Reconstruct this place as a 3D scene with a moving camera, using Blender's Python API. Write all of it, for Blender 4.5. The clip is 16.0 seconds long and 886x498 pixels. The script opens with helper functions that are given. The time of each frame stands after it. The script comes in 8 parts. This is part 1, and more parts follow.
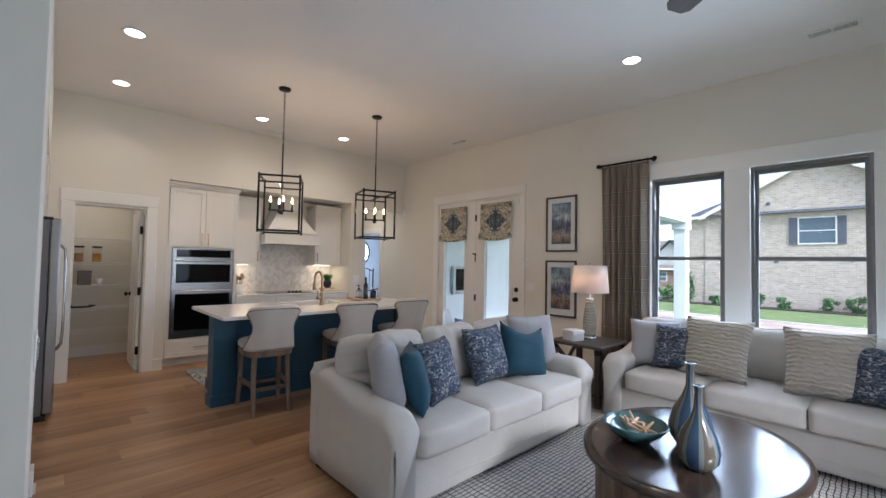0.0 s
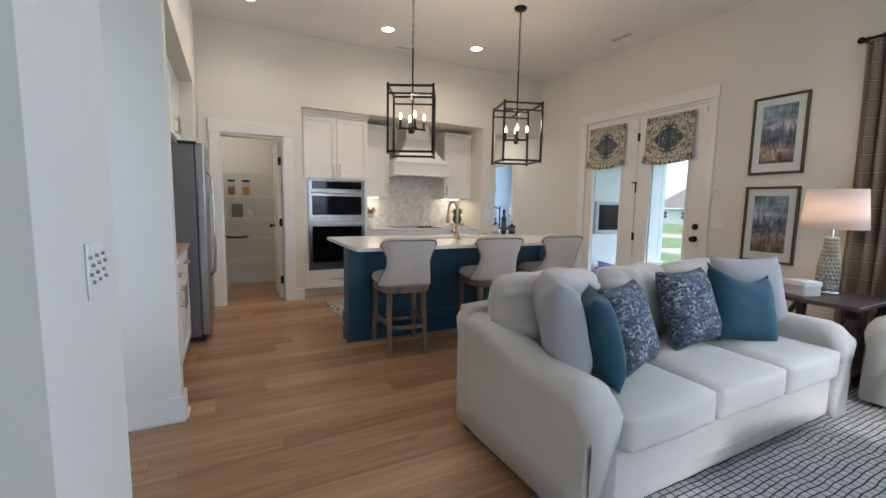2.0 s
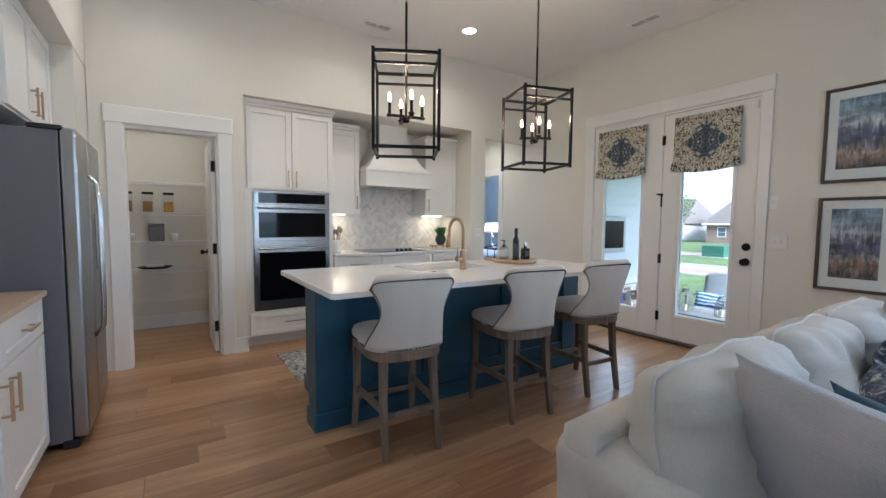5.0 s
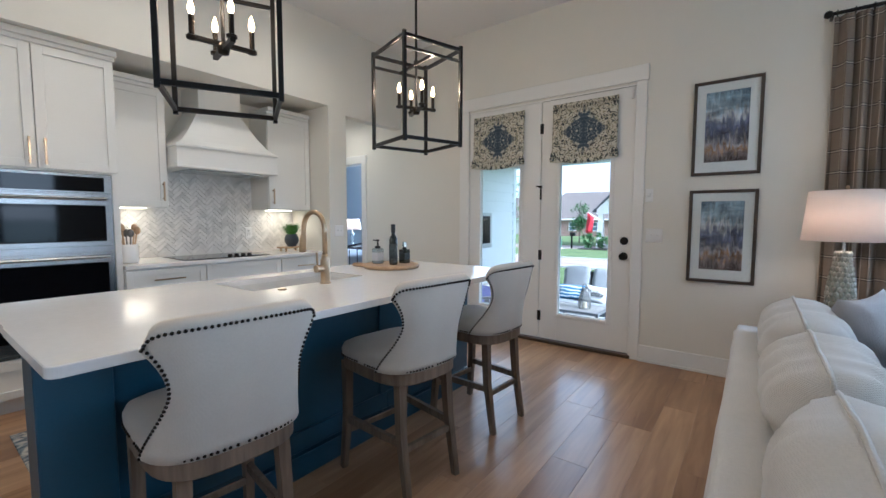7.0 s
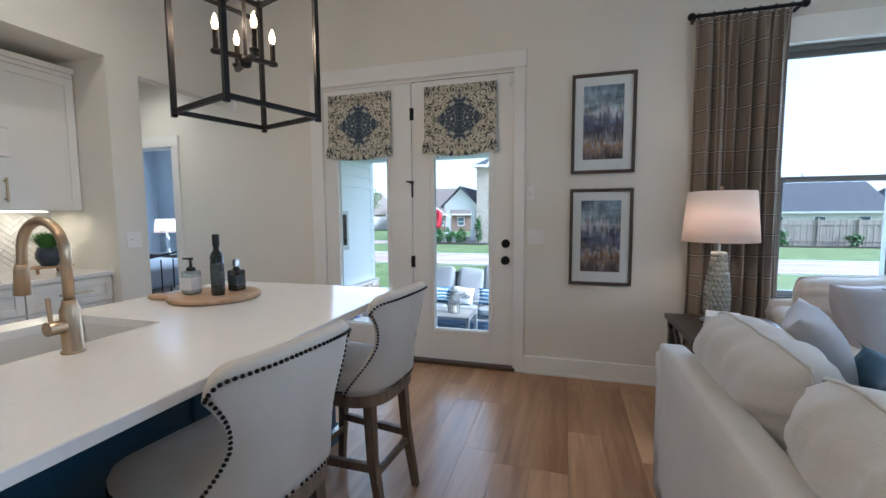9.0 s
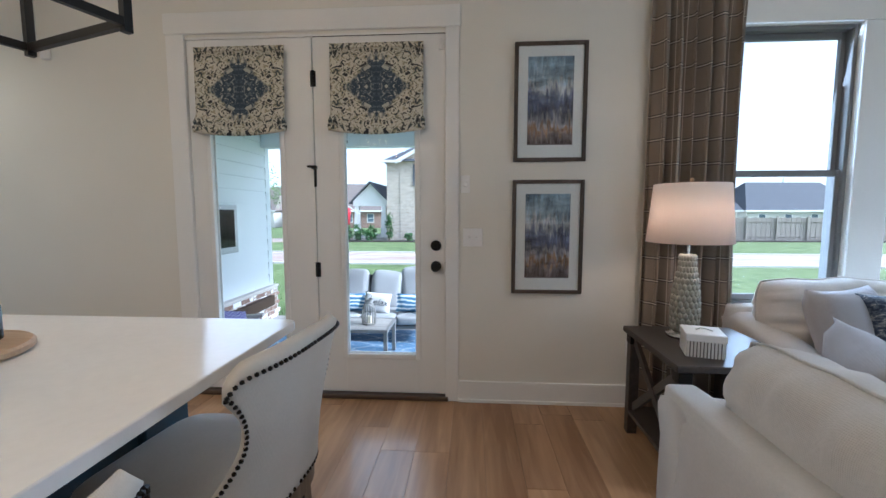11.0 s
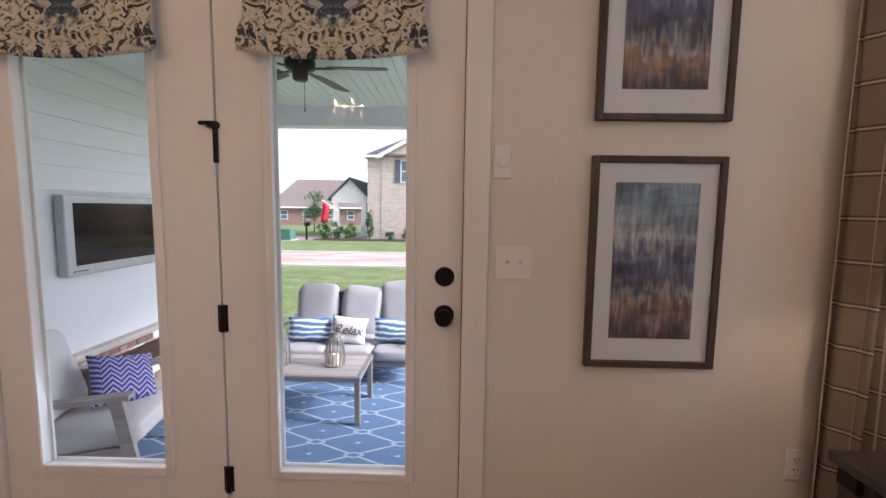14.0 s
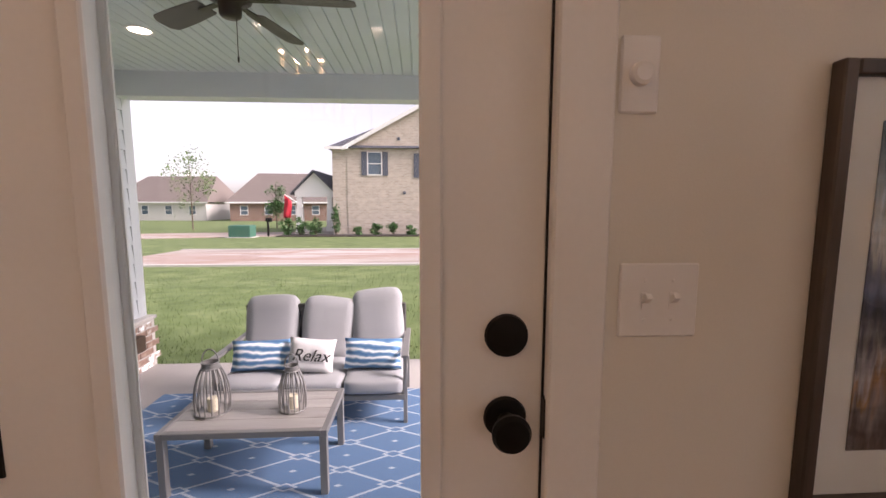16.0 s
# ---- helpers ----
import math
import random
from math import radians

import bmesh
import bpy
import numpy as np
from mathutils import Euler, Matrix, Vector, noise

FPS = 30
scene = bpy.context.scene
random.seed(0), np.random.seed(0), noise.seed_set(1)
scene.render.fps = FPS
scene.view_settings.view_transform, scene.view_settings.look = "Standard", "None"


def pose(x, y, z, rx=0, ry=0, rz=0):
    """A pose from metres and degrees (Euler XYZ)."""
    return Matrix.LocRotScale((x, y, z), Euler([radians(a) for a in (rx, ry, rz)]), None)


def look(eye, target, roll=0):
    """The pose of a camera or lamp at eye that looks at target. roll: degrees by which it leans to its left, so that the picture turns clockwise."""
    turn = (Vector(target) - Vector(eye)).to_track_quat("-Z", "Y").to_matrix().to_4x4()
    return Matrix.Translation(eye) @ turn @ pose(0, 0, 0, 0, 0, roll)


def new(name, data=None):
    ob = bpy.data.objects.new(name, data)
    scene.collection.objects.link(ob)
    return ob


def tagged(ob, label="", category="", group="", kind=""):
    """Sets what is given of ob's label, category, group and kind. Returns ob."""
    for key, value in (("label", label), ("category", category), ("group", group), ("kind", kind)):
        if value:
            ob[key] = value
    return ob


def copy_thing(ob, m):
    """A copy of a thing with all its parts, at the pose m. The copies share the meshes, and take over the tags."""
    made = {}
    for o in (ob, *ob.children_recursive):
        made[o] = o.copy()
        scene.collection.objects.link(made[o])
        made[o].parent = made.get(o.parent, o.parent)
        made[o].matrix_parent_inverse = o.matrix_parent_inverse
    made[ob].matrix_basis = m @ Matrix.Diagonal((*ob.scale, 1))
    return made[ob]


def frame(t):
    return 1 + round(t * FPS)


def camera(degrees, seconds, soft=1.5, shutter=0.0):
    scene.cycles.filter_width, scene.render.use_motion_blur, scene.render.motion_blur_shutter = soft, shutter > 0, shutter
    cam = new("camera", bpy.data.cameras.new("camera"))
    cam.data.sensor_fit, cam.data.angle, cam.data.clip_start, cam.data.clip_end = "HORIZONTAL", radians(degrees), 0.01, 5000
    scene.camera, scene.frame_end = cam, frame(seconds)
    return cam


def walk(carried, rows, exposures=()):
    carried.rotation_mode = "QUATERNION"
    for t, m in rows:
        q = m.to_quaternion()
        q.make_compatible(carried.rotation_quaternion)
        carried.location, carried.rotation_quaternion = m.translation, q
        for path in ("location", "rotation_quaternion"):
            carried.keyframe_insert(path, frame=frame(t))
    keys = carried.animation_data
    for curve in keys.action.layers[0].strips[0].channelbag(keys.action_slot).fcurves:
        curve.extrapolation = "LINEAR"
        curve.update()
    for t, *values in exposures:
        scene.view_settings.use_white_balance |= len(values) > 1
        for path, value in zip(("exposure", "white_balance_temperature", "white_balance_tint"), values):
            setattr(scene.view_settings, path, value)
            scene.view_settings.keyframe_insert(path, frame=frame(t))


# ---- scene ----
cam = camera(93.9, 16.0)
PATH = [
    (0, (0.487, -0.092, 1.439), (-0.968, 1.278, 1.509), 1.1),
    (0.5, (0.325, -0.032, 1.367), (-1.265, 1.181, 1.322), 1.1),
    (1, (0.115, 0.043, 1.313), (-1.563, 1.123, 1.169), 1.0),
    (1.5, (-0.067, 0.117, 1.309), (-1.803, 1.088, 1.105), 0.9),
    (2, (-0.301, 0.14, 1.281), (-2.069, 1.051, 1.066), 1.0),
    (2.5, (-0.568, 0.171, 1.305), (-2.356, 1.043, 1.094), 0.9),
    (3, (-0.752, 0.195, 1.282), (-2.546, 1.057, 1.091), 0.8),
    (5.5, (-1.731, 0.468, 1.29), (-3.318, 1.679, 1.161), 0.4),
    (6, (-1.92, 0.596, 1.292), (-3.405, 1.928, 1.156), 0.3),
    (6.5, (-2.086, 0.697, 1.298), (-3.437, 2.164, 1.15), 0.1),
    (7, (-2.245, 0.843, 1.273), (-3.441, 2.439, 1.128), 0.1),
    (7.5, (-2.45, 0.947, 1.297), (-3.466, 2.663, 1.147), -0.1),
    (8, (-2.497, 1.08, 1.27), (-3.365, 2.876, 1.132), -0.2),
    (8.5, (-2.61, 1.268, 1.281), (-3.323, 3.131, 1.137), -0.3),
    (9, (-2.721, 1.421, 1.322), (-3.281, 3.334, 1.154), -0.4),
    (9.5, (-2.794, 1.577, 1.306), (-3.221, 3.524, 1.139), -0.3),
    (12, (-3.056, 2.542, 1.326), (-3.083, 4.532, 1.132), 0.2),
    (12.5, (-3.104, 2.799, 1.341), (-3.111, 4.789, 1.146), 0.3),
    (13, (-3.111, 2.962, 1.325), (-3.129, 4.954, 1.141), 0.5),
    (13.5, (-3.134, 3.17, 1.318), (-3.166, 5.16, 1.125), 0.6),
    (14, (-3.159, 3.374, 1.318), (-3.202, 5.364, 1.125), 0.8),
    (14.5, (-3.177, 3.548, 1.305), (-3.233, 5.537, 1.103), 1.0),
    (15, (-3.256, 3.787, 1.295), (-3.28, 5.779, 1.118), 1.1),
    (15.5, (-3.298, 3.959, 1.288), (-3.26, 5.95, 1.105), 0.6),
    (16, (-3.323, 4.203, 1.289), (-3.213, 6.187, 1.066), 0.1),
]
EXPOSURES = [(0.0, 1.15, 5450, 14), (1.5, 1.36, 5350, 11), (3.0, 1.36, 5450, 10), (6.0, 1.43, 4850, 8), (9.5, 1.22, 4900, 8), (12.5, 1.20, 5250, 11), (13.5, 1.15, 5600, 17), (14.5, 1.10, 6500, 32), (16.0, 0.80, 6800, 33)]
SKY_STRENGTH, SUN_STRENGTH = 0.15, 4.5
HALL_FILL, EAST_FILL = 3.0, 5.0
DAY_POWER, CAN_POWER, PENDANT_POWER, UNDER_POWER, TABLE_LAMP = 9.0, 9.5, 6.0, 0.5, 1.7
walk(cam, [(t, look(e, g, r)) for t, e, g, r in PATH], EXPOSURES)

# ---- world and lights ----
world = bpy.data.worlds.new("sky")
scene.world = world
world.use_nodes = True
wn = world.node_tree.nodes
sky = wn.new("ShaderNodeTexSky")
sky.sky_type, sky.sun_disc = "NISHITA", False
sky.sun_elevation, sky.sun_rotation = radians(33), radians(101)
sky.air_density, sky.dust_density, sky.ozone_density = 1.0, 1.6, 1.0
wn["Background"].inputs["Strength"].default_value = SKY_STRENGTH
haze = wn.new("ShaderNodeHueSaturation")
haze.inputs["Saturation"].default_value = 0.30
world.node_tree.links.new(sky.outputs[0], haze.inputs["Color"])
world.node_tree.links.new(haze.outputs[0], wn["Background"].inputs[0])


def lamp(name, kind, at, power, colour, size=0.1, target=None, spot=None):
    data = bpy.data.lights.new(name, kind)
    data.energy, data.color = power, colour
    if kind == "SUN":
        data.angle = size
    elif kind == "AREA":
        data.size = size
    else:
        data.shadow_soft_size = size
    if spot:
        data.spot_size, data.spot_blend = radians(spot), 0.9
    ob = new(name, data)
    ob.matrix_world = look(at, target) if target else Matrix.Translation(at)
    return ob


# haze-veiled morning sun in the east
lamp("sun", "SUN", (0, 0, 30), SUN_STRENGTH, (1.0, 0.95, 0.88), radians(20), target=(-45, 9, 0))
WARM = (1.0, 0.72, 0.45)


def daylight(name, x0, x1, z0, z1, y, power, way=-1):
    data = bpy.data.lights.new(name, "AREA")
    data.shape, data.size, data.size_y = "RECTANGLE", x1 - x0, z1 - z0
    data.energy, data.color = power, (0.80, 0.90, 1.0)
    data.spread = radians(130)
    ob = new(name, data)
    ob.matrix_world = look(((x0 + x1) / 2, y, (z0 + z1) / 2), ((x0 + x1) / 2, y + way, (z0 + z1) / 2 - 0.2))
    return ob


# ---- materials ----
def material(name, colour, rough=0.5, metal=0.0, vary=0.08, scale=6.0, bump=0.0, bump_scale=60.0, sheen=0.0, coat=0.0, spec=0.5):
    """A painted, woven or metal surface: two scales of variation in colour and gloss, with a fine relief."""
    m = bpy.data.materials.new(name)
    m.use_nodes = True
    n, l = m.node_tree.nodes, m.node_tree.links
    b = n["Principled BSDF"]
    b.inputs["Roughness"].default_value, b.inputs["Metallic"].default_value = rough, metal
    b.inputs["Sheen Weight"].default_value = sheen
    b.inputs["Coat Weight"].default_value = coat
    b.inputs["Specular IOR Level"].default_value = spec
    tc = n.new("ShaderNodeTexCoord")
    big, fine = n.new("ShaderNodeTexNoise"), n.new("ShaderNodeTexNoise")
    big.inputs["Scale"].default_value, big.inputs["Detail"].default_value = scale, 4
    fine.inputs["Scale"].default_value, fine.inputs["Detail"].default_value = bump_scale, 6
    l.new(tc.outputs["Object"], big.inputs["Vector"])
    l.new(tc.outputs["Object"], fine.inputs["Vector"])
    add = n.new("ShaderNodeMath")
    add.operation = "ADD"
    l.new(big.outputs["Fac"], add.inputs[0])
    l.new(fine.outputs["Fac"], add.inputs[1])
    ramp = n.new("ShaderNodeMapRange")
    ramp.inputs["From Min"].default_value, ramp.inputs["From Max"].default_value = 0.6, 1.4
    ramp.inputs["To Min"].default_value, ramp.inputs["To Max"].default_value = 1 - vary, 1 + vary
    l.new(add.outputs[0], ramp.inputs["Value"])
    mul = n.new("ShaderNodeVectorMath")
    mul.operation = "SCALE"
    mul.inputs[0].default_value = colour
    l.new(ramp.outputs[0], mul.inputs["Scale"])
    l.new(mul.outputs[0], b.inputs["Base Color"])
    if bump:
        bp = n.new("ShaderNodeBump")
        bp.inputs["Strength"].default_value, bp.inputs["Distance"].default_value = bump, 0.004
        l.new(fine.outputs["Fac"], bp.inputs["Height"])
        l.new(bp.outputs[0], b.inputs["Normal"])
    return m


def weave(m, pitch, depth=0.4):
    """Adds the crossed threads of a woven cloth to a material's relief."""
    n, l = m.node_tree.nodes, m.node_tree.links
    tc = n.new("ShaderNodeTexCoord")
    last = None
    for axis in ("X", "Y", "Z"):
        w = n.new("ShaderNodeTexWave")
        w.bands_direction = axis
        w.inputs["Scale"].default_value, w.inputs["Distortion"].default_value = 0.31 / pitch, 1.0
        l.new(tc.outputs["Object"], w.inputs["Vector"])
        if last is None:
            last = w.outputs["Fac"]
        else:
            a = n.new("ShaderNodeMath")
            a.operation = "ADD"
            l.new(last, a.inputs[0])
            l.new(w.outputs["Fac"], a.inputs[1])
            last = a.outputs[0]
    bp = n.new("ShaderNodeBump")
    bp.inputs["Strength"].default_value, bp.inputs["Distance"].default_value = depth, 0.0015
    l.new(last, bp.inputs["Height"])
    l.new(bp.outputs[0], n["Principled BSDF"].inputs["Normal"])
    return m


def wood(name, dark, light, rough=0.4, along="X", scale=1.0, coat=0.0, per_piece=0.0):
    """Wood with grain along one axis; per_piece spreads the tone from piece to piece."""
    m = bpy.data.materials.new(name)
    m.use_nodes = True
    n, l = m.node_tree.nodes, m.node_tree.links
    b = n["Principled BSDF"]
    b.inputs["Coat Weight"].default_value = coat
    tc, mp = n.new("ShaderNodeTexCoord"), n.new("ShaderNodeMapping")
    stretch = {"X": (1.2, 14, 14), "Y": (14, 1.2, 14), "Z": (14, 14, 1.2)}[along]
    mp.inputs["Scale"].default_value = [s * scale for s in stretch]
    oi = n.new("ShaderNodeObjectInfo")
    off = n.new("ShaderNodeVectorMath")
    off.operation = "SCALE"
    off.inputs[0].default_value = (37.0, 53.0, 71.0)
    l.new(oi.outputs["Random"], off.inputs["Scale"])
    plus = n.new("ShaderNodeVectorMath")
    l.new(tc.outputs["Object"], mp.inputs["Vector"])
    l.new(mp.outputs[0], plus.inputs[0])
    l.new(off.outputs[0], plus.inputs[1])
    grain, cloud = n.new("ShaderNodeTexNoise"), n.new("ShaderNodeTexNoise")
    grain.inputs["Scale"].default_value, grain.inputs["Detail"].default_value, grain.inputs["Distortion"].default_value = 1.6, 8, 0.6
    cloud.inputs["Scale"].default_value, cloud.inputs["Detail"].default_value = 0.35, 3
    l.new(plus.outputs[0], grain.inputs["Vector"])
    l.new(plus.outputs[0], cloud.inputs["Vector"])
    mix = n.new("ShaderNodeMath")
    mix.operation = "MULTIPLY_ADD"
    mix.inputs[1].default_value = 0.55
    l.new(cloud.outputs["Fac"], mix.inputs[0])
    half = n.new("ShaderNodeMath")
    half.operation = "MULTIPLY_ADD"
    half.inputs[1].default_value, half.inputs[2].default_value = per_piece, -0.05 - per_piece / 2
    l.new(oi.outputs["Random"], half.inputs[0])
    l.new(half.outputs[0], mix.inputs[2])
    total = n.new("ShaderNodeMath")
    total.operation = "MULTIPLY_ADD"
    total.inputs[1].default_value = 0.6
    l.new(grain.outputs["Fac"], total.inputs[0])
    l.new(mix.outputs[0], total.inputs[2])
    ramp = n.new("ShaderNodeValToRGB")
    ramp.color_ramp.elements[0].position, ramp.color_ramp.elements[1].position = 0.32, 0.74
    ramp.color_ramp.elements[0].color, ramp.color_ramp.elements[1].color = (*dark, 1), (*light, 1)
    l.new(total.outputs[0], ramp.inputs[0])
    l.new(ramp.outputs[0], b.inputs["Base Color"])
    rr = n.new("ShaderNodeMapRange")
    rr.inputs["To Min"].default_value, rr.inputs["To Max"].default_value = rough - 0.07, rough + 0.1
    l.new(grain.outputs["Fac"], rr.inputs["Value"])
    l.new(rr.outputs[0], b.inputs["Roughness"])
    bp = n.new("ShaderNodeBump")
    bp.inputs["Strength"].default_value, bp.inputs["Distance"].default_value = 0.12, 0.002
    l.new(grain.outputs["Fac"], bp.inputs["Height"])
    l.new(bp.outputs[0], b.inputs["Normal"])
    return m


def emitter(name, colour, strength):
    m = bpy.data.materials.new(name)
    m.use_nodes = True
    b = m.node_tree.nodes["Principled BSDF"]
    b.inputs["Base Color"].default_value = (*colour, 1)
    b.inputs["Emission Color"].default_value = (*colour, 1)
    b.inputs["Emission Strength"].default_value = strength
    return m


def glass(name, tint=(0.97, 0.99, 1.0), rough=0.0):
    """Window glass: clear, with a mirror gloss that grows at grazing angles."""
    m = bpy.data.materials.new(name)
    m.use_nodes = True
    n, l = m.node_tree.nodes, m.node_tree.links
    clear, gloss, mix, fr = n.new("ShaderNodeBsdfTransparent"), n.new("ShaderNodeBsdfGlossy"), n.new("ShaderNodeMixShader"), n.new("ShaderNodeLayerWeight")
    clear.inputs[0].default_value = (*tint, 1)
    gloss.inputs["Roughness"].default_value = rough
    fr.inputs["Blend"].default_value = 0.5
    power, amount = n.new("ShaderNodeMath"), n.new("ShaderNodeMath")
    power.operation, power.inputs[1].default_value = "POWER", 4.0
    amount.operation, amount.inputs[1].default_value, amount.inputs[2].default_value = "MULTIPLY_ADD", 0.45, 0.022
    l.new(fr.outputs["Facing"], power.inputs[0])
    l.new(power.outputs[0], amount.inputs[0])
    l.new(amount.outputs[0], mix.inputs[0])
    l.new(clear.outputs[0], mix.inputs[1])
    l.new(gloss.outputs[0], mix.inputs[2])
    l.new(mix.outputs[0], n["Material Output"].inputs["Surface"])
    return m


def blotch(name, colours, scale=8.0, rough=0.85, detail=3.0, stretch=(1, 1, 1), distort=1.0, bump=0.15):
    """Patches of several colours with hard borders, as in a print or a painting."""
    m = bpy.data.materials.new(name)
    m.use_nodes = True
    n, l = m.node_tree.nodes, m.node_tree.links
    b = n["Principled BSDF"]
    b.inputs["Roughness"].default_value = rough
    tc, mp, tx, ramp = n.new("ShaderNodeTexCoord"), n.new("ShaderNodeMapping"), n.new("ShaderNodeTexNoise"), n.new("ShaderNodeValToRGB")
    mp.inputs["Scale"].default_value = stretch
    tx.inputs["Scale"].default_value, tx.inputs["Detail"].default_value, tx.inputs["Distortion"].default_value = scale, detail, distort
    l.new(tc.outputs["Object"], mp.inputs["Vector"])
    l.new(mp.outputs[0], tx.inputs["Vector"])
    l.new(tx.outputs["Fac"], ramp.inputs[0])
    e = ramp.color_ramp.elements
    while len(e) < len(colours):
        e.new(0.5)
    for i, c in enumerate(colours):
        e[i].position = 0.33 + 0.34 * i / (len(colours) - 1)
        e[i].color = (*c, 1)
    ramp.color_ramp.interpolation = "EASE"
    l.new(ramp.outputs[0], b.inputs["Base Color"])
    bp = n.new("ShaderNodeBump")
    bp.inputs["Strength"].default_value, bp.inputs["Distance"].default_value = bump, 0.002
    l.new(tx.outputs["Fac"], bp.inputs["Height"])
    l.new(bp.outputs[0], b.inputs["Normal"])
    return m


WALL = material("wall_paint", (0.74, 0.715, 0.645), 0.75, vary=0.02, scale=2, bump=0.08, bump_scale=220)
CEIL = material("ceiling_paint", (0.80, 0.79, 0.77), 0.85, vary=0.02, scale=2, bump=0.1, bump_scale=160)
TRIM = material("trim_paint", (0.80, 0.79, 0.76), 0.38, vary=0.02, scale=3, bump=0.03, bump_scale=90)
CAB = material("cabinet_paint", (0.80, 0.79, 0.75), 0.35, vary=0.025, scale=3, bump=0.03, bump_scale=120)
NAVY = material("navy_paint", (0.016, 0.068, 0.116), 0.38, vary=0.08, scale=3, bump=0.04, bump_scale=120)
QUARTZ = material("quartz", (0.80, 0.78, 0.75), 0.14, vary=0.04, scale=3, bump_scale=40)
STEEL = material("brushed_steel", (0.62, 0.62, 0.60), 0.24, 1.0, vary=0.05, scale=2, bump=0.05, bump_scale=200)
OVENSTEEL = material("oven_steel", (0.33, 0.33, 0.33), 0.27, 1.0, vary=0.05, scale=2, bump=0.04, bump_scale=200)
FRIDGE = material("fridge_steel", (0.40, 0.41, 0.42), 0.30, 1.0, vary=0.06, scale=1.5, bump=0.05, bump_scale=200)
SIDE = material("fridge_side", (0.16, 0.16, 0.17), 0.5, vary=0.05, bump=0.2, bump_scale=300)
BLACKGLASS = material("black_glass", (0.004, 0.004, 0.005), 0.05, vary=0.1, scale=2, spec=0.2)
BRASS = material("champagne_bronze", (0.50, 0.38, 0.25), 0.28, 1.0, vary=0.06, scale=4)
BLACK = material("black_metal", (0.012, 0.011, 0.010), 0.42, 0.6, vary=0.2, scale=5, bump=0.05)
BRONZE = material("dark_bronze", (0.020, 0.016, 0.012), 0.35, 0.8, vary=0.2, scale=6)
RUBBER = material("black_rubber", (0.015, 0.015, 0.015), 0.6, vary=0.1)
LINEN = weave(material("stool_linen", (0.55, 0.50, 0.43), 0.9, vary=0.05, scale=9, bump_scale=160, sheen=0.15), 0.0030, 0.12)
SOFA = weave(material("sofa_chenille", (0.58, 0.545, 0.495), 0.95, vary=0.06, scale=7, bump_scale=120, sheen=0.08), 0.004, 0.28)
GREYP = weave(material("grey_cushion_cloth", (0.40, 0.39, 0.40), 0.9, vary=0.06, scale=8, bump_scale=120, sheen=0.2), 0.003)
TEAL = material("teal_velvet", (0.012, 0.060, 0.095), 0.85, vary=0.25, scale=9, bump=0.1, bump_scale=90, sheen=0.08)
PRINT = blotch("abstract_print", [(0.02, 0.03, 0.06), (0.035, 0.05, 0.09), (0.12, 0.14, 0.17), (0.42, 0.40, 0.38)], 26, 0.85, 5, (1, 1, 1.6), 1.5)
STOOLWOOD = wood("weathered_oak", (0.10, 0.068, 0.044), (0.26, 0.19, 0.13), 0.6, "Z", 2.0)
TABLEWOOD = wood("espresso_wood", (0.016, 0.011, 0.009), (0.048, 0.032, 0.023), 0.17, "Y", 1.2)
DRUMWOOD = wood("drum_wood", (0.05, 0.028, 0.016), (0.20, 0.12, 0.07), 0.5, "Z", 1.5)
ENDWOOD = wood("end_table_wood", (0.030, 0.024, 0.020), (0.085, 0.068, 0.055), 0.4, "Y", 1.5)
PLANK = wood("floor_oak", (0.25, 0.127, 0.057), (0.51, 0.31, 0.163), 0.33, "Y", 1.0, coat=0.15, per_piece=0.30)
GAP = material("floor_gap", (0.06, 0.035, 0.02), 0.7)
FRAMEWOOD = wood("frame_wood", (0.035, 0.024, 0.017), (0.105, 0.075, 0.055), 0.5, "Z", 2.5)
MAT_WHITE = material("passe_partout", (0.78, 0.77, 0.74), 0.8, vary=0.02)
GLASS = glass("window_glass")
JARGLASS = glass("jar_glass", (0.93, 0.95, 0.94), 0.02)
SHADE = material("lamp_shade_linen", (0.82, 0.78, 0.74), 0.9, vary=0.02, scale=30, bump=0.15, bump_scale=200)
CERAMIC = material("glazed_ceramic", (0.40, 0.38, 0.31), 0.22, vary=0.2, scale=14, bump=0.1, coat=0.3)
PLASTIC = material("white_plastic", (0.80, 0.79, 0.77), 0.35, vary=0.01)
BULB = emitter("candle_bulb", (1.0, 0.58, 0.24), 9.0)
CAN = emitter("recessed_lens", (1.0, 0.86, 0.66), 7.0)


# ---- building blocks ----
def part(name, bm, mat, parent=None, label="", smooth=False):
    """One bmesh as one mesh object, under a thing or a part if given."""
    me = bpy.data.meshes.new(name)
    bm.normal_update()
    bm.to_mesh(me)
    bm.free()
    for mt in mat if isinstance(mat, (list, tuple)) else [mat]:
        me.materials.append(mt)
    if smooth:
        me.polygons.foreach_set("use_smooth", [True] * len(me.polygons))
    ob = new(name, me)
    ob.parent = parent
    if label:
        ob["label"] = label
    return ob


def thing(name, label, category, at=(0, 0, 0), turn=0.0, group="", kind=""):
    ob = new(name)
    ob.empty_display_size = 0.1
    ob.matrix_world = pose(*at, 0, 0, turn)
    return tagged(ob, label, category, group, kind)


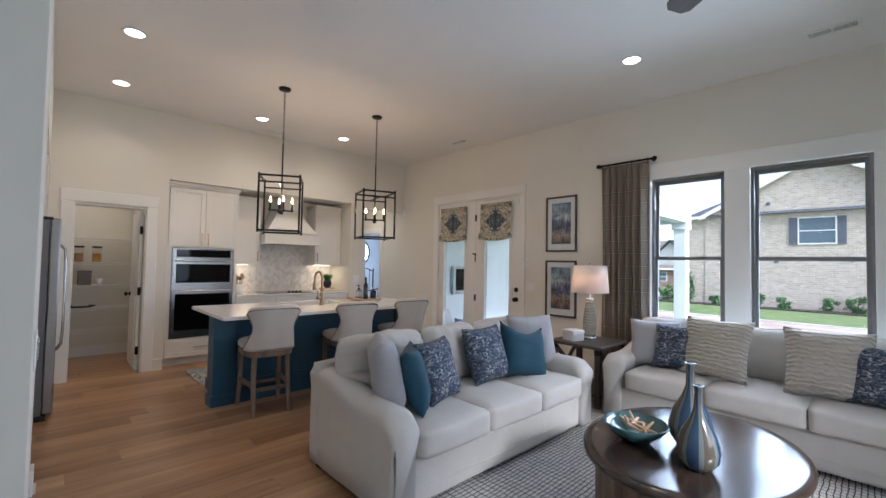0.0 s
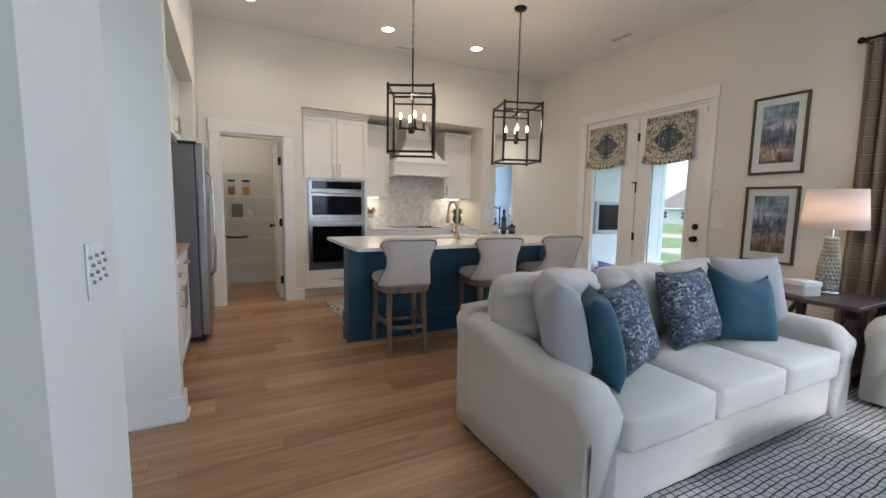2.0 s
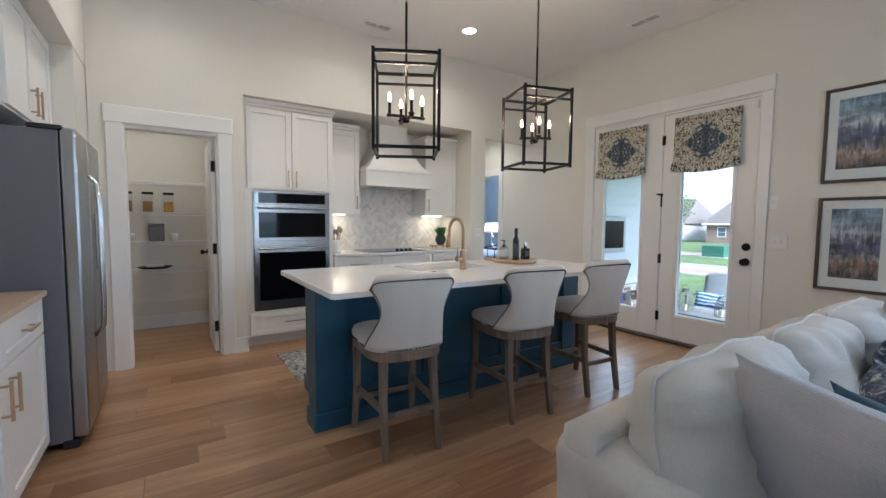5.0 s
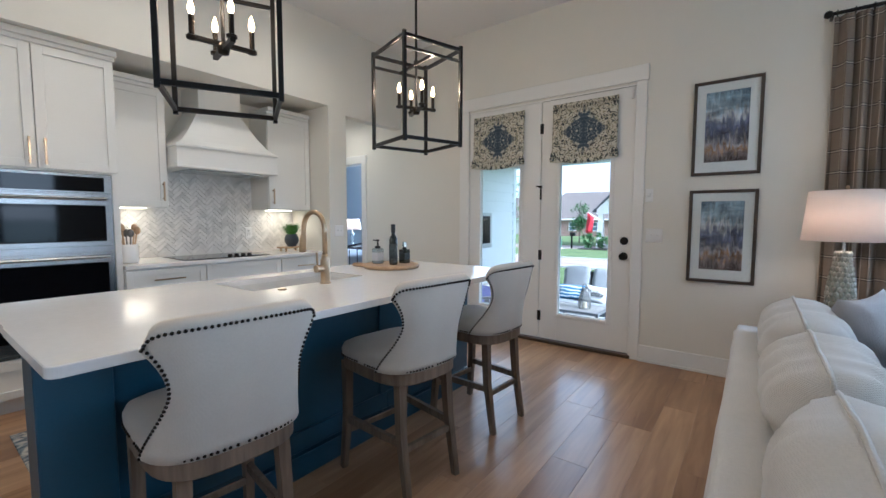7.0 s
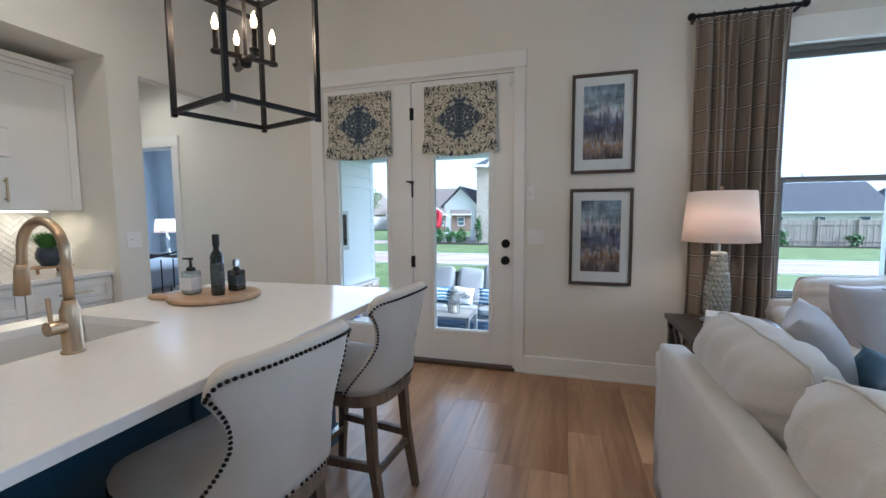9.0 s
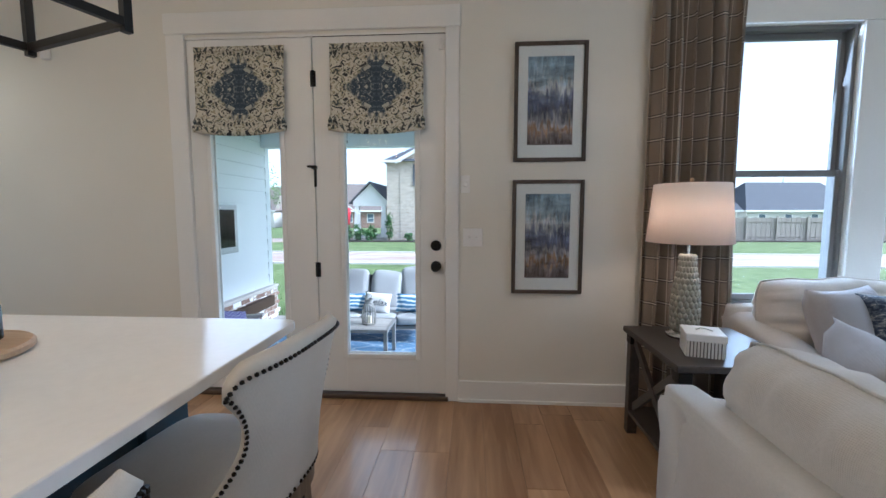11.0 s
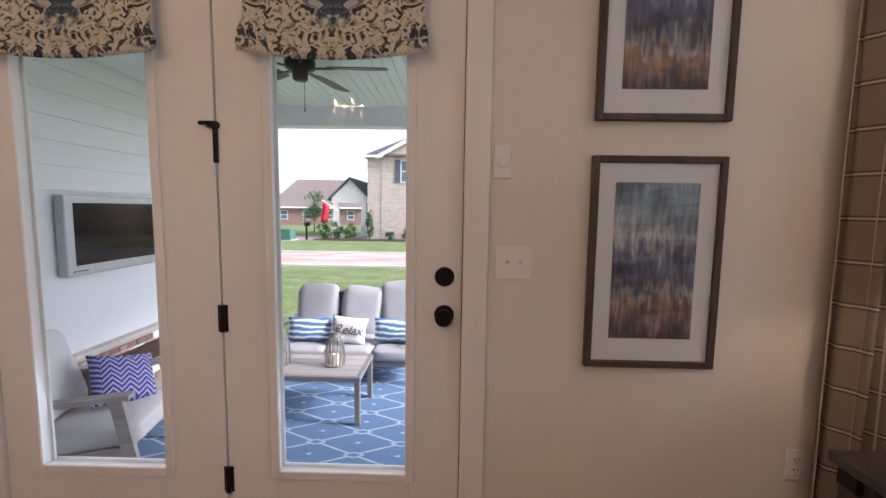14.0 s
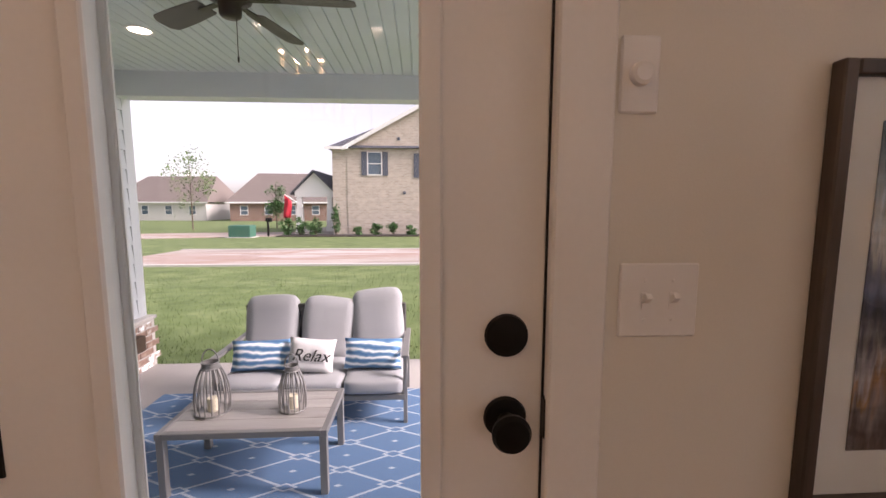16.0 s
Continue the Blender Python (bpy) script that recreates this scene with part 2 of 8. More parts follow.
def box(bm, x0, x1, y0, y1, z0, z1, bevel=0.0, seg=1):
    got = bmesh.ops.create_cube(bm, size=1.0, matrix=Matrix.Translation(((x0 + x1) / 2, (y0 + y1) / 2, (z0 + z1) / 2)) @ Matrix.Diagonal((x1 - x0, y1 - y0, z1 - z0, 1)))
    if bevel:
        edges = {e for v in got["verts"] for e in v.link_edges}
        bmesh.ops.bevel(bm, geom=list(edges), offset=bevel, segments=seg, affect="EDGES", profile=0.5)
    return bm


def boxed(*boxes, bevel=0.0, seg=1):
    bm = bmesh.new()
    for b in boxes:
        box(bm, *b, bevel, seg)
    return bm


def rod(bm, a, b, r, r2=None, seg=12, square=False):
    a, b = Vector(a), Vector(b)
    q = (b - a).to_track_quat("Z", "Y").to_matrix().to_4x4()
    m = Matrix.Translation((a + b) / 2) @ q
    if square:
        m = m @ Matrix.Rotation(radians(45), 4, "Z")
        seg, r = 4, r * 1.414
        r2 = r2 * 1.414 if r2 else None
    bmesh.ops.create_cone(bm, cap_ends=True, segments=seg, radius1=r, radius2=r if r2 is None else r2, depth=(b - a).length, matrix=m)
    return bm


def bar(bm, a, b, w, h, up=(0, 0, 1)):
    """A rectangular bar from a to b, w wide and h high."""
    a, b = Vector(a), Vector(b)
    d = (b - a).normalized()
    side = d.cross(Vector(up))
    if side.length < 1e-4:
        side = d.cross(Vector((1, 0, 0)))
    side.normalize()
    top = side.cross(d)
    vs = [bm.verts.new(p + side * sx * w / 2 + top * sz * h / 2) for p in (a, b) for sx, sz in ((-1, -1), (1, -1), (1, 1), (-1, 1))]
    for f in ((3, 2, 1, 0), (4, 5, 6, 7), (0, 1, 5, 4), (1, 2, 6, 5), (2, 3, 7, 6), (3, 0, 4, 7)):
        bm.faces.new([vs[i] for i in f])
    return bm


def lathe(profile, seg=32, cx=1.0, cy=1.0, at=(0, 0, 0)):
    """Turns (radius, height) pairs round z; cx, cy stretch the circle."""
    bm = bmesh.new()
    rings = []
    for r, z in profile:
        if r < 1e-5:
            rings.append([bm.verts.new((at[0], at[1], at[2] + z))])
        else:
            rings.append([bm.verts.new((at[0] + r * cx * math.cos(2 * math.pi * i / seg), at[1] + r * cy * math.sin(2 * math.pi * i / seg), at[2] + z)) for i in range(seg)])
    for a, b in zip(rings, rings[1:]):
        for i in range(seg):
            j = (i + 1) % seg
            if len(a) == 1 and len(b) == 1:
                continue
            if len(a) == 1:
                bm.faces.new((a[0], b[j], b[i]))
            elif len(b) == 1:
                bm.faces.new((a[i], a[j], b[0]))
            else:
                bm.faces.new((a[i], a[j], b[j], b[i]))
    return bm


def pillow(w, h, d, n=14, pinch=0.10, sag=0.0, seed=0):
    """A stuffed square cushion standing in the xz plane, its thickness along y, with drawn-out corners."""
    bm = bmesh.new()
    grids = []
    for side in (-1, 1):
        grid = []
        for i in range(n + 1):
            row = []
            for j in range(n + 1):
                u, v = 2 * i / n - 1, 2 * j / n - 1
                puff = max(0.0, (1 - u ** 4) * (1 - v ** 4)) ** 0.55
                k = 1 - pinch * (1 - min(1, abs(u)) ** 2 * 1.0) * abs(v) ** 3 - 0
                kk = 1 - pinch * (1 - min(1, abs(v)) ** 2) * abs(u) ** 3
                wob = 0.06 * noise.noise(Vector((u * 1.8 + seed * 7.3, v * 1.8, side * 3.0 + seed)))
                x, z = u * w / 2 * kk, v * h / 2 * k
                z -= sag * h * max(0, v) * (1 - u * u) * 0.6
                y = side * d / 2 * puff * (1 + wob * 3) + d * 0.4 * wob
                row.append((x, y, z))
            grid.append(row)
        grids.append(grid)
    vs = []
    for s, grid in enumerate(grids):
        rows_v = []
        for i in range(n + 1):
            rv = []
            for j in range(n + 1):
                if s == 1 and (i in (0, n) or j in (0, n)):
                    rv.append(vs[0][i][j])
                else:
                    rv.append(bm.verts.new(grid[i][j]))
            rows_v.append(rv)
        vs.append(rows_v)
    for s in (0, 1):
        for i in range(n):
            for j in range(n):
                q = (vs[s][i][j], vs[s][i + 1][j], vs[s][i + 1][j + 1], vs[s][i][j + 1])
                bm.faces.new(q if s == 0 else q[::-1])
    return bm


def slab_cushion(x0, x1, y0, y1, z0, z1, r=0.04, crown=0.03, n=10, lump=0.008, seed=0):
    """An upholstered block: rounded edges and a crowned, slightly uneven top and front."""
    bm = bmesh.new()
    bmesh.ops.create_cube(bm, size=2.0)
    bmesh.ops.subdivide_edges(bm, edges=list(bm.edges), cuts=n, use_grid_fill=True)
    sx, sy, sz = (x1 - x0) / 2, (y1 - y0) / 2, (z1 - z0) / 2
    cx, cy, cz = (x0 + x1) / 2, (y0 + y1) / 2, (z0 + z1) / 2
    for v in bm.verts:
        u = v.co.copy()
        p = Vector((u.x * sx, u.y * sy, u.z * sz))
        inner = Vector((max(-sx + r, min(sx - r, p.x)), max(-sy + r, min(sy - r, p.y)), max(-sz + r, min(sz - r, p.z))))
        d = p - inner
        if d.length > 1e-6:
            p = inner + d.normalized() * min(r, d.length * 1.0)
        bulge = (1 - u.x ** 2) * (1 - u.y ** 2)
        p.z += (crown * bulge if u.z > 0 else -crown * 0.2 * bulge) * abs(u.z)
        p.x += math.copysign(crown * 0.5, u.x) * abs(u.x) ** 6 * (1 - u.y ** 2) * (1 - u.z ** 2)
        p.y += math.copysign(crown * 0.5, u.y) * abs(u.y) ** 6 * (1 - u.x ** 2) * (1 - u.z ** 2)
        w = noise.noise(Vector((p.x * 5 + seed * 3.1, p.y * 5, p.z * 5 + seed)))
        v.co = p + Vector((cx, cy, cz)) + u.normalized() * lump * w
    return bm


def structure(name, bm, mat, label, category, smooth=False):
    return tagged(part(name, bm, mat, smooth=smooth), label, category, kind="structure")


def sweep(points, r, seg=10):
    """A round tube along points."""
    bm = bmesh.new()
    pts = [Vector(p) for p in points]
    rings, ref = [], Vector((0.123, 0.97, 0.2)).normalized()
    for i, p in enumerate(pts):
        d = (pts[min(i + 1, len(pts) - 1)] - pts[max(i - 1, 0)]).normalized()
        a = d.cross(ref).normalized()
        b = d.cross(a)
        rr = r[i] if isinstance(r, (list, tuple)) else r
        rings.append([bm.verts.new(p + (a * math.cos(2 * math.pi * k / seg) + b * math.sin(2 * math.pi * k / seg)) * rr) for k in range(seg)])
    for a, b in zip(rings, rings[1:]):
        for k in range(seg):
            bm.faces.new((a[k], a[(k + 1) % seg], b[(k + 1) % seg], b[k]))
    bm.faces.new(rings[0][::-1])
    bm.faces.new(rings[-1])
    return bm


def ribbon(points, z0, z1, thick):
    """An upright sheet of some thickness that follows points of the plan."""
    bm = bmesh.new()
    pts = [Vector((x, y, 0)) for x, y in points]
    cols = []
    for i, p in enumerate(pts):
        d = (pts[min(i + 1, len(pts) - 1)] - pts[max(i - 1, 0)]).normalized()
        nrm = Vector((-d.y, d.x, 0)) * thick / 2
        cols.append([bm.verts.new((q.x, q.y, z)) for q in (p - nrm, p + nrm) for z in (z0, z1)])
    for a, b in zip(cols, cols[1:]):
        bm.faces.new((a[0], b[0], b[1], a[1]))
        bm.faces.new((b[2], a[2], a[3], b[3]))
        bm.faces.new((a[1], b[1], b[3], a[3]))
        bm.faces.new((a[2], b[2], b[0], a[0]))
    for c in (cols[0], cols[-1]):
        bm.faces.new((c[0], c[1], c[3], c[2]))
    bmesh.ops.recalc_face_normals(bm, faces=bm.faces)
    return bm

# ---- large structure ----
H = 3.34            # ceiling
N, W, S, E = 4.845, -5.92, -0.25, 2.30      # inner faces of the room's walls
T = 0.16            # wall thickness

BX1 = -6.66       # edge of the bedroom doorway in the north wall's line
# north wall with the glazed doors and two windows
DX0, DX1, DZ = -4.885, -3.10, 2.46
WIN = ((-1.31, -0.60), (-0.39, 0.45))
WZ0, WZ1 = 0.70, 2.44
structure("wall_north", boxed(
    (BX1, DX0, N, N + T, 0, H), (DX0, DX1, N, N + T, DZ, H), (DX1, WIN[0][0], N, N + T, 0, H),
    (WIN[0][0], WIN[1][1], N, N + T, 0, WZ0), (WIN[0][0], WIN[1][1], N, N + T, WZ1, H),
    (WIN[0][1], WIN[1][0], N, N + T, WZ0, WZ1), (WIN[1][1], E, N, N + T, 0, H)), WALL, "warm white painted wall with glazed doors and tall windows", "wall")
EY0, EY1 = 1.25, 3.05      # opening of the added, unseen window in the east wall
structure("wall_east", boxed((E, E + T, S - T, EY0, 0, H), (E, E + T, EY1, N + T, 0, H), (E, E + T, EY0, EY1, 0, WZ0), (E, E + T, EY0, EY1, WZ1, H)), WALL, "warm white painted wall with an added window", "wall")
HY0, HY1, HZ0, HZ1 = -2.10, -1.00, 0.55, 2.40      # hole for the added hallway window
SR, SRX = -0.125, -1.136      # the wall steps forward beside the hallway
structure("wall_south", boxed((SRX, E, S - 0.12, S, 0, H), (-1.63, SRX, S - 0.12, SR, 0, H)), WALL, "warm white painted wall ending at a hallway", "wall")
structure("wall_hall_east", boxed((-1.63, -1.51, -3.0, HY0, 0, H), (-1.63, -1.51, HY1, S - 0.12, 0, H), (-1.63, -1.51, HY0, HY1, 0, HZ0), (-1.63, -1.51, HY0, HY1, HZ1, H)), WALL, "plain painted hallway wall", "wall")
structure("wall_hall_west", boxed((-3.16, -3.04, -3.0, -0.145, 0, H)), WALL, "painted wall beside the kitchen with a thermostat", "wall")
structure("wall_hall_end", boxed((-3.16, -1.51, -3.12, -3.0, 0, H)), WALL, "plain painted hallway end wall", "wall")
# kitchen south recess: back wall, cheek beside the refrigerator, and the dropped soffit
structure("wall_recess", boxed((-5.42, -3.16, -0.96, -0.84, 0, 2.48), (-6.08, -5.42, -0.96, -0.16, 0, 2.48)), WALL, "painted wall of the refrigerator recess", "wall")
structure("soffit", boxed((-6.08, -3.16, -0.96, -0.155, 2.48, H)), WALL, "painted drop soffit over the refrigerator recess", "soffit")
# west wall: pantry opening, kitchen niche, hallway opening
PY0, PY1, PZ = 0.065, 0.76, 2.06
NY0, NY1, NZ, NX = 0.985, 3.705, 2.475, -6.62
OY0, OZ = 3.94, 2.41
structure("wall_west", boxed(
    (W - 0.12, W, -0.155, PY0, 0, H), (W - 0.12, W, PY0, PY1, PZ, H), (W - 0.12, W, PY1, NY0, 0, H),
    (W - 0.12, W, NY0, NY1, NZ, H), (W - 0.12, W, NY1, OY0, 0, H), (W - 0.12, W, OY0, N + T, OZ, H)), WALL, "warm white painted kitchen wall with pantry door and cabinet niche", "wall")
structure("wall_niche", boxed((NX - 0.1, NX, NY0 - 0.1, NY1 + 0.1, 0, NZ), (NX, W - 0.12, NY0 - 0.1, NY0, 0, NZ), (NX, W - 0.12, NY1, NY1 + 0.1, 0, NZ), (NX - 0.1, W - 0.12, NY0 - 0.1, NY1 + 0.1, NZ, NZ + 0.1)), WALL, "painted inner faces of the cabinet niche", "wall")
# pantry
PX = -7.46
structure("wall_pantry", boxed((PX - 0.1, PX, -0.75, 0.90, 0, 2.75), (PX, W - 0.12, -0.85, -0.75, 0, 2.75), (PX, -6.72, 0.80, 0.90, 0, 2.75), (-6.72, W - 0.12, 0.80, 0.88, 0, 2.75)), WALL, "cream painted pantry walls", "wall")
structure("ceiling_pantry", boxed((PX - 0.1, W - 0.12, -0.85, 0.90, 2.75, 2.85)), CEIL, "white pantry ceiling", "ceiling")
# hall and bedroom behind the opening
HX = -7.60
BX0, BX1, BZ = -7.45, -6.66, 2.04
structure("wall_back_hall", boxed((HX - 0.12, HX, 3.705, N, 0, 2.75), (HX, -6.72, 3.705, 3.805, 0, 2.75), (HX - 0.12, BX0, N, N + T, 0, 2.75), (BX0, BX1, N, N + T, BZ, 2.75)), WALL, "beige painted back hallway walls with a bedroom doorway", "wall")
structure("ceiling_back_hall", boxed((HX - 0.12, W - 0.12, 3.705, N + T, 2.75, 2.85)), CEIL, "white back hallway ceiling", "ceiling")
BLUEWALL = material("bedroom_paint", (0.46, 0.50, 0.53), 0.75, vary=0.02, scale=2, bump=0.08, bump_scale=200)
structure("wall_bedroom", boxed((-11.12, -11.0, N, 8.3, 0, 2.75), (-11.0, HX - 0.12, N + 0.02, N + T, 0, 2.75), (-11.0, -6.42, 8.2, 8.3, 0, 2.75), (-6.42, -6.30, N + T, 8.3, 0, 2.75)), BLUEWALL, "pale blue-grey bedroom walls", "wall")
structure("ceiling_bedroom", boxed((-11.12, -6.30, N + T, 8.3, 2.75, 2.85)), CEIL, "white bedroom ceiling", "ceiling")
structure("ceiling", boxed((-6.08, E + T, -3.12, N + T, H, H + 0.12)), CEIL, "white painted ceiling with recessed lights", "ceiling")
structure("floor", boxed((-11.0, E + T, -3.12, N + 0.02, -0.16, -0.012), (-11.0, W - 0.1, N + 0.02, 8.3, -0.16, -0.012)), GAP, "warm oak plank floor", "floor")

# trim
def casing(name, boxes, label):
    return structure(name, boxed(*boxes, bevel=0.004), TRIM, label, "trim")


casing("trim_door_north", [(-4.99, DX0 + 0.02, N - 0.020, N, 0, 2.475), (DX1 - 0.02, -3.03, N - 0.020, N, 0, 2.475), (-5.0, -3.02, N - 0.024, N, 2.475, 2.61)], "white painted door casing with a wide head")
casing("trim_windows", [(WIN[0][0] - 0.10, WIN[0][0], N - 0.020, N, 0.70, WZ1), (WIN[0][1], WIN[1][0], N - 0.020, N, 0.70, WZ1), (WIN[1][1], WIN[1][1] + 0.17, N - 0.020, N, 0.70, WZ1),
    (WIN[0][0] - 0.12, WIN[1][1] + 0.19, N - 0.024, N, WZ1, WZ1 + 0.17), (WIN[0][0] - 0.10, WIN[1][1] + 0.17, N - 0.018, N, 0.55, 0.665), (WIN[0][0] - 0.12, WIN[1][1] + 0.19, N - 0.05, N, 0.665, 0.70)], "white painted window casing, sill and apron")
casing("trim_pantry", [(W, W + 0.022, PY0 - 0.115, PY0, 0, PZ + 0.02), (W, W + 0.022, PY1, PY1 + 0.115, 0, PZ + 0.02), (W, W + 0.026, PY0 - 0.125, PY1 + 0.125, PZ + 0.02, PZ + 0.16),
    (W - 0.12, W, PY0 - 0.004, PY0 + 0.014, 0, PZ), (W - 0.12, W, PY1 - 0.014, PY1 + 0.004, 0, PZ), (W - 0.12, W, PY0, PY1, PZ - 0.014, PZ + 0.004)], "white painted pantry door casing")
casing("trim_bedroom", [(BX1, BX1 + 0.09, N - 0.02, N, 0, BZ), (BX0 - 0.09, BX0, N - 0.02, N, 0, BZ), (BX0 - 0.10, BX1 + 0.10, N - 0.022, N, BZ, BZ + 0.11)], "painted bedroom door casing")
base = bmesh.new()
for x0, x1, y0, y1 in ((BX1 + 0.09, -4.99, N - 0.018, N), (-3.03, E, N - 0.018, N), (SRX, E, S, S + 0.018), (-1.648, SRX, SR, SR + 0.018), (-3.04, -3.022, -3.0, -0.127), (-3.16, -3.04, -0.145, -0.127), (W, W + 0.018, PY1 + 0.115, NY0), (W, W + 0.018, NY1, OY0),
                       (-1.648, -1.63, -3.0, SR), (PX, PX + 0.018, -0.75, 0.79), (E - 0.018, E, S, N)):
    box(base, x0, x1, y0, y1, 0, 0.145, 0.003)
    grow = 0.012
    if x1 - x0 > y1 - y0:
        box(base, x0, x1, (y0 - grow if y1 in (N,) else y1), (y0 if y1 in (N,) else y1 + grow), 0, 0.02)
    else:
        box(base, (x1 if x0 != E - 0.018 else x0 - grow), (x1 + grow if x0 != E - 0.018 else x0), y0, y1, 0, 0.02)
structure("baseboard", base, TRIM, "tall white painted baseboard with shoe moulding", "baseboard")


# glazed double doors
def glazed_door(name, x0, x1, gx0, gx1, label):
    d = thing(name, label, "door", ((x0 + x1) / 2, N + 0.03, 0.04), kind="structure")
    o = (x0 + x1) / 2
    a, b, c, e = x0 - o, x1 - o, gx0 - o, gx1 - o
    y0, y1 = -0.022, 0.022
    part("stile", boxed((a, c, y0, y1, 0, 2.405), bevel=0.002), TRIM, d)
    part("stile", boxed((e, b, y0, y1, 0, 2.405), bevel=0.002), TRIM, d)
    part("bottom_rail", boxed((c, e, y0, y1, 0, 0.262), bevel=0.002), TRIM, d)
    part("top_rail", boxed((c, e, y0, y1, 2.27, 2.405), bevel=0.002), TRIM, d)
    for s in (-1, 1):
        yy = (-0.032, -0.022) if s < 0 else (0.022, 0.026)
        part("glazing_bead", boxed((c - 0.022, c + 0.014, *yy, 0.242, 2.29), (e - 0.014, e + 0.022, *yy, 0.242, 2.29), (c + 0.014, e - 0.014, *yy, 0.242, 0.277), (c + 0.014, e - 0.014, *yy, 2.255, 2.29), bevel=0.004), TRIM, d)
    g = part("pane", boxed((c - 0.004, e + 0.004, -0.006, 0.006, 0.257, 2.275)), GLASS, d, "clear glass pane")
    g.visible_shadow = False
    return d


left_door = glazed_door("door_1", -4.865, -4.007, -4.735, -4.226, "white full-glass patio door, fixed leaf with dark hinges")
right_door = glazed_door("door_2", -3.999, -3.122, -3.812, -3.310, "white full-glass patio door with black deadbolt and knob")
structure("threshold", boxed((DX0, DX1, N - 0.03, N + T + 0.02, 0.0, 0.032), bevel=0.006), material("threshold_metal", (0.10, 0.07, 0.05), 0.45, 0.5), "dark bronze door threshold", "threshold")
structure("jamb_north", boxed((DX0, DX0 + 0.018, N, N + T, 0.03, DZ), (DX1 - 0.018, DX1, N, N + T, 0.03, DZ), (DX0, DX1, N, N + T, DZ - 0.014, DZ)), TRIM, "white painted door jamb", "jamb")
for z in (0.275, 0.905, 2.18):
    h = rod(bmesh.new(), (-0.4385, -0.030, z - 0.09), (-0.4385, -0.030, z + 0.01), 0.009)
    box(h, -0.4565, -0.4205, -0.026, -0.021, z - 0.09, z + 0.01)
    part("hinge", h, BLACK, right_door, "black door hinge")
lt = boxed((-0.4475, -0.4315, -0.034, -0.022, 1.43, 1.565), (-0.4595, -0.4245, -0.05, -0.022, 1.55, 1.57), bevel=0.002)
rod(lt, (-0.485, -0.046, 1.565), (-0.425, -0.046, 1.565), 0.007)
part("flip_latch", lt, BLACK, right_door, "black flip latch")
kx = -3.184 + 3.5605
for z, knob in ((1.075, False), (0.935, True)):
    k = lathe([(0, 0), (0.034, 0), (0.036, 0.004), (0.034, 0.011), (0.0, 0.013)], 28)
    if knob:
        bmesh.ops.delete(k, geom=[], context="VERTS")
        k.free()
        k = lathe([(0, 0), (0.035, 0), (0.036, 0.004), (0.034, 0.010), (0.014, 0.013), (0.012, 0.034), (0.022, 0.040), (0.030, 0.050), (0.031, 0.058), (0.026, 0.066), (0, 0.069)], 28)
    bmesh.ops.transform(k, matrix=Matrix.Translation((kx, -0.0225, z - 0.04)) @ Matrix.Rotation(radians(90), 4, "X"), verts=k.verts)
    part("knob" if knob else "deadbolt", k, BLACK, right_door, "black round door knob" if knob else "black deadbolt rose", smooth=False)
# Dark strips put in for the shade between leaf and jamb.
part("weatherstrip", boxed((0.4390, 0.4450, -0.0215, 0.02, 0.0, 2.412), (-0.435, 0.4390, -0.0285, 0.02, 2.4052, 2.4115)), RUBBER, right_door, "dark strips for the shaded gap round the door")
part("strike", boxed((0.4390, 0.4455, -0.040, -0.02, 0.86, 0.93), bevel=0.002), BLACK, right_door)
part("sensor", boxed((0.395, 0.42, -0.036, -0.0225, 2.30, 2.37), bevel=0.003), PLASTIC, right_door, "white alarm contact")

# double-hung windows
BLKVINYL = material("window_sash_grey", (0.19, 0.185, 0.18), 0.5)
for i, (x0, x1) in enumerate(WIN):
    w = thing("window_%d" % (i + 1), "tall double-hung window with dark grey sashes", "window", ((x0 + x1) / 2, N + 0.09, WZ0), kind="structure")
    h, wd = WZ1 - WZ0, (x1 - x0) / 2
    part("window_frame", boxed((-wd, -wd + 0.025, -0.06, 0.06, 0, h), (wd - 0.025, wd, -0.06, 0.06, 0, h), (-wd + 0.025, wd - 0.025, -0.06, 0.06, 0, 0.025), (-wd + 0.025, wd - 0.025, -0.06, 0.06, h - 0.025, h), bevel=0.003), BLKVINYL, w)
    mid = h * 0.485
    for nm, z0, z1, y in (("lower_sash", 0.025, mid + 0.02, -0.03), ("upper_sash", mid - 0.02, h - 0.025, 0.01)):
        part(nm, boxed((-wd + 0.025, -wd + 0.055, y - 0.014, y + 0.014, z0, z1), (wd - 0.055, wd - 0.025, y - 0.014, y + 0.014, z0, z1), (-wd + 0.055, wd - 0.055, y - 0.014, y + 0.014, z0, z0 + 0.04), (-wd + 0.055, wd - 0.055, y - 0.014, y + 0.014, z1 - 0.04, z1), bevel=0.003), BLKVINYL, w)
        g = part("pane", boxed((-wd + 0.05, wd - 0.05, y - 0.003, y + 0.003, z0 + 0.035, z1 - 0.035)), GLASS, w)
        g.visible_shadow = False
for x0, x1, z0, z1 in ((*WIN[0], WZ0, WZ1), (*WIN[1], WZ0, WZ1), (-4.755, -4.235, 0.27, 1.8), (-3.835, -3.305, 0.27, 1.8)):
    daylight("daylight", x0, x1, z0, z1, (N + T + 0.03 if x1 > -3 else N - 0.05), DAY_POWER * (x1 - x0) * (z1 - z0) * (0.22 if x1 < -3 else 1.0))
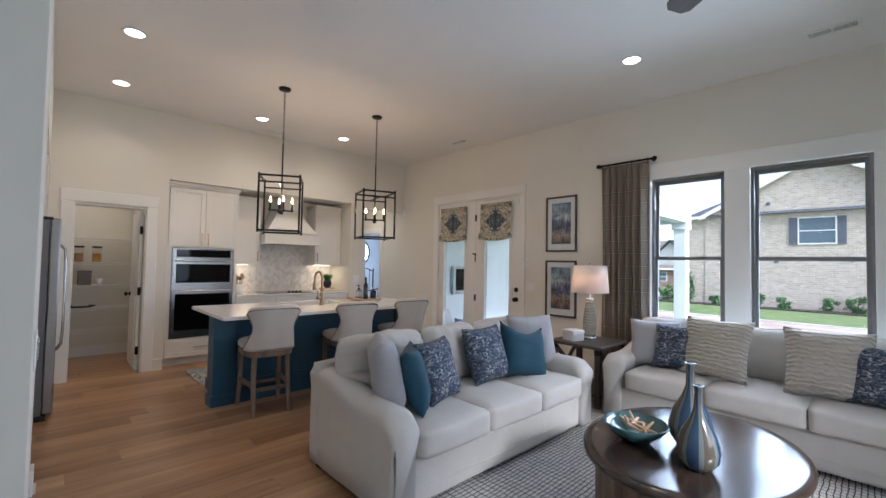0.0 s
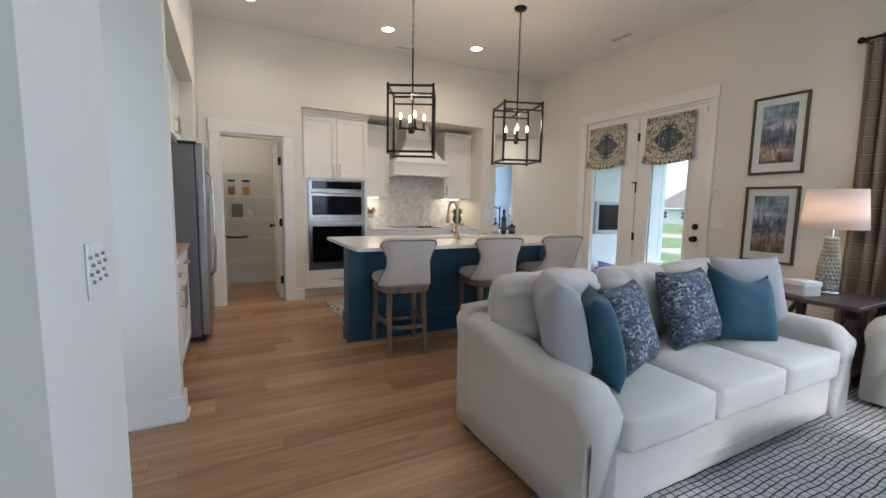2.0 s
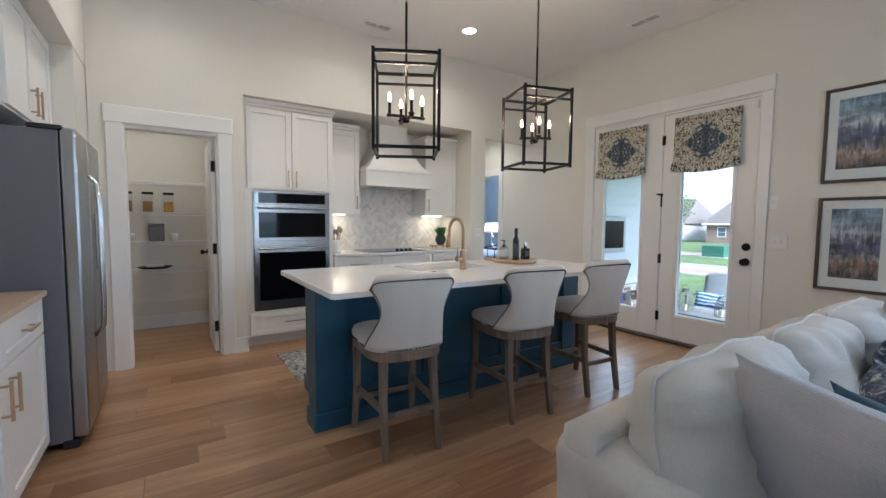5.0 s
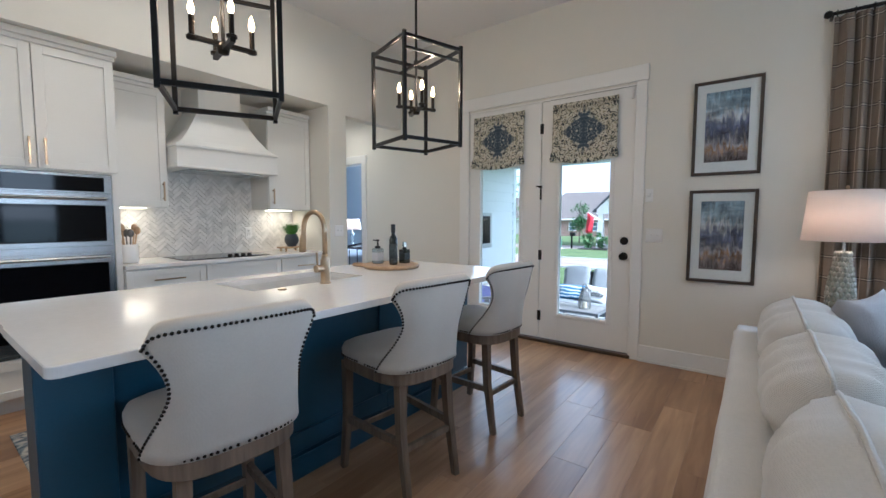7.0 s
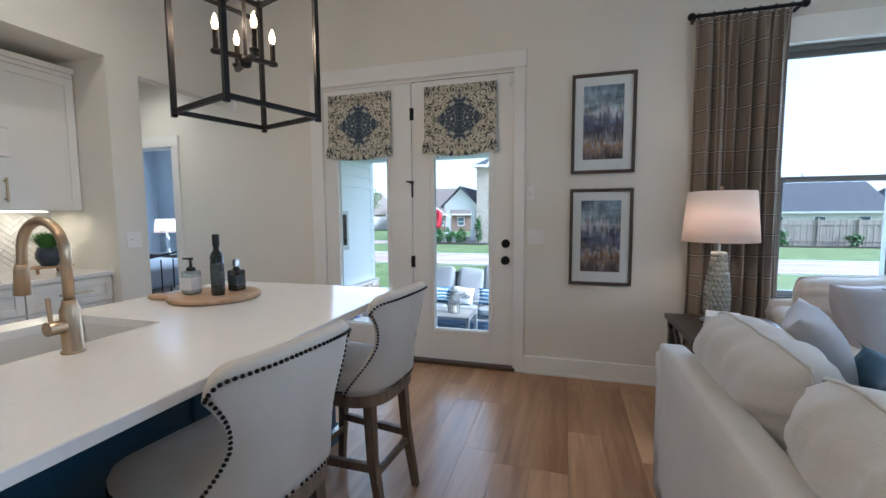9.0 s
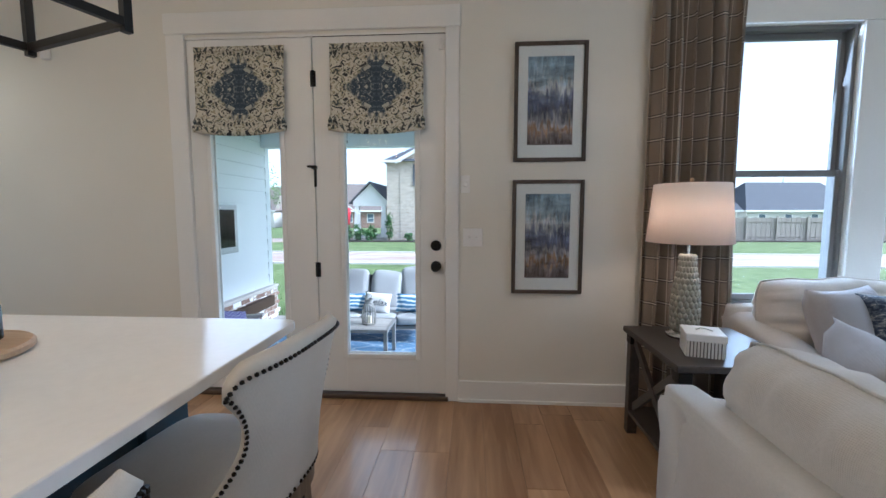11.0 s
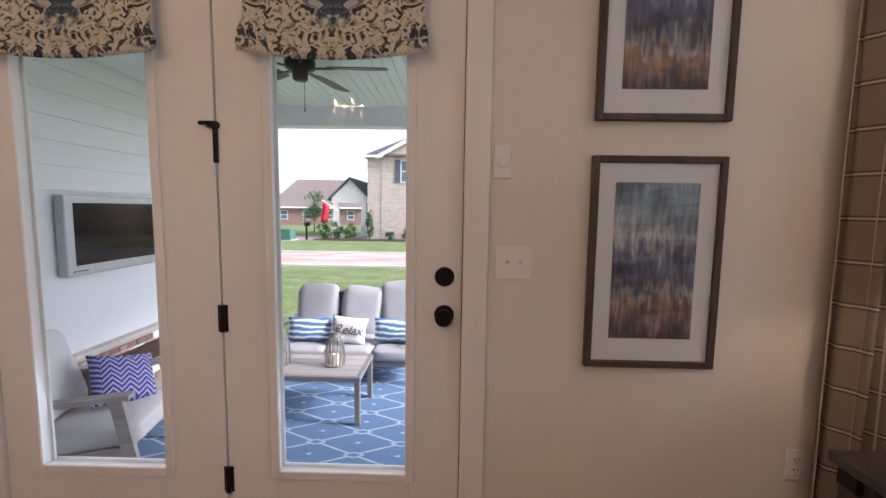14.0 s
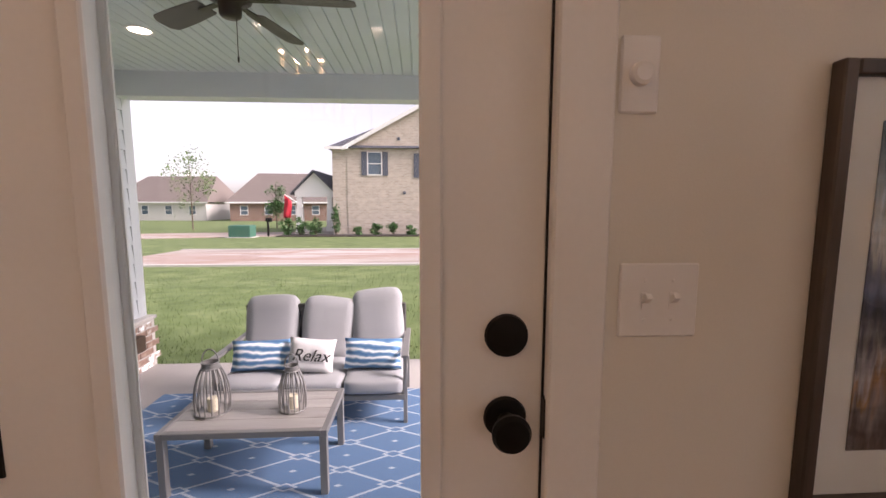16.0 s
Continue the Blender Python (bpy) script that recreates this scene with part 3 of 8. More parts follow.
# unseen east window, added with its lamp to brighten sofa and north wall
w = thing("window_4", "added unseen window with dark grey sashes that brightens the room", "window", (E + 0.08, (EY0 + EY1) / 2, WZ0), 90, kind="structure")
h, wd = WZ1 - WZ0, (EY1 - EY0) / 2
part("window_frame", boxed((-wd, -wd + 0.04, -0.05, 0.05, 0, h), (wd - 0.04, wd, -0.05, 0.05, 0, h), (-0.05, 0.05, -0.05, 0.05, 0.04, h - 0.04), (-wd + 0.04, wd - 0.04, -0.049, 0.049, 0, 0.04), (-wd + 0.04, wd - 0.04, -0.049, 0.049, h - 0.04, h), bevel=0.003), BLKVINYL, w)
for s_ in (-1, 1):
    u0, u1 = sorted((s_ * 0.05, s_ * (wd - 0.04)))
    part("sash_rail", boxed((u0, u1, -0.03, 0.03, h * 0.485 - 0.02, h * 0.485 + 0.02), bevel=0.003), BLKVINYL, w)
    g = part("pane", boxed((u0, u1, -0.004, 0.004, 0.035, h - 0.035)), GLASS, w)
    g.visible_shadow = False
el_ = daylight("daylight", 0.0, EY1 - EY0, WZ0, WZ1, 0.0, EAST_FILL)
el_.matrix_world = look((E + T + 0.03, (EY0 + EY1) / 2, (WZ0 + WZ1) / 2), (E - 1.0, (EY0 + EY1) / 2, (WZ0 + WZ1) / 2))
# unseen window behind the start of the walk, added to light the hallway
w = thing("window_3", "added unseen double-hung hallway window with dark sashes", "window", (-1.57, (HY0 + HY1) / 2, HZ0), 90, kind="structure")
h, wd = HZ1 - HZ0, (HY1 - HY0) / 2
part("window_frame", boxed((-wd, -wd + 0.04, -0.05, 0.05, 0, h), (wd - 0.04, wd, -0.05, 0.05, 0, h), (-0.04, 0.04, -0.05, 0.05, 0, h), (-wd + 0.04, wd - 0.04, -0.049, 0.049, 0, 0.04), (-wd + 0.04, wd - 0.04, -0.049, 0.049, h - 0.04, h), (-wd + 0.04, wd - 0.04, -0.03, 0.03, h * 0.5 - 0.02, h * 0.5 + 0.02)), BLKVINYL, w)
g = part("pane", boxed((-wd + 0.03, wd - 0.03, -0.004, 0.004, 0.03, h - 0.03)), GLASS, w)
g.visible_shadow = False
hl = daylight("daylight", 0.0, HY1 - HY0, HZ0, HZ1, 0.0, HALL_FILL)
hl.matrix_world = look((-1.66, (HY0 + HY1) / 2, (HZ0 + HZ1) / 2), (-3.0, (HY0 + HY1) / 2 + 0.25, 1.45))

# ---- lamps in the ceiling ----
for x, y in ((-3.83, 0.34), (-5.18, 0.38), (-5.22, 1.887), (-5.22, 3.12), (-1.07, 3.71)):
    c = thing("recessed_light", "round white recessed ceiling light, lit", "ceiling light", (x, y, H), group="recessed ceiling lights")
    part("trim_ring", lathe([(0.070, -0.0005), (0.070, -0.006), (0.088, -0.008), (0.094, -0.004), (0.095, -0.0005)], 32), PLASTIC, c, smooth=True)
    part("lens", lathe([(0.070, -0.001), (0.066, -0.004), (0.0, -0.005)], 32), CAN, c, "glowing lens")
    lamp("downlight", "SPOT", (x, y, H - 0.03), CAN_POWER, (1.0, 0.80, 0.56), 0.07, target=(x, y, 0), spot=150)
for x, y, turn in ((-5.675, 2.26, 90), (-4.03, 4.45, 0), (0.24, 4.30, 0)):
    v = thing("ceiling_vent", "white metal ceiling register with louvres", "vent", (x, y, H), turn, group="ceiling vents")
    part("frame", boxed((-0.16, 0.16, 0.045, 0.065, -0.008, -0.0005), (-0.16, 0.16, -0.065, -0.045, -0.008, -0.0005), (-0.16, -0.14, -0.045, 0.045, -0.008, -0.0005), (0.14, 0.16, -0.045, 0.045, -0.008, -0.0005), (-0.006, 0.006, -0.045, 0.045, -0.008, -0.0005)), PLASTIC, v)
    # Near-black sheet stands in for the shaded duct behind the slats.
    part("backing", boxed((-0.14, 0.14, -0.045, 0.045, -0.002, -0.0005)), material("duct_shade", (0.02, 0.02, 0.02), 0.8), v)
    for k in range(6):
        part("slat", bar(bmesh.new(), (-0.138, -0.036 + k * 0.0145, -0.006), (0.138, -0.036 + k * 0.0145, -0.006), 0.0035, 0.0015, (0, 0.6, 1)), PLASTIC, v)

# ---- kitchen ----
def shaker(parent, name, axis, at, u0, u1, z0, z1, mat=CAB, rail=0.055, label=""):
    """A recessed-panel front: axis 'x' faces +x at x=at and runs along y; axis 'y' faces +y at y=at and runs along x. Joined frame and panel."""
    def slabs(rows):
        bm = bmesh.new()
        for a, b, c, d, lo, hi in rows:
            if axis == "x":
                box(bm, at + lo, at + hi, a, b, c, d, 0.0015)
            else:
                box(bm, a, b, at + lo, at + hi, c, d, 0.0015)
        return bm
    d = part(name, slabs(((u0, u0 + rail, z0, z1, 0, 0.020), (u1 - rail, u1, z0, z1, 0, 0.020), (u0 + rail, u1 - rail, z0, z0 + rail, 0, 0.020), (u0 + rail, u1 - rail, z1 - rail, z1, 0, 0.020))), mat, parent, label)
    part("panel", slabs(((u0 + rail, u1 - rail, z0 + rail, z1 - rail, 0, 0.010),)), mat, d)
    return d


def pull(parent, axis, at, u, z, length, upright):
    bm = bmesh.new()
    def p(o, s, zz):
        return (at + o, u + s, zz) if axis == "x" else (u + s, at + o, zz)
    h = length / 2
    if upright:
        bar(bm, p(0.032, 0, z - h), p(0.032, 0, z + h), 0.011, 0.011, (1, 0, 0))
        for s in (-1, 1):
            bar(bm, p(0, 0, z + s * (h - 0.02)), p(0.03, 0, z + s * (h - 0.02)), 0.009, 0.009)
    else:
        bar(bm, p(0.032, -h, z), p(0.032, h, z), 0.011, 0.011)
        for s in (-1, 1):
            bar(bm, p(0, s * (h - 0.02), z), p(0.03, s * (h - 0.02), z), 0.009, 0.009)
    return part("handle", bm, BRASS, parent, "champagne bronze bar pull")


CF = -6.02   # faces of the deep cabinets
cab = thing("oven_cabinet", "tall white shaker cabinet with built-in double oven", "cabinet")
part("body", boxed((NX + 0.005, CF, NY0 + 0.002, 1.06, 0.10, 2.40), (NX + 0.005, CF, 1.835, 1.875, 0.10, 2.40), (NX + 0.005, CF, 1.06, 1.835, 0.10, 0.36), (NX + 0.005, CF, 1.06, 1.835, 1.585, 2.40), (NX + 0.005, CF - 0.07, NY0 + 0.002, 1.875, 0.0, 0.10), (NX + 0.005, NX + 0.02, 1.06, 1.835, 0.36, 1.585)), CAB, cab)
part("crown", boxed((NX + 0.005, CF + 0.015, NY0 + 0.002, 1.885, 2.40, 2.43), (NX + 0.005, CF + 0.035, NY0 + 0.002, 1.895, 2.43, 2.472), bevel=0.004), CAB, cab)
for y0, y1, hy in ((1.015, 1.440, 1.405), (1.446, 1.872, 1.482)):
    d = shaker(cab, "door", "x", CF, y0, y1, 1.60, 2.395)
    pull(d, "x", CF + 0.02, hy, 1.71, 0.17, True)
d = shaker(cab, "drawer", "x", CF, 1.02, 1.87, 0.115, 0.345, rail=0.05)
pull(d, "x", CF + 0.02, 1.445, 0.235, 0.20, False)
ov = thing("double_oven", "stainless steel wall oven with microwave above", "oven", (CF, 1.4475, 0.365))
def ovb(*bs, bevel=0.002):
    return boxed(*bs, bevel=bevel)
part("case", boxed((-0.5, 0.004, -0.383, 0.383, 0.0, 1.215)), OVENSTEEL, ov)
part("oven_door", ovb((0.004, 0.028, -0.375, 0.375, 0.03, 0.665)), OVENSTEEL, ov)
part("oven_window", ovb((0.028, 0.031, -0.335, 0.335, 0.105, 0.595)), BLACKGLASS, ov, "black glass oven window")
part("microwave_door", ovb((0.004, 0.026, -0.375, 0.375, 0.71, 1.075)), OVENSTEEL, ov)
part("microwave_window", ovb((0.026, 0.029, -0.335, 0.335, 0.745, 1.0)), BLACKGLASS, ov, "black glass microwave window")
part("control_panel", ovb((0.004, 0.022, -0.375, 0.375, 1.085, 1.205)), OVENSTEEL, ov)
part("display", ovb((0.022, 0.025, -0.335, 0.335, 1.095, 1.197)), BLACKGLASS, ov, "black glass control display")
for z in (0.635, 1.045):
    hb = rod(bmesh.new(), (0.062, -0.34, z), (0.062, 0.34, z), 0.011)
    for s in (-0.31, 0.31):
        rod(hb, (0.026, s, z), (0.062, s, z), 0.008)
    part("handle", hb, STEEL, ov, "steel bar handle")

UF = -6.275
for nm, y0, y1, hy in (("wall_cabinet", 1.88, 2.285, 2.245), ("wall_cabinet", 3.205, 3.70, 3.245)):
    c = thing(nm, "white shaker wall cabinet over the worktop", "cabinet", group="kitchen wall cabinets")
    part("body", boxed((NX + 0.003, UF, y0, y1, 1.365, 2.34)), CAB, c)
    part("crown", boxed((NX + 0.003, UF + 0.015, y0, y1, 2.34, 2.37), (NX + 0.003, UF + 0.04, y0, y1, 2.37, 2.41), bevel=0.004), CAB, c)
    d = shaker(c, "door", "x", UF, y0 + 0.003, y1 - 0.003, 1.37, 2.335)
    pull(d, "x", UF + 0.02, hy, 1.50, 0.16, True)
    part("under_light", boxed((UF - 0.24, UF - 0.20, y0 + 0.1, y1 - 0.1, 1.357, 1.365)), emitter("under_cabinet_strip", (1.0, 0.80, 0.52), 3.0), c, "lit under-cabinet strip")
    lamp("under_cabinet_lamp", "AREA", (UF - 0.12, (y0 + y1) / 2, 1.352), UNDER_POWER, (1.0, 0.74, 0.44), 0.25, target=(UF - 0.16, (y0 + y1) / 2, 0))

# vent hood: straight apron, sloped body, chimney
hood = thing("range_hood", "white painted wooden range hood with tapered chimney", "range hood")
hy0, hy1, hm = 2.295, 3.195, 2.745
bm = bmesh.new()
def taper(bm, a, b):
    """A frustum between two rectangles (x, y0, y1, z) that both start at the niche's back."""
    vs = []
    for x, y0, y1, z in (a, b):
        vs += [bm.verts.new(p) for p in ((NX + 0.003, y0, z), (x, y0, z), (x, y1, z), (NX + 0.003, y1, z))]
    for f in ((3, 2, 1, 0), (4, 5, 6, 7), (0, 1, 5, 4), (1, 2, 6, 5), (2, 3, 7, 6), (3, 0, 4, 7)):
        bm.faces.new([vs[i] for i in f])
    return bm
part("apron", boxed((NX + 0.003, -6.08, hy0, hy1, 1.71, 1.875), bevel=0.003), CAB, hood)
part("ledge", boxed((NX + 0.003, -6.065, hy0 - 0.008, hy1 + 0.008, 1.875, 1.90), (NX + 0.003, -6.068, hy0 - 0.006, hy1 + 0.006, 1.70, 1.72), bevel=0.004), CAB, hood)
sl = bmesh.new()
loops = []
for k in range(9):
    u = k / 8
    e = u ** 0.75
    x, y0, y1, z = -6.09 - 0.18 * e, hy0 + 0.012 + 0.255 * e, hy1 - 0.012 - 0.255 * e, 1.90 + 0.36 * u
    loops.append([sl.verts.new(p) for p in ((NX + 0.003, y0, z), (x, y0, z), (x, y1, z), (NX + 0.003, y1, z))])
for a, b in zip(loops, loops[1:]):
    for i in range(4):
        sl.faces.new((a[i], a[(i + 1) % 4], b[(i + 1) % 4], b[i]))
part("sloped_body", sl, CAB, hood)
part("chimney", boxed((NX + 0.003, -6.262, hy0 + 0.26, hy1 - 0.26, 2.26, 2.472), bevel=0.003), CAB, hood)
part("filter", boxed((NX + 0.10, -6.14, hy0 + 0.12, hy1 - 0.12, 1.690, 1.70), bevel=0.003), STEEL, hood, "steel filter panel")

# base cabinets
fronts = ((1.885, 2.455, True, 0.22), (2.462, 3.165, True, 0.0), (3.172, 3.70, True, 0.20))
for y0, y1, _, hl in fronts:
    c = thing("base_cabinet", "white shaker base cabinet with a drawer", "cabinet", group="kitchen base cabinets")
    part("body", boxed((NX + 0.003, CF, y0 - 0.003, y1, 0.10, 0.88), (NX + 0.003, CF - 0.07, y0 - 0.003, y1, 0, 0.10)), CAB, c)
    d = shaker(c, "drawer", "x", CF, y0, y1 - 0.004, 0.70, 0.872, rail=0.045)
    if hl:
        pull(d, "x", CF + 0.02, (y0 + y1) / 2, 0.79, hl, False)
    shaker(c, "door", "x", CF, y0, (y0 + y1) / 2 - 0.002, 0.11, 0.69)
    shaker(c, "door", "x", CF, (y0 + y1) / 2 + 0.002, y1 - 0.004, 0.11, 0.69)
tagged(part("kitchen_worktop", boxed((NX + 0.003, -5.985, 1.880, NY1 - 0.002, 0.885, 0.917), bevel=0.003), QUARTZ), "white quartz worktop along the kitchen wall", "worktop")

# herringbone marble behind the hob
MARBLE = bpy.data.materials.new("marble_tile")
MARBLE.use_nodes = True
n_, l_ = MARBLE.node_tree.nodes, MARBLE.node_tree.links
oi_, rp_ = n_.new("ShaderNodeObjectInfo"), n_.new("ShaderNodeValToRGB")
nz_, tc_ = n_.new("ShaderNodeTexNoise"), n_.new("ShaderNodeTexCoord")
geo_ = n_.new("ShaderNodeNewGeometry")
nz_.inputs["Scale"].default_value, nz_.inputs["Detail"].default_value, nz_.inputs["Distortion"].default_value = 5, 6, 2.5
l_.new(tc_.outputs["Object"], nz_.inputs["Vector"])
ad_ = n_.new("ShaderNodeMath")
ad_.operation = "MULTIPLY_ADD"
ad_.inputs[1].default_value = 0.35
l_.new(geo_.outputs["Random Per Island"], ad_.inputs[0])
l_.new(nz_.outputs["Fac"], ad_.inputs[2])
rp_.color_ramp.elements[0].position, rp_.color_ramp.elements[1].position = 0.35, 0.80
rp_.color_ramp.elements[0].color, rp_.color_ramp.elements[1].color = (0.56, 0.55, 0.53, 1), (0.80, 0.78, 0.75, 1)
l_.new(ad_.outputs[0], rp_.inputs[0])
l_.new(rp_.outputs[0], n_["Principled BSDF"].inputs["Base Color"])
n_["Principled BSDF"].inputs["Roughness"].default_value = 0.18
structure("backsplash_grout", boxed((NX, NX + 0.004, 1.88, NY1, 0.917, 1.72)), material("grout", (0.66, 0.64, 0.61), 0.8, vary=0.05), "pale grey tile grout behind the worktop", "backsplash")
TW, RAT = 0.034, 3
verts, faces = [], []
for c in range(-60, 60):
    for j in range(-8, 9):
        for u0, v0, du, dv in ((c + 2 * RAT * j, c, RAT, 1), (c + 2 * RAT * j, c + 1, 1, RAT)):
            k = []
            for a, b in ((0, 0), (du, 0), (du, dv), (0, dv)):
                a, b = u0 + a + (0.04 if a == 0 else -0.04), v0 + b + (0.04 if b == 0 else -0.04)
                k.append(((a - b) * TW * 0.7071 + 2.745, (a + b) * TW * 0.7071 + 1.3))
            cy, cz = sum(p[0] for p in k) / 4, sum(p[1] for p in k) / 4
            if 1.93 < cy < 3.66 and 0.955 < cz < 1.68 and not (1.33 < cz and (cy < 2.27 or cy > 3.22)):
                o = len(verts)
                verts += [(NX + 0.004, *p) for p in k] + [(NX + 0.010, *p) for p in k]
                faces += [(o + 4, o + 5, o + 6, o + 7), (o, o + 1, o + 5, o + 4), (o + 1, o + 2, o + 6, o + 5), (o + 2, o + 3, o + 7, o + 6), (o + 3, o, o + 4, o + 7)]
me = bpy.data.meshes.new("backsplash_tiles")
me.from_pydata(verts, [], faces)
me.materials.append(MARBLE)
tagged(new("backsplash_tiles", me), "white and grey marble herringbone wall tiles", "tiles", kind="stuff")

hob = thing("cooktop", "black glass electric cooktop set in the worktop", "cooktop", (-6.29, 2.70, 0.917))
part("glass_top", boxed((-0.24, 0.23, -0.385, 0.385, 0.0, 0.007), bevel=0.002), BLACKGLASS, hob)
for k in range(4):
    part("knob", lathe([(0, 0.007), (0.020, 0.007), (0.021, 0.012), (0.017, 0.030), (0, 0.031)], 20, at=(0.17, 0.02 + k * 0.062, 0)), BLACK, hob, "black control knob")

def wall_plate(name, label, at, normal, w, h, gangs, kind_of):
    """A plate on a wall facing along normal ('x', 'y' or '-y')."""
    p = thing(name, label, "switch" if kind_of != "outlet" else "outlet", at, {"x": 90, "y": 180, "-y": 0}[normal])
    part("plate", boxed((-w / 2, w / 2, -0.006, 0, -h / 2, h / 2), bevel=0.003), PLASTIC, p)
    for g in range(gangs):
        x = (g - (gangs - 1) / 2) * 0.046
        if kind_of == "toggle":
            part("slot", boxed((x - 0.006, x + 0.006, -0.0075, -0.006, -0.013, 0.013)), PLASTIC, p)
            part("toggle", bar(bmesh.new(), (x, -0.006, 0.0), (x, -0.018, 0.010), 0.009, 0.009), PLASTIC, p)
            for s in (-1, 1):
                part("screw", lathe([(0.003, 0), (0.0025, 0.001), (0, 0.0012)], 10, at=(0, 0, 0)), PLASTIC, p).matrix_local = pose(x, -0.006, s * 0.032, 90)
        elif kind_of == "outlet":
            for s in (-1, 1):
                part("socket", boxed((x - 0.016, x + 0.016, -0.008, -0.006, s * 0.020 - 0.013, s * 0.020 + 0.013), bevel=0.002), PLASTIC, p)
                part("slots", boxed((x - 0.008, x - 0.005, -0.0086, -0.008, s * 0.020 - 0.003, s * 0.020 + 0.007), (x + 0.005, x + 0.008, -0.0086, -0.008, s * 0.020 - 0.003, s * 0.020 + 0.007), (x - 0.002, x + 0.002, -0.0086, -0.008, s * 0.020 - 0.010, s * 0.020 - 0.006)), RUBBER, p)
        elif kind_of == "dial":
            k = lathe([(0, 0.006), (0.018, 0.006), (0.017, 0.016), (0.012, 0.019), (0, 0.020)], 24)
            part("dial", k, PLASTIC, p).matrix_local = pose(x, 0, 0, 90)
        elif kind_of == "jacks":
            for r, c in ((0.03, -0.008), (0.012, 0.008), (-0.006, -0.008), (-0.024, 0.008)):
                part("jack", lathe([(0, 0.006), (0.0048, 0.006), (0.004, 0.011), (0, 0.011)], 12), STEEL, p).matrix_local = pose(x + c, 0, r, 90)
    return p


wall_plate("light_switch", "white two-gang toggle switch beside the patio door", (-2.938, N, 1.132), "-y", 0.132, 0.122, 2, "toggle")
wall_plate("dimmer_switch", "white plate with a round dimmer dial", (-2.988, N, 1.483), "-y", 0.062, 0.115, 1, "dial")
wall_plate("wall_outlet", "white outlet low on the wall beside the door", (-5.20, N, 0.40), "-y", 0.075, 0.12, 1, "outlet")
wall_plate("wall_outlet", "white outlet above the worktop", (NX + 0.0105, 3.16, 1.12), "x", 0.075, 0.12, 1, "outlet")
wall_plate("wall_outlet", "white outlet above the worktop", (NX + 0.0105, 1.99, 1.13), "x", 0.12, 0.12, 2, "outlet")
wall_plate("light_switch", "white switch on the wall end beside the niche", (W, 3.825, 1.14), "x", 0.12, 0.12, 2, "toggle")
wall_plate("wall_outlet", "white outlet low on the painted wall", (-3.04, -0.515, 0.32), "x", 0.09, 0.145, 1, "outlet")
wall_plate("media_plate", "white plate with small jacks and toggles", (-1.43, SR, 1.13), "y", 0.12, 0.12, 3, "jacks")
wall_plate("wall_outlet", "white outlet beside the curtain", (-1.885, N, 0.40), "-y", 0.075, 0.12, 1, "outlet")
th = thing("thermostat", "white wall thermostat with a small display", "thermostat", (-3.04, -0.488, 1.52), 90)
part("back_plate", boxed((-0.085, 0.085, -0.010, 0, -0.055, 0.055), bevel=0.004), PLASTIC, th)
part("case", boxed((-0.065, 0.055, -0.026, -0.010, -0.042, 0.038), bevel=0.004), PLASTIC, th)
part("screen", boxed((-0.045, 0.035, -0.028, -0.026, -0.014, 0.026)), material("lcd", (0.30, 0.36, 0.37), 0.2), th, "grey-green display")
sm = thing("alarm_siren", "small white wall sensor box", "sensor", (-5.855, N, 2.39))
part("case", boxed((-0.03, 0.03, -0.03, 0, -0.05, 0.05), bevel=0.008, seg=2), PLASTIC, sm)

# pantry door, swung inward
pd = thing("door_3", "white pantry door swung open with black hinges", "door", (W - 0.115, PY1 - 0.018, 0.01), 0, kind="structure")
part("leaf", boxed((-0.675, 0, -0.036, 0, 0, 2.025), bevel=0.003), TRIM, pd)
part("panel", boxed((-0.56, -0.115, -0.044, -0.036, 1.10, 1.90), (-0.56, -0.115, -0.044, -0.036, 0.22, 0.92), bevel=0.006), TRIM, pd)
for z in (0.25, 1.0, 1.78):
    hg = rod(bmesh.new(), (0.012, -0.020, z - 0.05), (0.012, -0.020, z + 0.05), 0.009)
    box(hg, 0.0005, 0.0035, -0.035, -0.001, z - 0.05, z + 0.05)
    part("hinge", hg, BLACK, pd, "black hinge")
k = lathe([(0, 0), (0.030, 0), (0.030, 0.008), (0.011, 0.012), (0.011, 0.032), (0.026, 0.042), (0.028, 0.055), (0.018, 0.066), (0, 0.068)], 24)
part("knob", k, BLACK, pd, "black round knob", True).matrix_local = pose(-0.61, -0.036, 0.93, 90)

# pantry shelves: wire shelving on the back wall
WIRE = material("white_wire", (0.82, 0.82, 0.81), 0.35, vary=0.01)
for z in (0.395, 0.715, 1.03, 1.36, 1.70):
    s = thing("wire_shelf", "white wire pantry shelf", "shelf", (PX, 0.02, z), group="pantry shelves")
    bm = bmesh.new()
    for x in (0.012, 0.15, 0.305):
        rod(bm, (x, -0.76, 0), (x, 0.77, 0), 0.0035, seg=6)
    rod(bm, (0.305, -0.76, -0.03), (0.305, 0.77, -0.03), 0.0035, seg=6)
    for i in range(60):
        y = -0.75 + i * 0.0256
        rod(bm, (0.008, y, 0.004), (0.305, y, 0.004), 0.0018, seg=4)
        rod(bm, (0.305, y, 0.004), (0.305, y, -0.03), 0.0018, seg=4)
    part("wire_grid", bm, WIRE, s)
PASTA = blotch("dry_pasta", [(0.45, 0.16, 0.02), (0.62, 0.32, 0.05), (0.75, 0.48, 0.12)], 40, 0.6)
GRAIN_ = blotch("dry_grain", [(0.28, 0.10, 0.04), (0.42, 0.20, 0.09), (0.55, 0.33, 0.18)], 60, 0.7)
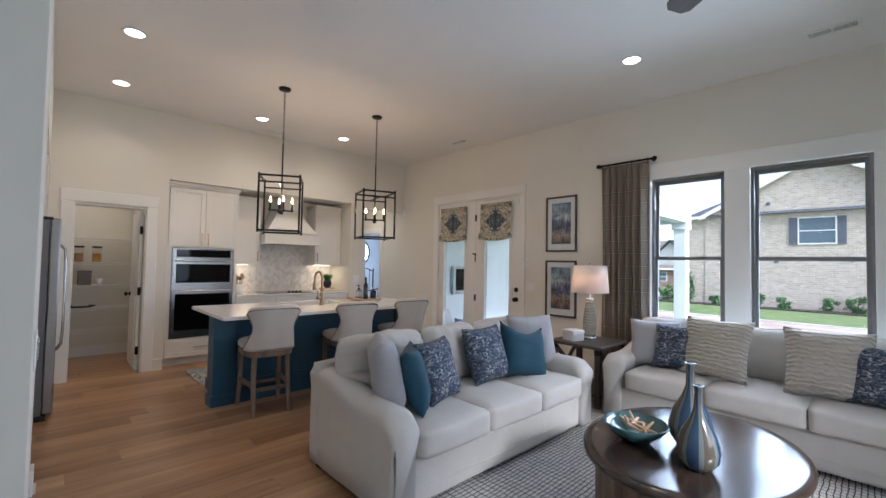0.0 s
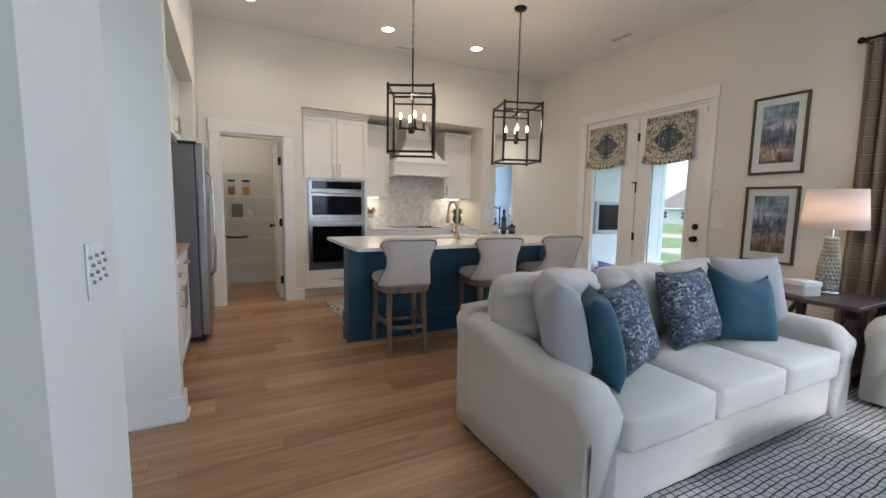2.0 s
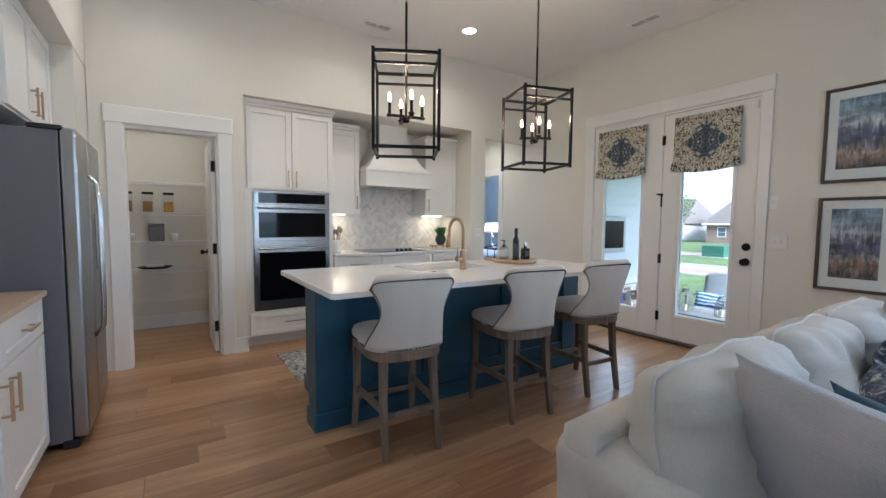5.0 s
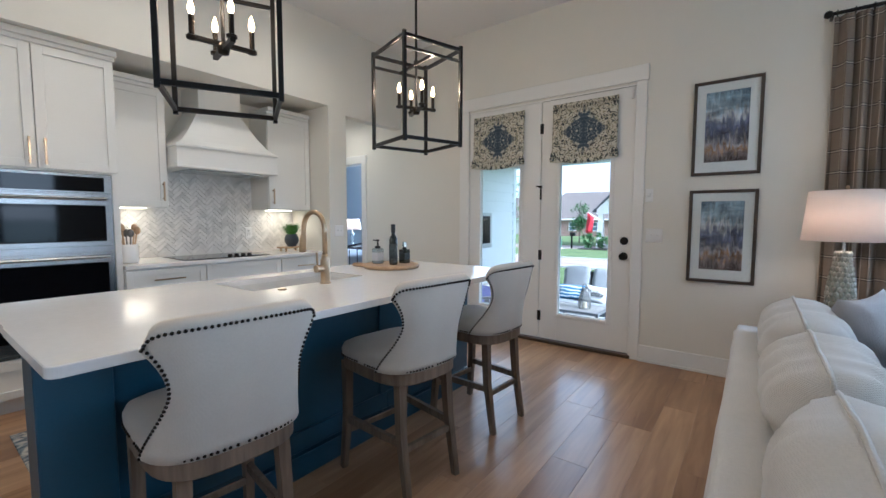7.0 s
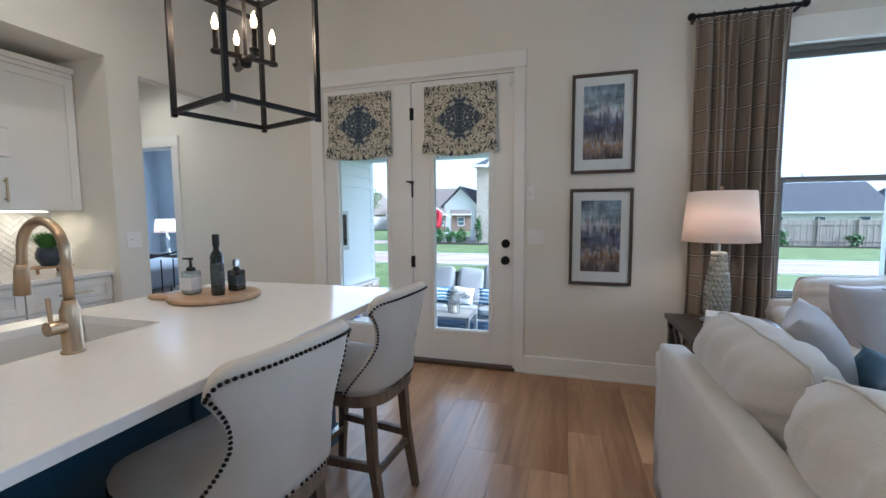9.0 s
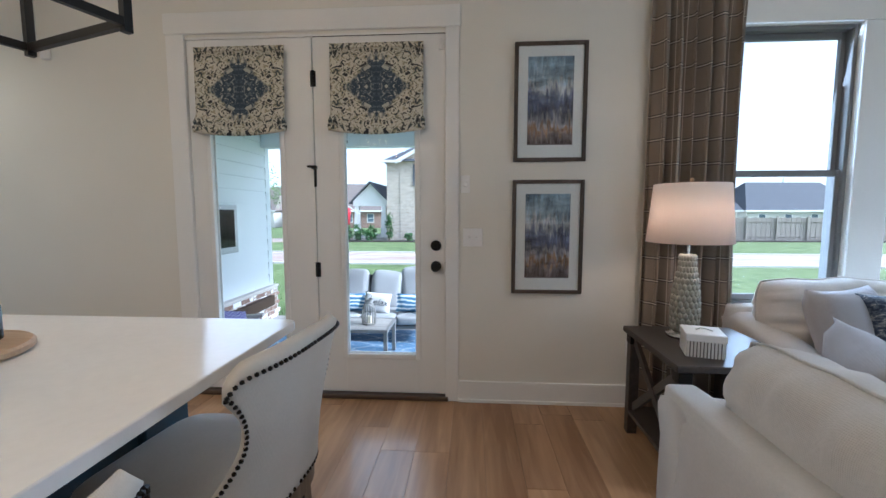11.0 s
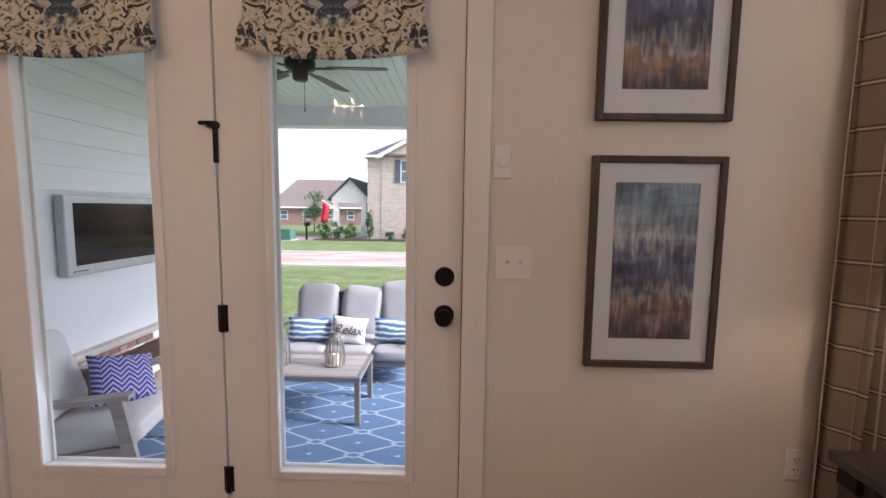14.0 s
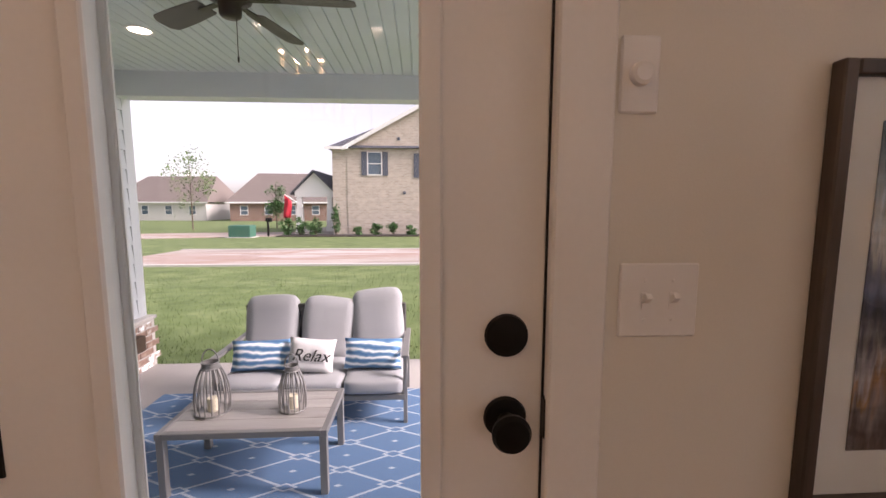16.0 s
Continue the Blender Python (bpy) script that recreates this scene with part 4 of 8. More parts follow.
OLIVE = blotch("dry_beans", [(0.16, 0.12, 0.04), (0.30, 0.22, 0.09), (0.40, 0.30, 0.14)], 50, 0.7)
for y, fill in ((0.04, OLIVE), (0.235, GRAIN_), (0.43, PASTA)):
    j = thing("food_jar", "glass storage jar with dark lid and dry food", "jar", (PX + 0.17, y - 0.06, 1.366), group="pantry jars")
    g = part("jar", boxed((-0.05, 0.05, -0.05, 0.05, 0, 0.20), bevel=0.012, seg=2), JARGLASS, j)
    part("contents", boxed((-0.046, 0.046, -0.046, 0.046, 0.003, 0.125), bevel=0.01, seg=2), fill, j, "dry food")
    part("lid", boxed((-0.054, 0.054, -0.054, 0.054, 0.20, 0.225), bevel=0.008, seg=2), BRONZE, j, "dark lid")
CANI = material("grey_canister", (0.14, 0.13, 0.13), 0.5)
cn = thing("canister", "dark grey square canister with lid", "canister", (PX + 0.16, 0.245, 1.036))
part("body", boxed((-0.065, 0.065, -0.075, 0.075, 0, 0.17), bevel=0.012, seg=2), CANI, cn)
part("lid", boxed((-0.068, 0.068, -0.078, 0.078, 0.17, 0.20), bevel=0.008, seg=2), CANI, cn)
for y in (0.0, 0.41):
    part("white_cup", lathe([(0, 0), (0.035, 0), (0.042, 0.09), (0.039, 0.09), (0.033, 0.006), (0, 0.006)], 24, at=(PX + 0.16, y, 1.036)), PLASTIC, smooth=True)
for o in [o for o in bpy.data.objects if o.name.startswith("white_cup")]:
    tagged(o, "white ceramic cup on the pantry shelf", "cup", "pantry cups")
tr = thing("plate_stack", "stack of white plates on a dark tray", "plates", (PX + 0.17, 0.22, 0.721))
part("tray", lathe([(0, 0), (0.12, 0), (0.17, 0.022), (0.168, 0.026), (0.115, 0.006), (0, 0.006)], 28, 0.7, 1.0), BRONZE, tr, "dark curved tray", True)
for k in range(3):
    part("plate", boxed((-0.07, 0.07, -0.09 + k * 0.004, 0.09 - k * 0.004, 0.008 + k * 0.013, 0.016 + k * 0.013), bevel=0.004), PLASTIC, tr)

# refrigerator and the cabinets beside it
fr = thing("refrigerator", "stainless steel side-by-side refrigerator with dark grey sides", "refrigerator", (-4.97, -0.12, 0))
part("body", boxed((-0.43, 0.43, -0.70, 0.0, 0.04, 1.76), bevel=0.004), SIDE, fr)
part("hinge_cover", boxed((-0.44, -0.30, -0.12, 0.02, 1.76, 1.785), (0.30, 0.44, -0.12, 0.02, 1.76, 1.785), bevel=0.004), RUBBER, fr)
part("kick_plate", boxed((-0.44, 0.44, -0.04, 0.03, 0.005, 0.05)), RUBBER, fr)
for x0, x1, hx in ((-0.43, 0.045, 0.005), (0.052, 0.43, 0.09)):
    d = part("door", boxed((x0, x1, 0.004, 0.075, 0.055, 1.775), bevel=0.014, seg=3), FRIDGE, fr, "brushed steel door")
    hb = sweep([(hx, 0.078, 0.55), (hx, 0.115, 0.60), (hx, 0.122, 0.75), (hx, 0.122, 1.35), (hx, 0.115, 1.50), (hx, 0.078, 1.55)], 0.011)
    part("handle", hb, STEEL, d, "steel bar handle", True)
part("dispenser", boxed((-0.33, -0.12, 0.073, 0.078, 0.95, 1.32), bevel=0.003), BLACKGLASS, fr, "black water dispenser")
bc = thing("side_cabinet", "white shaker base cabinet beside the refrigerator", "cabinet")
part("body", boxed((-4.44, -3.163, -0.837, -0.215, 0.10, 0.885), (-4.44, -3.163, -0.837, -0.285, 0.0, 0.10)), CAB, bc)
for x0, x1, hx in ((-4.436, -3.805, -4.12), (-3.80, -3.167, -3.48)):
    d = shaker(bc, "drawer", "y", -0.215, x0, x1, 0.70, 0.875, rail=0.045)
    pull(d, "y", -0.195, hx, 0.79, 0.16, False)
    d = shaker(bc, "door", "y", -0.215, x0, x1, 0.11, 0.69)
    pull(d, "y", -0.195, x0 + 0.05 if x0 > -4 else x1 - 0.05, 0.58, 0.16, True)
tagged(part("side_worktop", boxed((-4.44, -3.163, -0.837, -0.175, 0.887, 0.917), bevel=0.003), wood("pale_worktop", (0.42, 0.30, 0.20), (0.60, 0.46, 0.33), 0.3, "X")), "pale tan worktop beside the refrigerator", "worktop")
uc = thing("side_wall_cabinet", "white shaker wall cabinet beside the refrigerator", "cabinet")
part("body", boxed((-4.44, -3.163, -0.837, -0.50, 1.40, 2.40)), CAB, uc)
part("crown", boxed((-4.44, -3.163, -0.837, -0.465, 2.40, 2.478), bevel=0.004), CAB, uc)
for x0, x1 in ((-4.436, -3.805), (-3.80, -3.167)):
    d = shaker(uc, "door", "y", -0.50, x0, x1, 1.41, 2.39)
    pull(d, "y", -0.48, x0 + 0.05 if x0 > -4 else x1 - 0.05, 1.52, 0.16, True)
oc = thing("bridge_cabinet", "white shaker cabinet over the refrigerator", "cabinet")
part("body", boxed((-5.415, -4.445, -0.837, -0.30, 1.84, 2.475)), CAB, oc)
for x0, x1 in ((-5.41, -4.93), (-4.925, -4.45)):
    d = shaker(oc, "door", "y", -0.30, x0, x1, 1.85, 2.46)
    pull(d, "y", -0.28, x1 - 0.05 if x0 < -5 else x0 + 0.05, 1.96, 0.16, True)

# ---- island ----
IX0, IX1, IY0, IY1 = -4.76, -3.582, 1.045, 3.525
isl = thing("kitchen_island", "navy blue panelled kitchen island", "island")
bx0, bx1, by0, by1 = -4.70, -3.98, 1.075, 3.475
EB = 0.135   # the ends are set back behind the pilasters
for b in ((bx0 + 0.03, bx1 - 0.03, by0 + 0.165, by1 - 0.165, 0.0, 0.68), (bx0 + 0.03, bx1 - 0.03, by0 + 0.165, 1.88, 0.68, 0.88), (bx0 + 0.03, bx1 - 0.03, 2.64, by1 - 0.165, 0.68, 0.88), (-4.185, bx1 - 0.03, 1.88, 2.64, 0.68, 0.88), (bx0 + 0.03, -4.645, 1.88, 2.64, 0.68, 0.88)):
    part("carcass", boxed(b), NAVY, isl)
for x0, x1, back in ((bx0, bx0 + 0.10, EB), (bx1 - 0.16, bx1, 0)):
    part("corner_post", boxed((x0, x1, by0 + back, by0 + 0.20, 0, 0.88), bevel=0.004), NAVY, isl)
    part("corner_post", boxed((x0, x1, by1 - 0.20, by1 - back, 0, 0.88), bevel=0.004), NAVY, isl)
for y in (by0 + EB + 0.012, by1 - EB - 0.030):
    part("end_panel", boxed((bx0 + 0.10, bx1 - 0.16, y, y + 0.018, 0.78, 0.88), (bx0 + 0.10, bx1 - 0.16, y, y + 0.018, 0.12, 0.22), ((bx0 + bx1) / 2 - 0.04, (bx0 + bx1) / 2 + 0.04, y, y + 0.018, 0.22, 0.78), bevel=0.003), NAVY, isl)
for k in range(3):
    y0 = by0 + 0.10 + k * 0.7183
    part("back_panel", boxed((bx1 - 0.03, bx1 - 0.012, y0, y0 + 0.7183, 0.78, 0.88), (bx1 - 0.03, bx1 - 0.012, y0, y0 + 0.7183, 0.12, 0.22), (bx1 - 0.03, bx1 - 0.012, y0 + 0.66, y0 + 0.7183, 0.22, 0.78), bevel=0.003), NAVY, isl)
part("plinth", boxed((bx1 - 0.172, bx1 + 0.012, by0 - 0.012, by0, 0, 0.11), (bx1 - 0.172, bx1 + 0.012, by1, by1 + 0.012, 0, 0.11), (bx0 - 0.012, bx1 - 0.172, by0 + EB - 0.012, by0 + EB, 0, 0.11), (bx0 - 0.012, bx1 - 0.172, by1 - EB, by1 - EB + 0.012, 0, 0.11), (bx1, bx1 + 0.012, by0, by1, 0, 0.11), (bx0 - 0.012, bx0, by0 + EB, by1 - EB, 0, 0.11), bevel=0.003), NAVY, isl)
# worktop with the sink's cut-out
SX0, SX1, SY0, SY1 = -4.625, -4.205, 1.90, 2.62
top = bmesh.new()
def rounded_slab(bm, x0, x1, y0, y1, r, outer):
    """One side of the worktop: the corners at x = outer are rounded, the edges eased."""
    pts = []
    for cx, cy, a0 in ((x1, y1, 0), (x0, y1, 90), (x0, y0, 180), (x1, y0, 270)):
        if cx != outer:
            pts.append((cx, cy))
            continue
        ox, oy = cx + (r if cx == x0 else -r), cy + (r if cy == y0 else -r)
        pts += [(ox + r * math.cos(radians(a0 + 15 * k)), oy + r * math.sin(radians(a0 + 15 * k))) for k in range(7)]
    mx, my = (x0 + x1) / 2, (y0 + y1) / 2
    def ring(z, inset):
        return [bm.verts.new((x if x != outer and abs(x - outer) > abs(x1 - x0) - 1e-6 else x - inset * (1 if outer == x1 else -1) * (abs(x - outer) < r), y - inset * (1 if y > my else -1), z)) for x, y in pts]
    rings = [ring(0.882, 0.002), ring(0.884, 0.0), ring(0.912, 0.0), ring(0.915, 0.003)]
    for a, b in zip(rings, rings[1:]):
        for k in range(len(pts)):
            bm.faces.new((a[k], a[(k + 1) % len(pts)], b[(k + 1) % len(pts)], b[k]))
    bm.faces.new(rings[0][::-1])
    bm.faces.new(rings[-1])


rounded_slab(top, IX0, SX0, IY0, IY1, 0.03, IX0)
rounded_slab(top, SX1, IX1, IY0, IY1, 0.03, IX1)
box(top, SX0, SX1, IY0 + 0.003, SY0, 0.882, 0.915)
box(top, SX0, SX1, SY1, IY1 - 0.003, 0.882, 0.915)
tagged(part("island_worktop", top, QUARTZ), "polished white quartz island worktop with sink cut-out", "worktop")
sk = thing("kitchen_sink", "white undermount sink set in the island", "sink")
SINKM = material("sink_white", (0.72, 0.70, 0.66), 0.2, vary=0.02)
part("basin", boxed((SX0 - 0.012, SX0, SY0 - 0.012, SY1 + 0.012, 0.70, 0.8815), (SX1, SX1 + 0.012, SY0 - 0.012, SY1 + 0.012, 0.70, 0.8815), (SX0, SX1, SY0 - 0.012, SY0, 0.70, 0.8815), (SX0, SX1, SY1, SY1 + 0.012, 0.70, 0.8815), (SX0, SX1, SY0, SY1, 0.69, 0.70)), SINKM, sk)
part("drain", lathe([(0.045, 0), (0.04, 0.004), (0.0, 0.003)], 24, at=(-4.415, 2.26, 0.70)), STEEL, sk, "steel drain")
fc = thing("kitchen_faucet", "brushed bronze gooseneck kitchen faucet", "faucet", (-4.137, 2.278, 0.915))
part("base", lathe([(0, 0), (0.030, 0), (0.030, 0.008), (0.026, 0.010), (0.026, 0.13), (0.020, 0.145), (0.018, 0.16), (0, 0.16)], 24), BRASS, fc, "", True)
pts = [(0, 0, 0.15), (0, 0, 0.30)] + [(-0.095 + 0.095 * math.cos(a), 0, 0.30 + 0.095 * math.sin(a)) for a in [math.pi * k / 14 for k in range(1, 15)]] + [(-0.193, 0, 0.27), (-0.198, 0, 0.25)]
part("spout", sweep(pts, 0.014, 14), BRASS, fc, "", True)
part("spray_head", sweep([(-0.197, 0, 0.262), (-0.200, 0, 0.24), (-0.207, 0, 0.165)], [0.016, 0.019, 0.021], 16), BRASS, fc, "", True)
hd = rod(bmesh.new(), (0.0, -0.02, 0.085), (0.0, -0.062, 0.085), 0.021, seg=20)
rod(hd, (0, -0.05, 0.095), (0.004, -0.056, 0.175), 0.006, seg=10)
part("lever", hd, BRASS, fc)
part("air_switch", lathe([(0, 0), (0.022, 0), (0.022, 0.004), (0.016, 0.008), (0, 0.008)], 24, at=(-4.137, 2.013, 0.915)), BRASS, smooth=True)
tagged(bpy.data.objects["air_switch"], "small round bronze button on the worktop", "button")

# ---- counter things ----
BOARD = wood("board_maple", (0.34, 0.21, 0.11), (0.56, 0.40, 0.25), 0.5, "X", 2)
cb = thing("serving_board", "round pale wooden serving board with a handle", "board", (-4.375, 3.05, 0.9155), 0)
part("disc", lathe([(0, 0), (0.195, 0), (0.205, 0.008), (0.205, 0.020), (0.198, 0.027), (0, 0.027)], 44), BOARD, cb)
part("grip", boxed((-0.29, -0.17, -0.13, -0.06, 0.001, 0.026), bevel=0.012, seg=2), BOARD, cb)
sp = thing("soap_bottle", "clear soap bottle with black pump and label", "bottle", (-4.45, 2.985, 0.943))
part("bottle", boxed((-0.034, 0.034, -0.034, 0.034, 0, 0.115), bevel=0.012, seg=3), glass("soap_glass", (0.78, 0.82, 0.83), 0.02), sp)
part("liquid", boxed((-0.030, 0.030, -0.030, 0.030, 0.004, 0.10), bevel=0.01, seg=2), material("soap", (0.55, 0.58, 0.58), 0.1), sp)
part("label", boxed((-0.026, 0.0345, -0.0345, 0.026, 0.025, 0.085)), material("paper_label", (0.70, 0.70, 0.72), 0.7), sp, "pale label")
pm = lathe([(0.020, 0.115), (0.020, 0.13), (0.007, 0.134), (0.006, 0.165), (0.012, 0.168), (0.012, 0.178), (0, 0.179)], 18)
box(pm, -0.045, 0.0, -0.006, 0.006, 0.168, 0.177, 0.002)
part("pump", pm, RUBBER, sp, "black pump")
ob_ = thing("oil_bottle", "tall dark glass oil bottle", "bottle", (-4.312, 3.005, 0.943))
part("bottle", lathe([(0, 0), (0.029, 0), (0.030, 0.01), (0.030, 0.185), (0.024, 0.20), (0.014, 0.215), (0.013, 0.24), (0, 0.24)], 24), material("dark_glass", (0.012, 0.016, 0.010), 0.06, coat=0.4), ob_, "", True)
part("label", lathe([(0.0305, 0.05), (0.0305, 0.15)], 24), material("dark_label", (0.05, 0.06, 0.06), 0.6, vary=0.5, scale=60), ob_, "dark printed label")
part("cap", lathe([(0.015, 0.235), (0.016, 0.24), (0.016, 0.29), (0, 0.292)], 20), RUBBER, ob_)
vb = thing("vinegar_bottle", "short square dark bottle with steel cap", "bottle", (-4.318, 3.13, 0.943))
part("bottle", boxed((-0.032, 0.032, -0.032, 0.032, 0, 0.105), bevel=0.010, seg=3), bpy.data.materials["dark_glass"], vb)
part("neck", lathe([(0.022, 0.10), (0.013, 0.118), (0.013, 0.125), (0, 0.125)], 18), bpy.data.materials["dark_glass"], vb, "", True)
part("cap", lathe([(0.016, 0.122), (0.017, 0.126), (0.016, 0.158), (0, 0.16)], 18), STEEL, vb, "steel cap")
part("label", boxed((-0.022, 0.0325, -0.0325, 0.022, 0.03, 0.08)), bpy.data.materials["dark_label"], vb)
# utensil crock
cr = thing("utensil_crock", "white crock of wooden spoons", "utensil holder", (-6.22, 1.975, 0.917))
part("crock", lathe([(0, 0), (0.055, 0), (0.060, 0.005), (0.060, 0.15), (0.054, 0.15), (0.052, 0.01), (0, 0.01)], 28), PLASTIC, cr, "", True)
for k in range(6):
    a = k * 1.05
    tip = Vector((0.055 * math.cos(a), 0.06 * math.sin(a), 0.24 + 0.02 * (k % 3)))
    u = rod(bmesh.new(), (0.02 * math.cos(a), 0.02 * math.sin(a), 0.02), tip, 0.006, seg=8)
    bmesh.ops.create_uvsphere(u, u_segments=10, v_segments=6, radius=1, matrix=Matrix.Translation(tip) @ Matrix.Diagonal((0.018, 0.024, 0.034, 1)))
    part("spoon", u, (BOARD if k % 3 else CANI), cr, "wooden spoon", True)
# plant on a small wooden stand
ps = thing("plant_stand", "small wooden riser on the worktop", "stand", (-6.33, 3.49, 0.917))
part("top", boxed((-0.07, 0.07, -0.13, 0.13, 0.035, 0.05), bevel=0.004), BOARD, ps)
for x in (-0.05, 0.05):
    for y in (-0.09, 0.09):
        part("leg", rod(bmesh.new(), (x, y, 0), (x, y, 0.036), 0.010, seg=10), BOARD, ps)
LEAF = material("grass_leaf", (0.055, 0.16, 0.025), 0.5, vary=0.4, scale=30)
POT = material("blue_pot", (0.030, 0.045, 0.065), 0.3, vary=0.3, scale=20)
def grass_pot(name, label, at, r, h, n, spread):
    p = thing(name, label, "potted plant", at)
    part("pot", lathe([(0, 0), (r * 0.6, 0), (r, h * 0.4), (r, h * 0.65), (r * 0.78, h), (r * 0.70, h), (r * 0.68, h * 0.9), (0, h * 0.88)], 26), POT, p, "dark blue glazed pot", True)
    bm = bmesh.new()
    rnd = random.Random(5)
    for _ in range(n):
        a, rr, ht = rnd.uniform(0, 6.28), rnd.uniform(0.2, 1.0), rnd.uniform(0.5, 1.0) * h * 1.05
        b = Vector((0.4 * r * math.cos(a) * rr, 0.4 * r * math.sin(a) * rr, h * 0.88))
        out = Vector((math.cos(a), math.sin(a), 0)) * spread * rr
        side = Vector((-math.sin(a), math.cos(a), 0)) * 0.004
        m_ = b + out * 0.45 + Vector((0, 0, ht * 0.65))
        t_ = b + out + Vector((0, 0, ht))
        v = [bm.verts.new(q) for q in (b - side, b + side, m_ + side * 1.4, m_ - side * 1.4, t_)]
        bm.faces.new((v[0], v[1], v[2], v[3]))
        bm.faces.new((v[3], v[2], v[4]))
    part("leaves", bm, LEAF, p, "fresh green grass tuft")
    return p


grass_pot("potted_grass", "green grass plant in a dark blue pot", (-6.33, 3.50, 0.967), 0.075, 0.135, 260, 0.11)

# runner on the kitchen side of the island
RUNNER = blotch("runner_pile", [(0.05, 0.07, 0.10), (0.20, 0.23, 0.26), (0.42, 0.40, 0.36), (0.55, 0.52, 0.46)], 14, 0.95, 5, (1, 1, 1), 2.0, 0.5)
tagged(part("kitchen_runner", boxed((-5.66, -4.86, 1.19, 2.95, 0.0005, 0.009), bevel=0.003), RUNNER), "faded blue and cream patterned kitchen runner", "rug")

# ---- counter stools ----
def build_stool(at, turn):
    """Upholstered counter stool that faces -x: flared legs, stretchers, curved back with nail heads."""
    st = thing("counter_stool", "cream linen counter stool with nailhead trim and weathered oak legs", "stool", at, turn, "stools along the island")
    for sx, sy in ((-1, -1), (-1, 1), (1, -1), (1, 1)):
        bm = bmesh.new()
        f = Vector((-0.225, sy * 0.195, 0)) if sx < 0 else Vector((0.228, sy * 0.157, 0))
        t = Vector((-0.200, sy * 0.185, 0.565)) if sx < 0 else Vector((0.165, sy * 0.148, 0.565))
        mid = Vector((-0.200, sy * 0.185, 0.30)) if sx < 0 else Vector((0.180, sy * 0.155, 0.30))
        w0, w1 = 0.030, 0.042
        prev = None
        rings = []
        for p, w in ((f, w0), (mid, 0.037), (t, w1)):
            rings.append([bm.verts.new(p + Vector((a * w / 2, b * w / 2, 0))) for a, b in ((-1, -1), (1, -1), (1, 1), (-1, 1))])
        for a, b in zip(rings, rings[1:]):
            for k in range(4):
                bm.faces.new((a[k], a[(k + 1) % 4], b[(k + 1) % 4], b[k]))
        bm.faces.new(rings[0][::-1])
        bm.faces.new(rings[-1])
        part("leg", bm, STOOLWOOD, st)
    part("stretcher", boxed((-0.215, -0.19, -0.17, 0.17, 0.185, 0.215), bevel=0.003), STOOLWOOD, st)
    part("foot_rest_plate", boxed((-0.22, -0.192, -0.165, 0.165, 0.2155, 0.219)), STEEL, st, "metal foot rest strip")
    part("stretcher", boxed((0.176, 0.20, -0.15, 0.15, 0.215, 0.245), bevel=0.003), STOOLWOOD, st)
    for s in (-1, 1):
        part("stretcher", bar(bmesh.new(), (-0.20, s * 0.185, 0.262), (0.19, s * 0.157, 0.262), 0.022, 0.035), STOOLWOOD, st)

    def rim(a, e=0.0):
        """Outline of the seat: squared in front, round behind."""
        ca, sa = math.cos(a), math.sin(a)
        p = 0.34 if ca < 0 else 0.62
        return (0.235 + e) * math.copysign(abs(ca) ** p, ca), (0.215 + e) * math.copysign(abs(sa) ** (0.34 if ca < 0 else 0.62), sa)
    nseg = 40
    def ringed(levels, cap=True):
        bm = bmesh.new()
        rings = [[bm.verts.new((*rim(2 * math.pi * k / nseg, e), z)) for k in range(nseg)] for e, z in levels]
        for a, b in zip(rings, rings[1:]):
            for k in range(nseg):
                bm.faces.new((a[k], a[(k + 1) % nseg], b[(k + 1) % nseg], b[k]))
        bm.faces.new(rings[0][::-1])
        bm.faces.new(rings[-1])
        return bm
    part("seat_frame", ringed([(0.0, 0.535), (0.004, 0.54), (0.004, 0.59), (0.0, 0.595)]), STOOLWOOD, st)
    part("seat", ringed([(0.006, 0.592), (0.010, 0.60), (0.012, 0.63), (0.002, 0.655), (-0.03, 0.672), (-0.10, 0.684)]), LINEN, st, "padded linen seat", True)
    # back: a shell round the rear of the seat, waisted and flaring at the top
    bm = bmesh.new()
    nu, nv = 26, 14
    def shell(u, v, out):
        zt = 0.595 + v * (0.400 - 0.015 * abs(u) ** 2 - 0.045 * abs(u) ** 10)
        half = 1.36 - 0.68 * math.sin(min(1.0, v * 1.0) * math.pi * 0.62) ** 1.4 + 0.40 * max(0, v - 0.55) ** 1.2 * 1.6
        a = u * half
        flare = 1.0 + 0.02 * v + 0.26 * max(0, v - 0.35) ** 1.6
        ca, sa = math.cos(a), math.sin(a)
        x = 0.245 * math.copysign(abs(ca) ** 0.62, ca) + 0.060 * v ** 1.3
        y = 0.240 * math.copysign(abs(sa) ** 0.62, sa) * (flare - 0.05 * math.sin(v * math.pi))
        th = 0.058 * (1 - abs(u) ** 8 * 0.25) * (1 - 0.25 * v)
        nx, ny = ca, sa
        k = 0 if out else -th
        return (x + nx * k, y + ny * k, zt)
    gs = []
    for out in (True, False):
        gs.append([[bm.verts.new(shell(2 * i / nu - 1, j / nv, out)) for j in range(nv + 1)] for i in range(nu + 1)])
    for s, g in enumerate(gs):
        for i in range(nu):
            for j in range(nv):
                q = (g[i][j], g[i + 1][j], g[i + 1][j + 1], g[i][j + 1])
                bm.faces.new(q if s == 0 else q[::-1])
    o, n_in = gs
    topm = []
    for i in range(nu + 1):
        a, b = o[i][nv].co, n_in[i][nv].co
        topm.append(bm.verts.new((a + b) / 2 + Vector((0, 0, 0.024))))
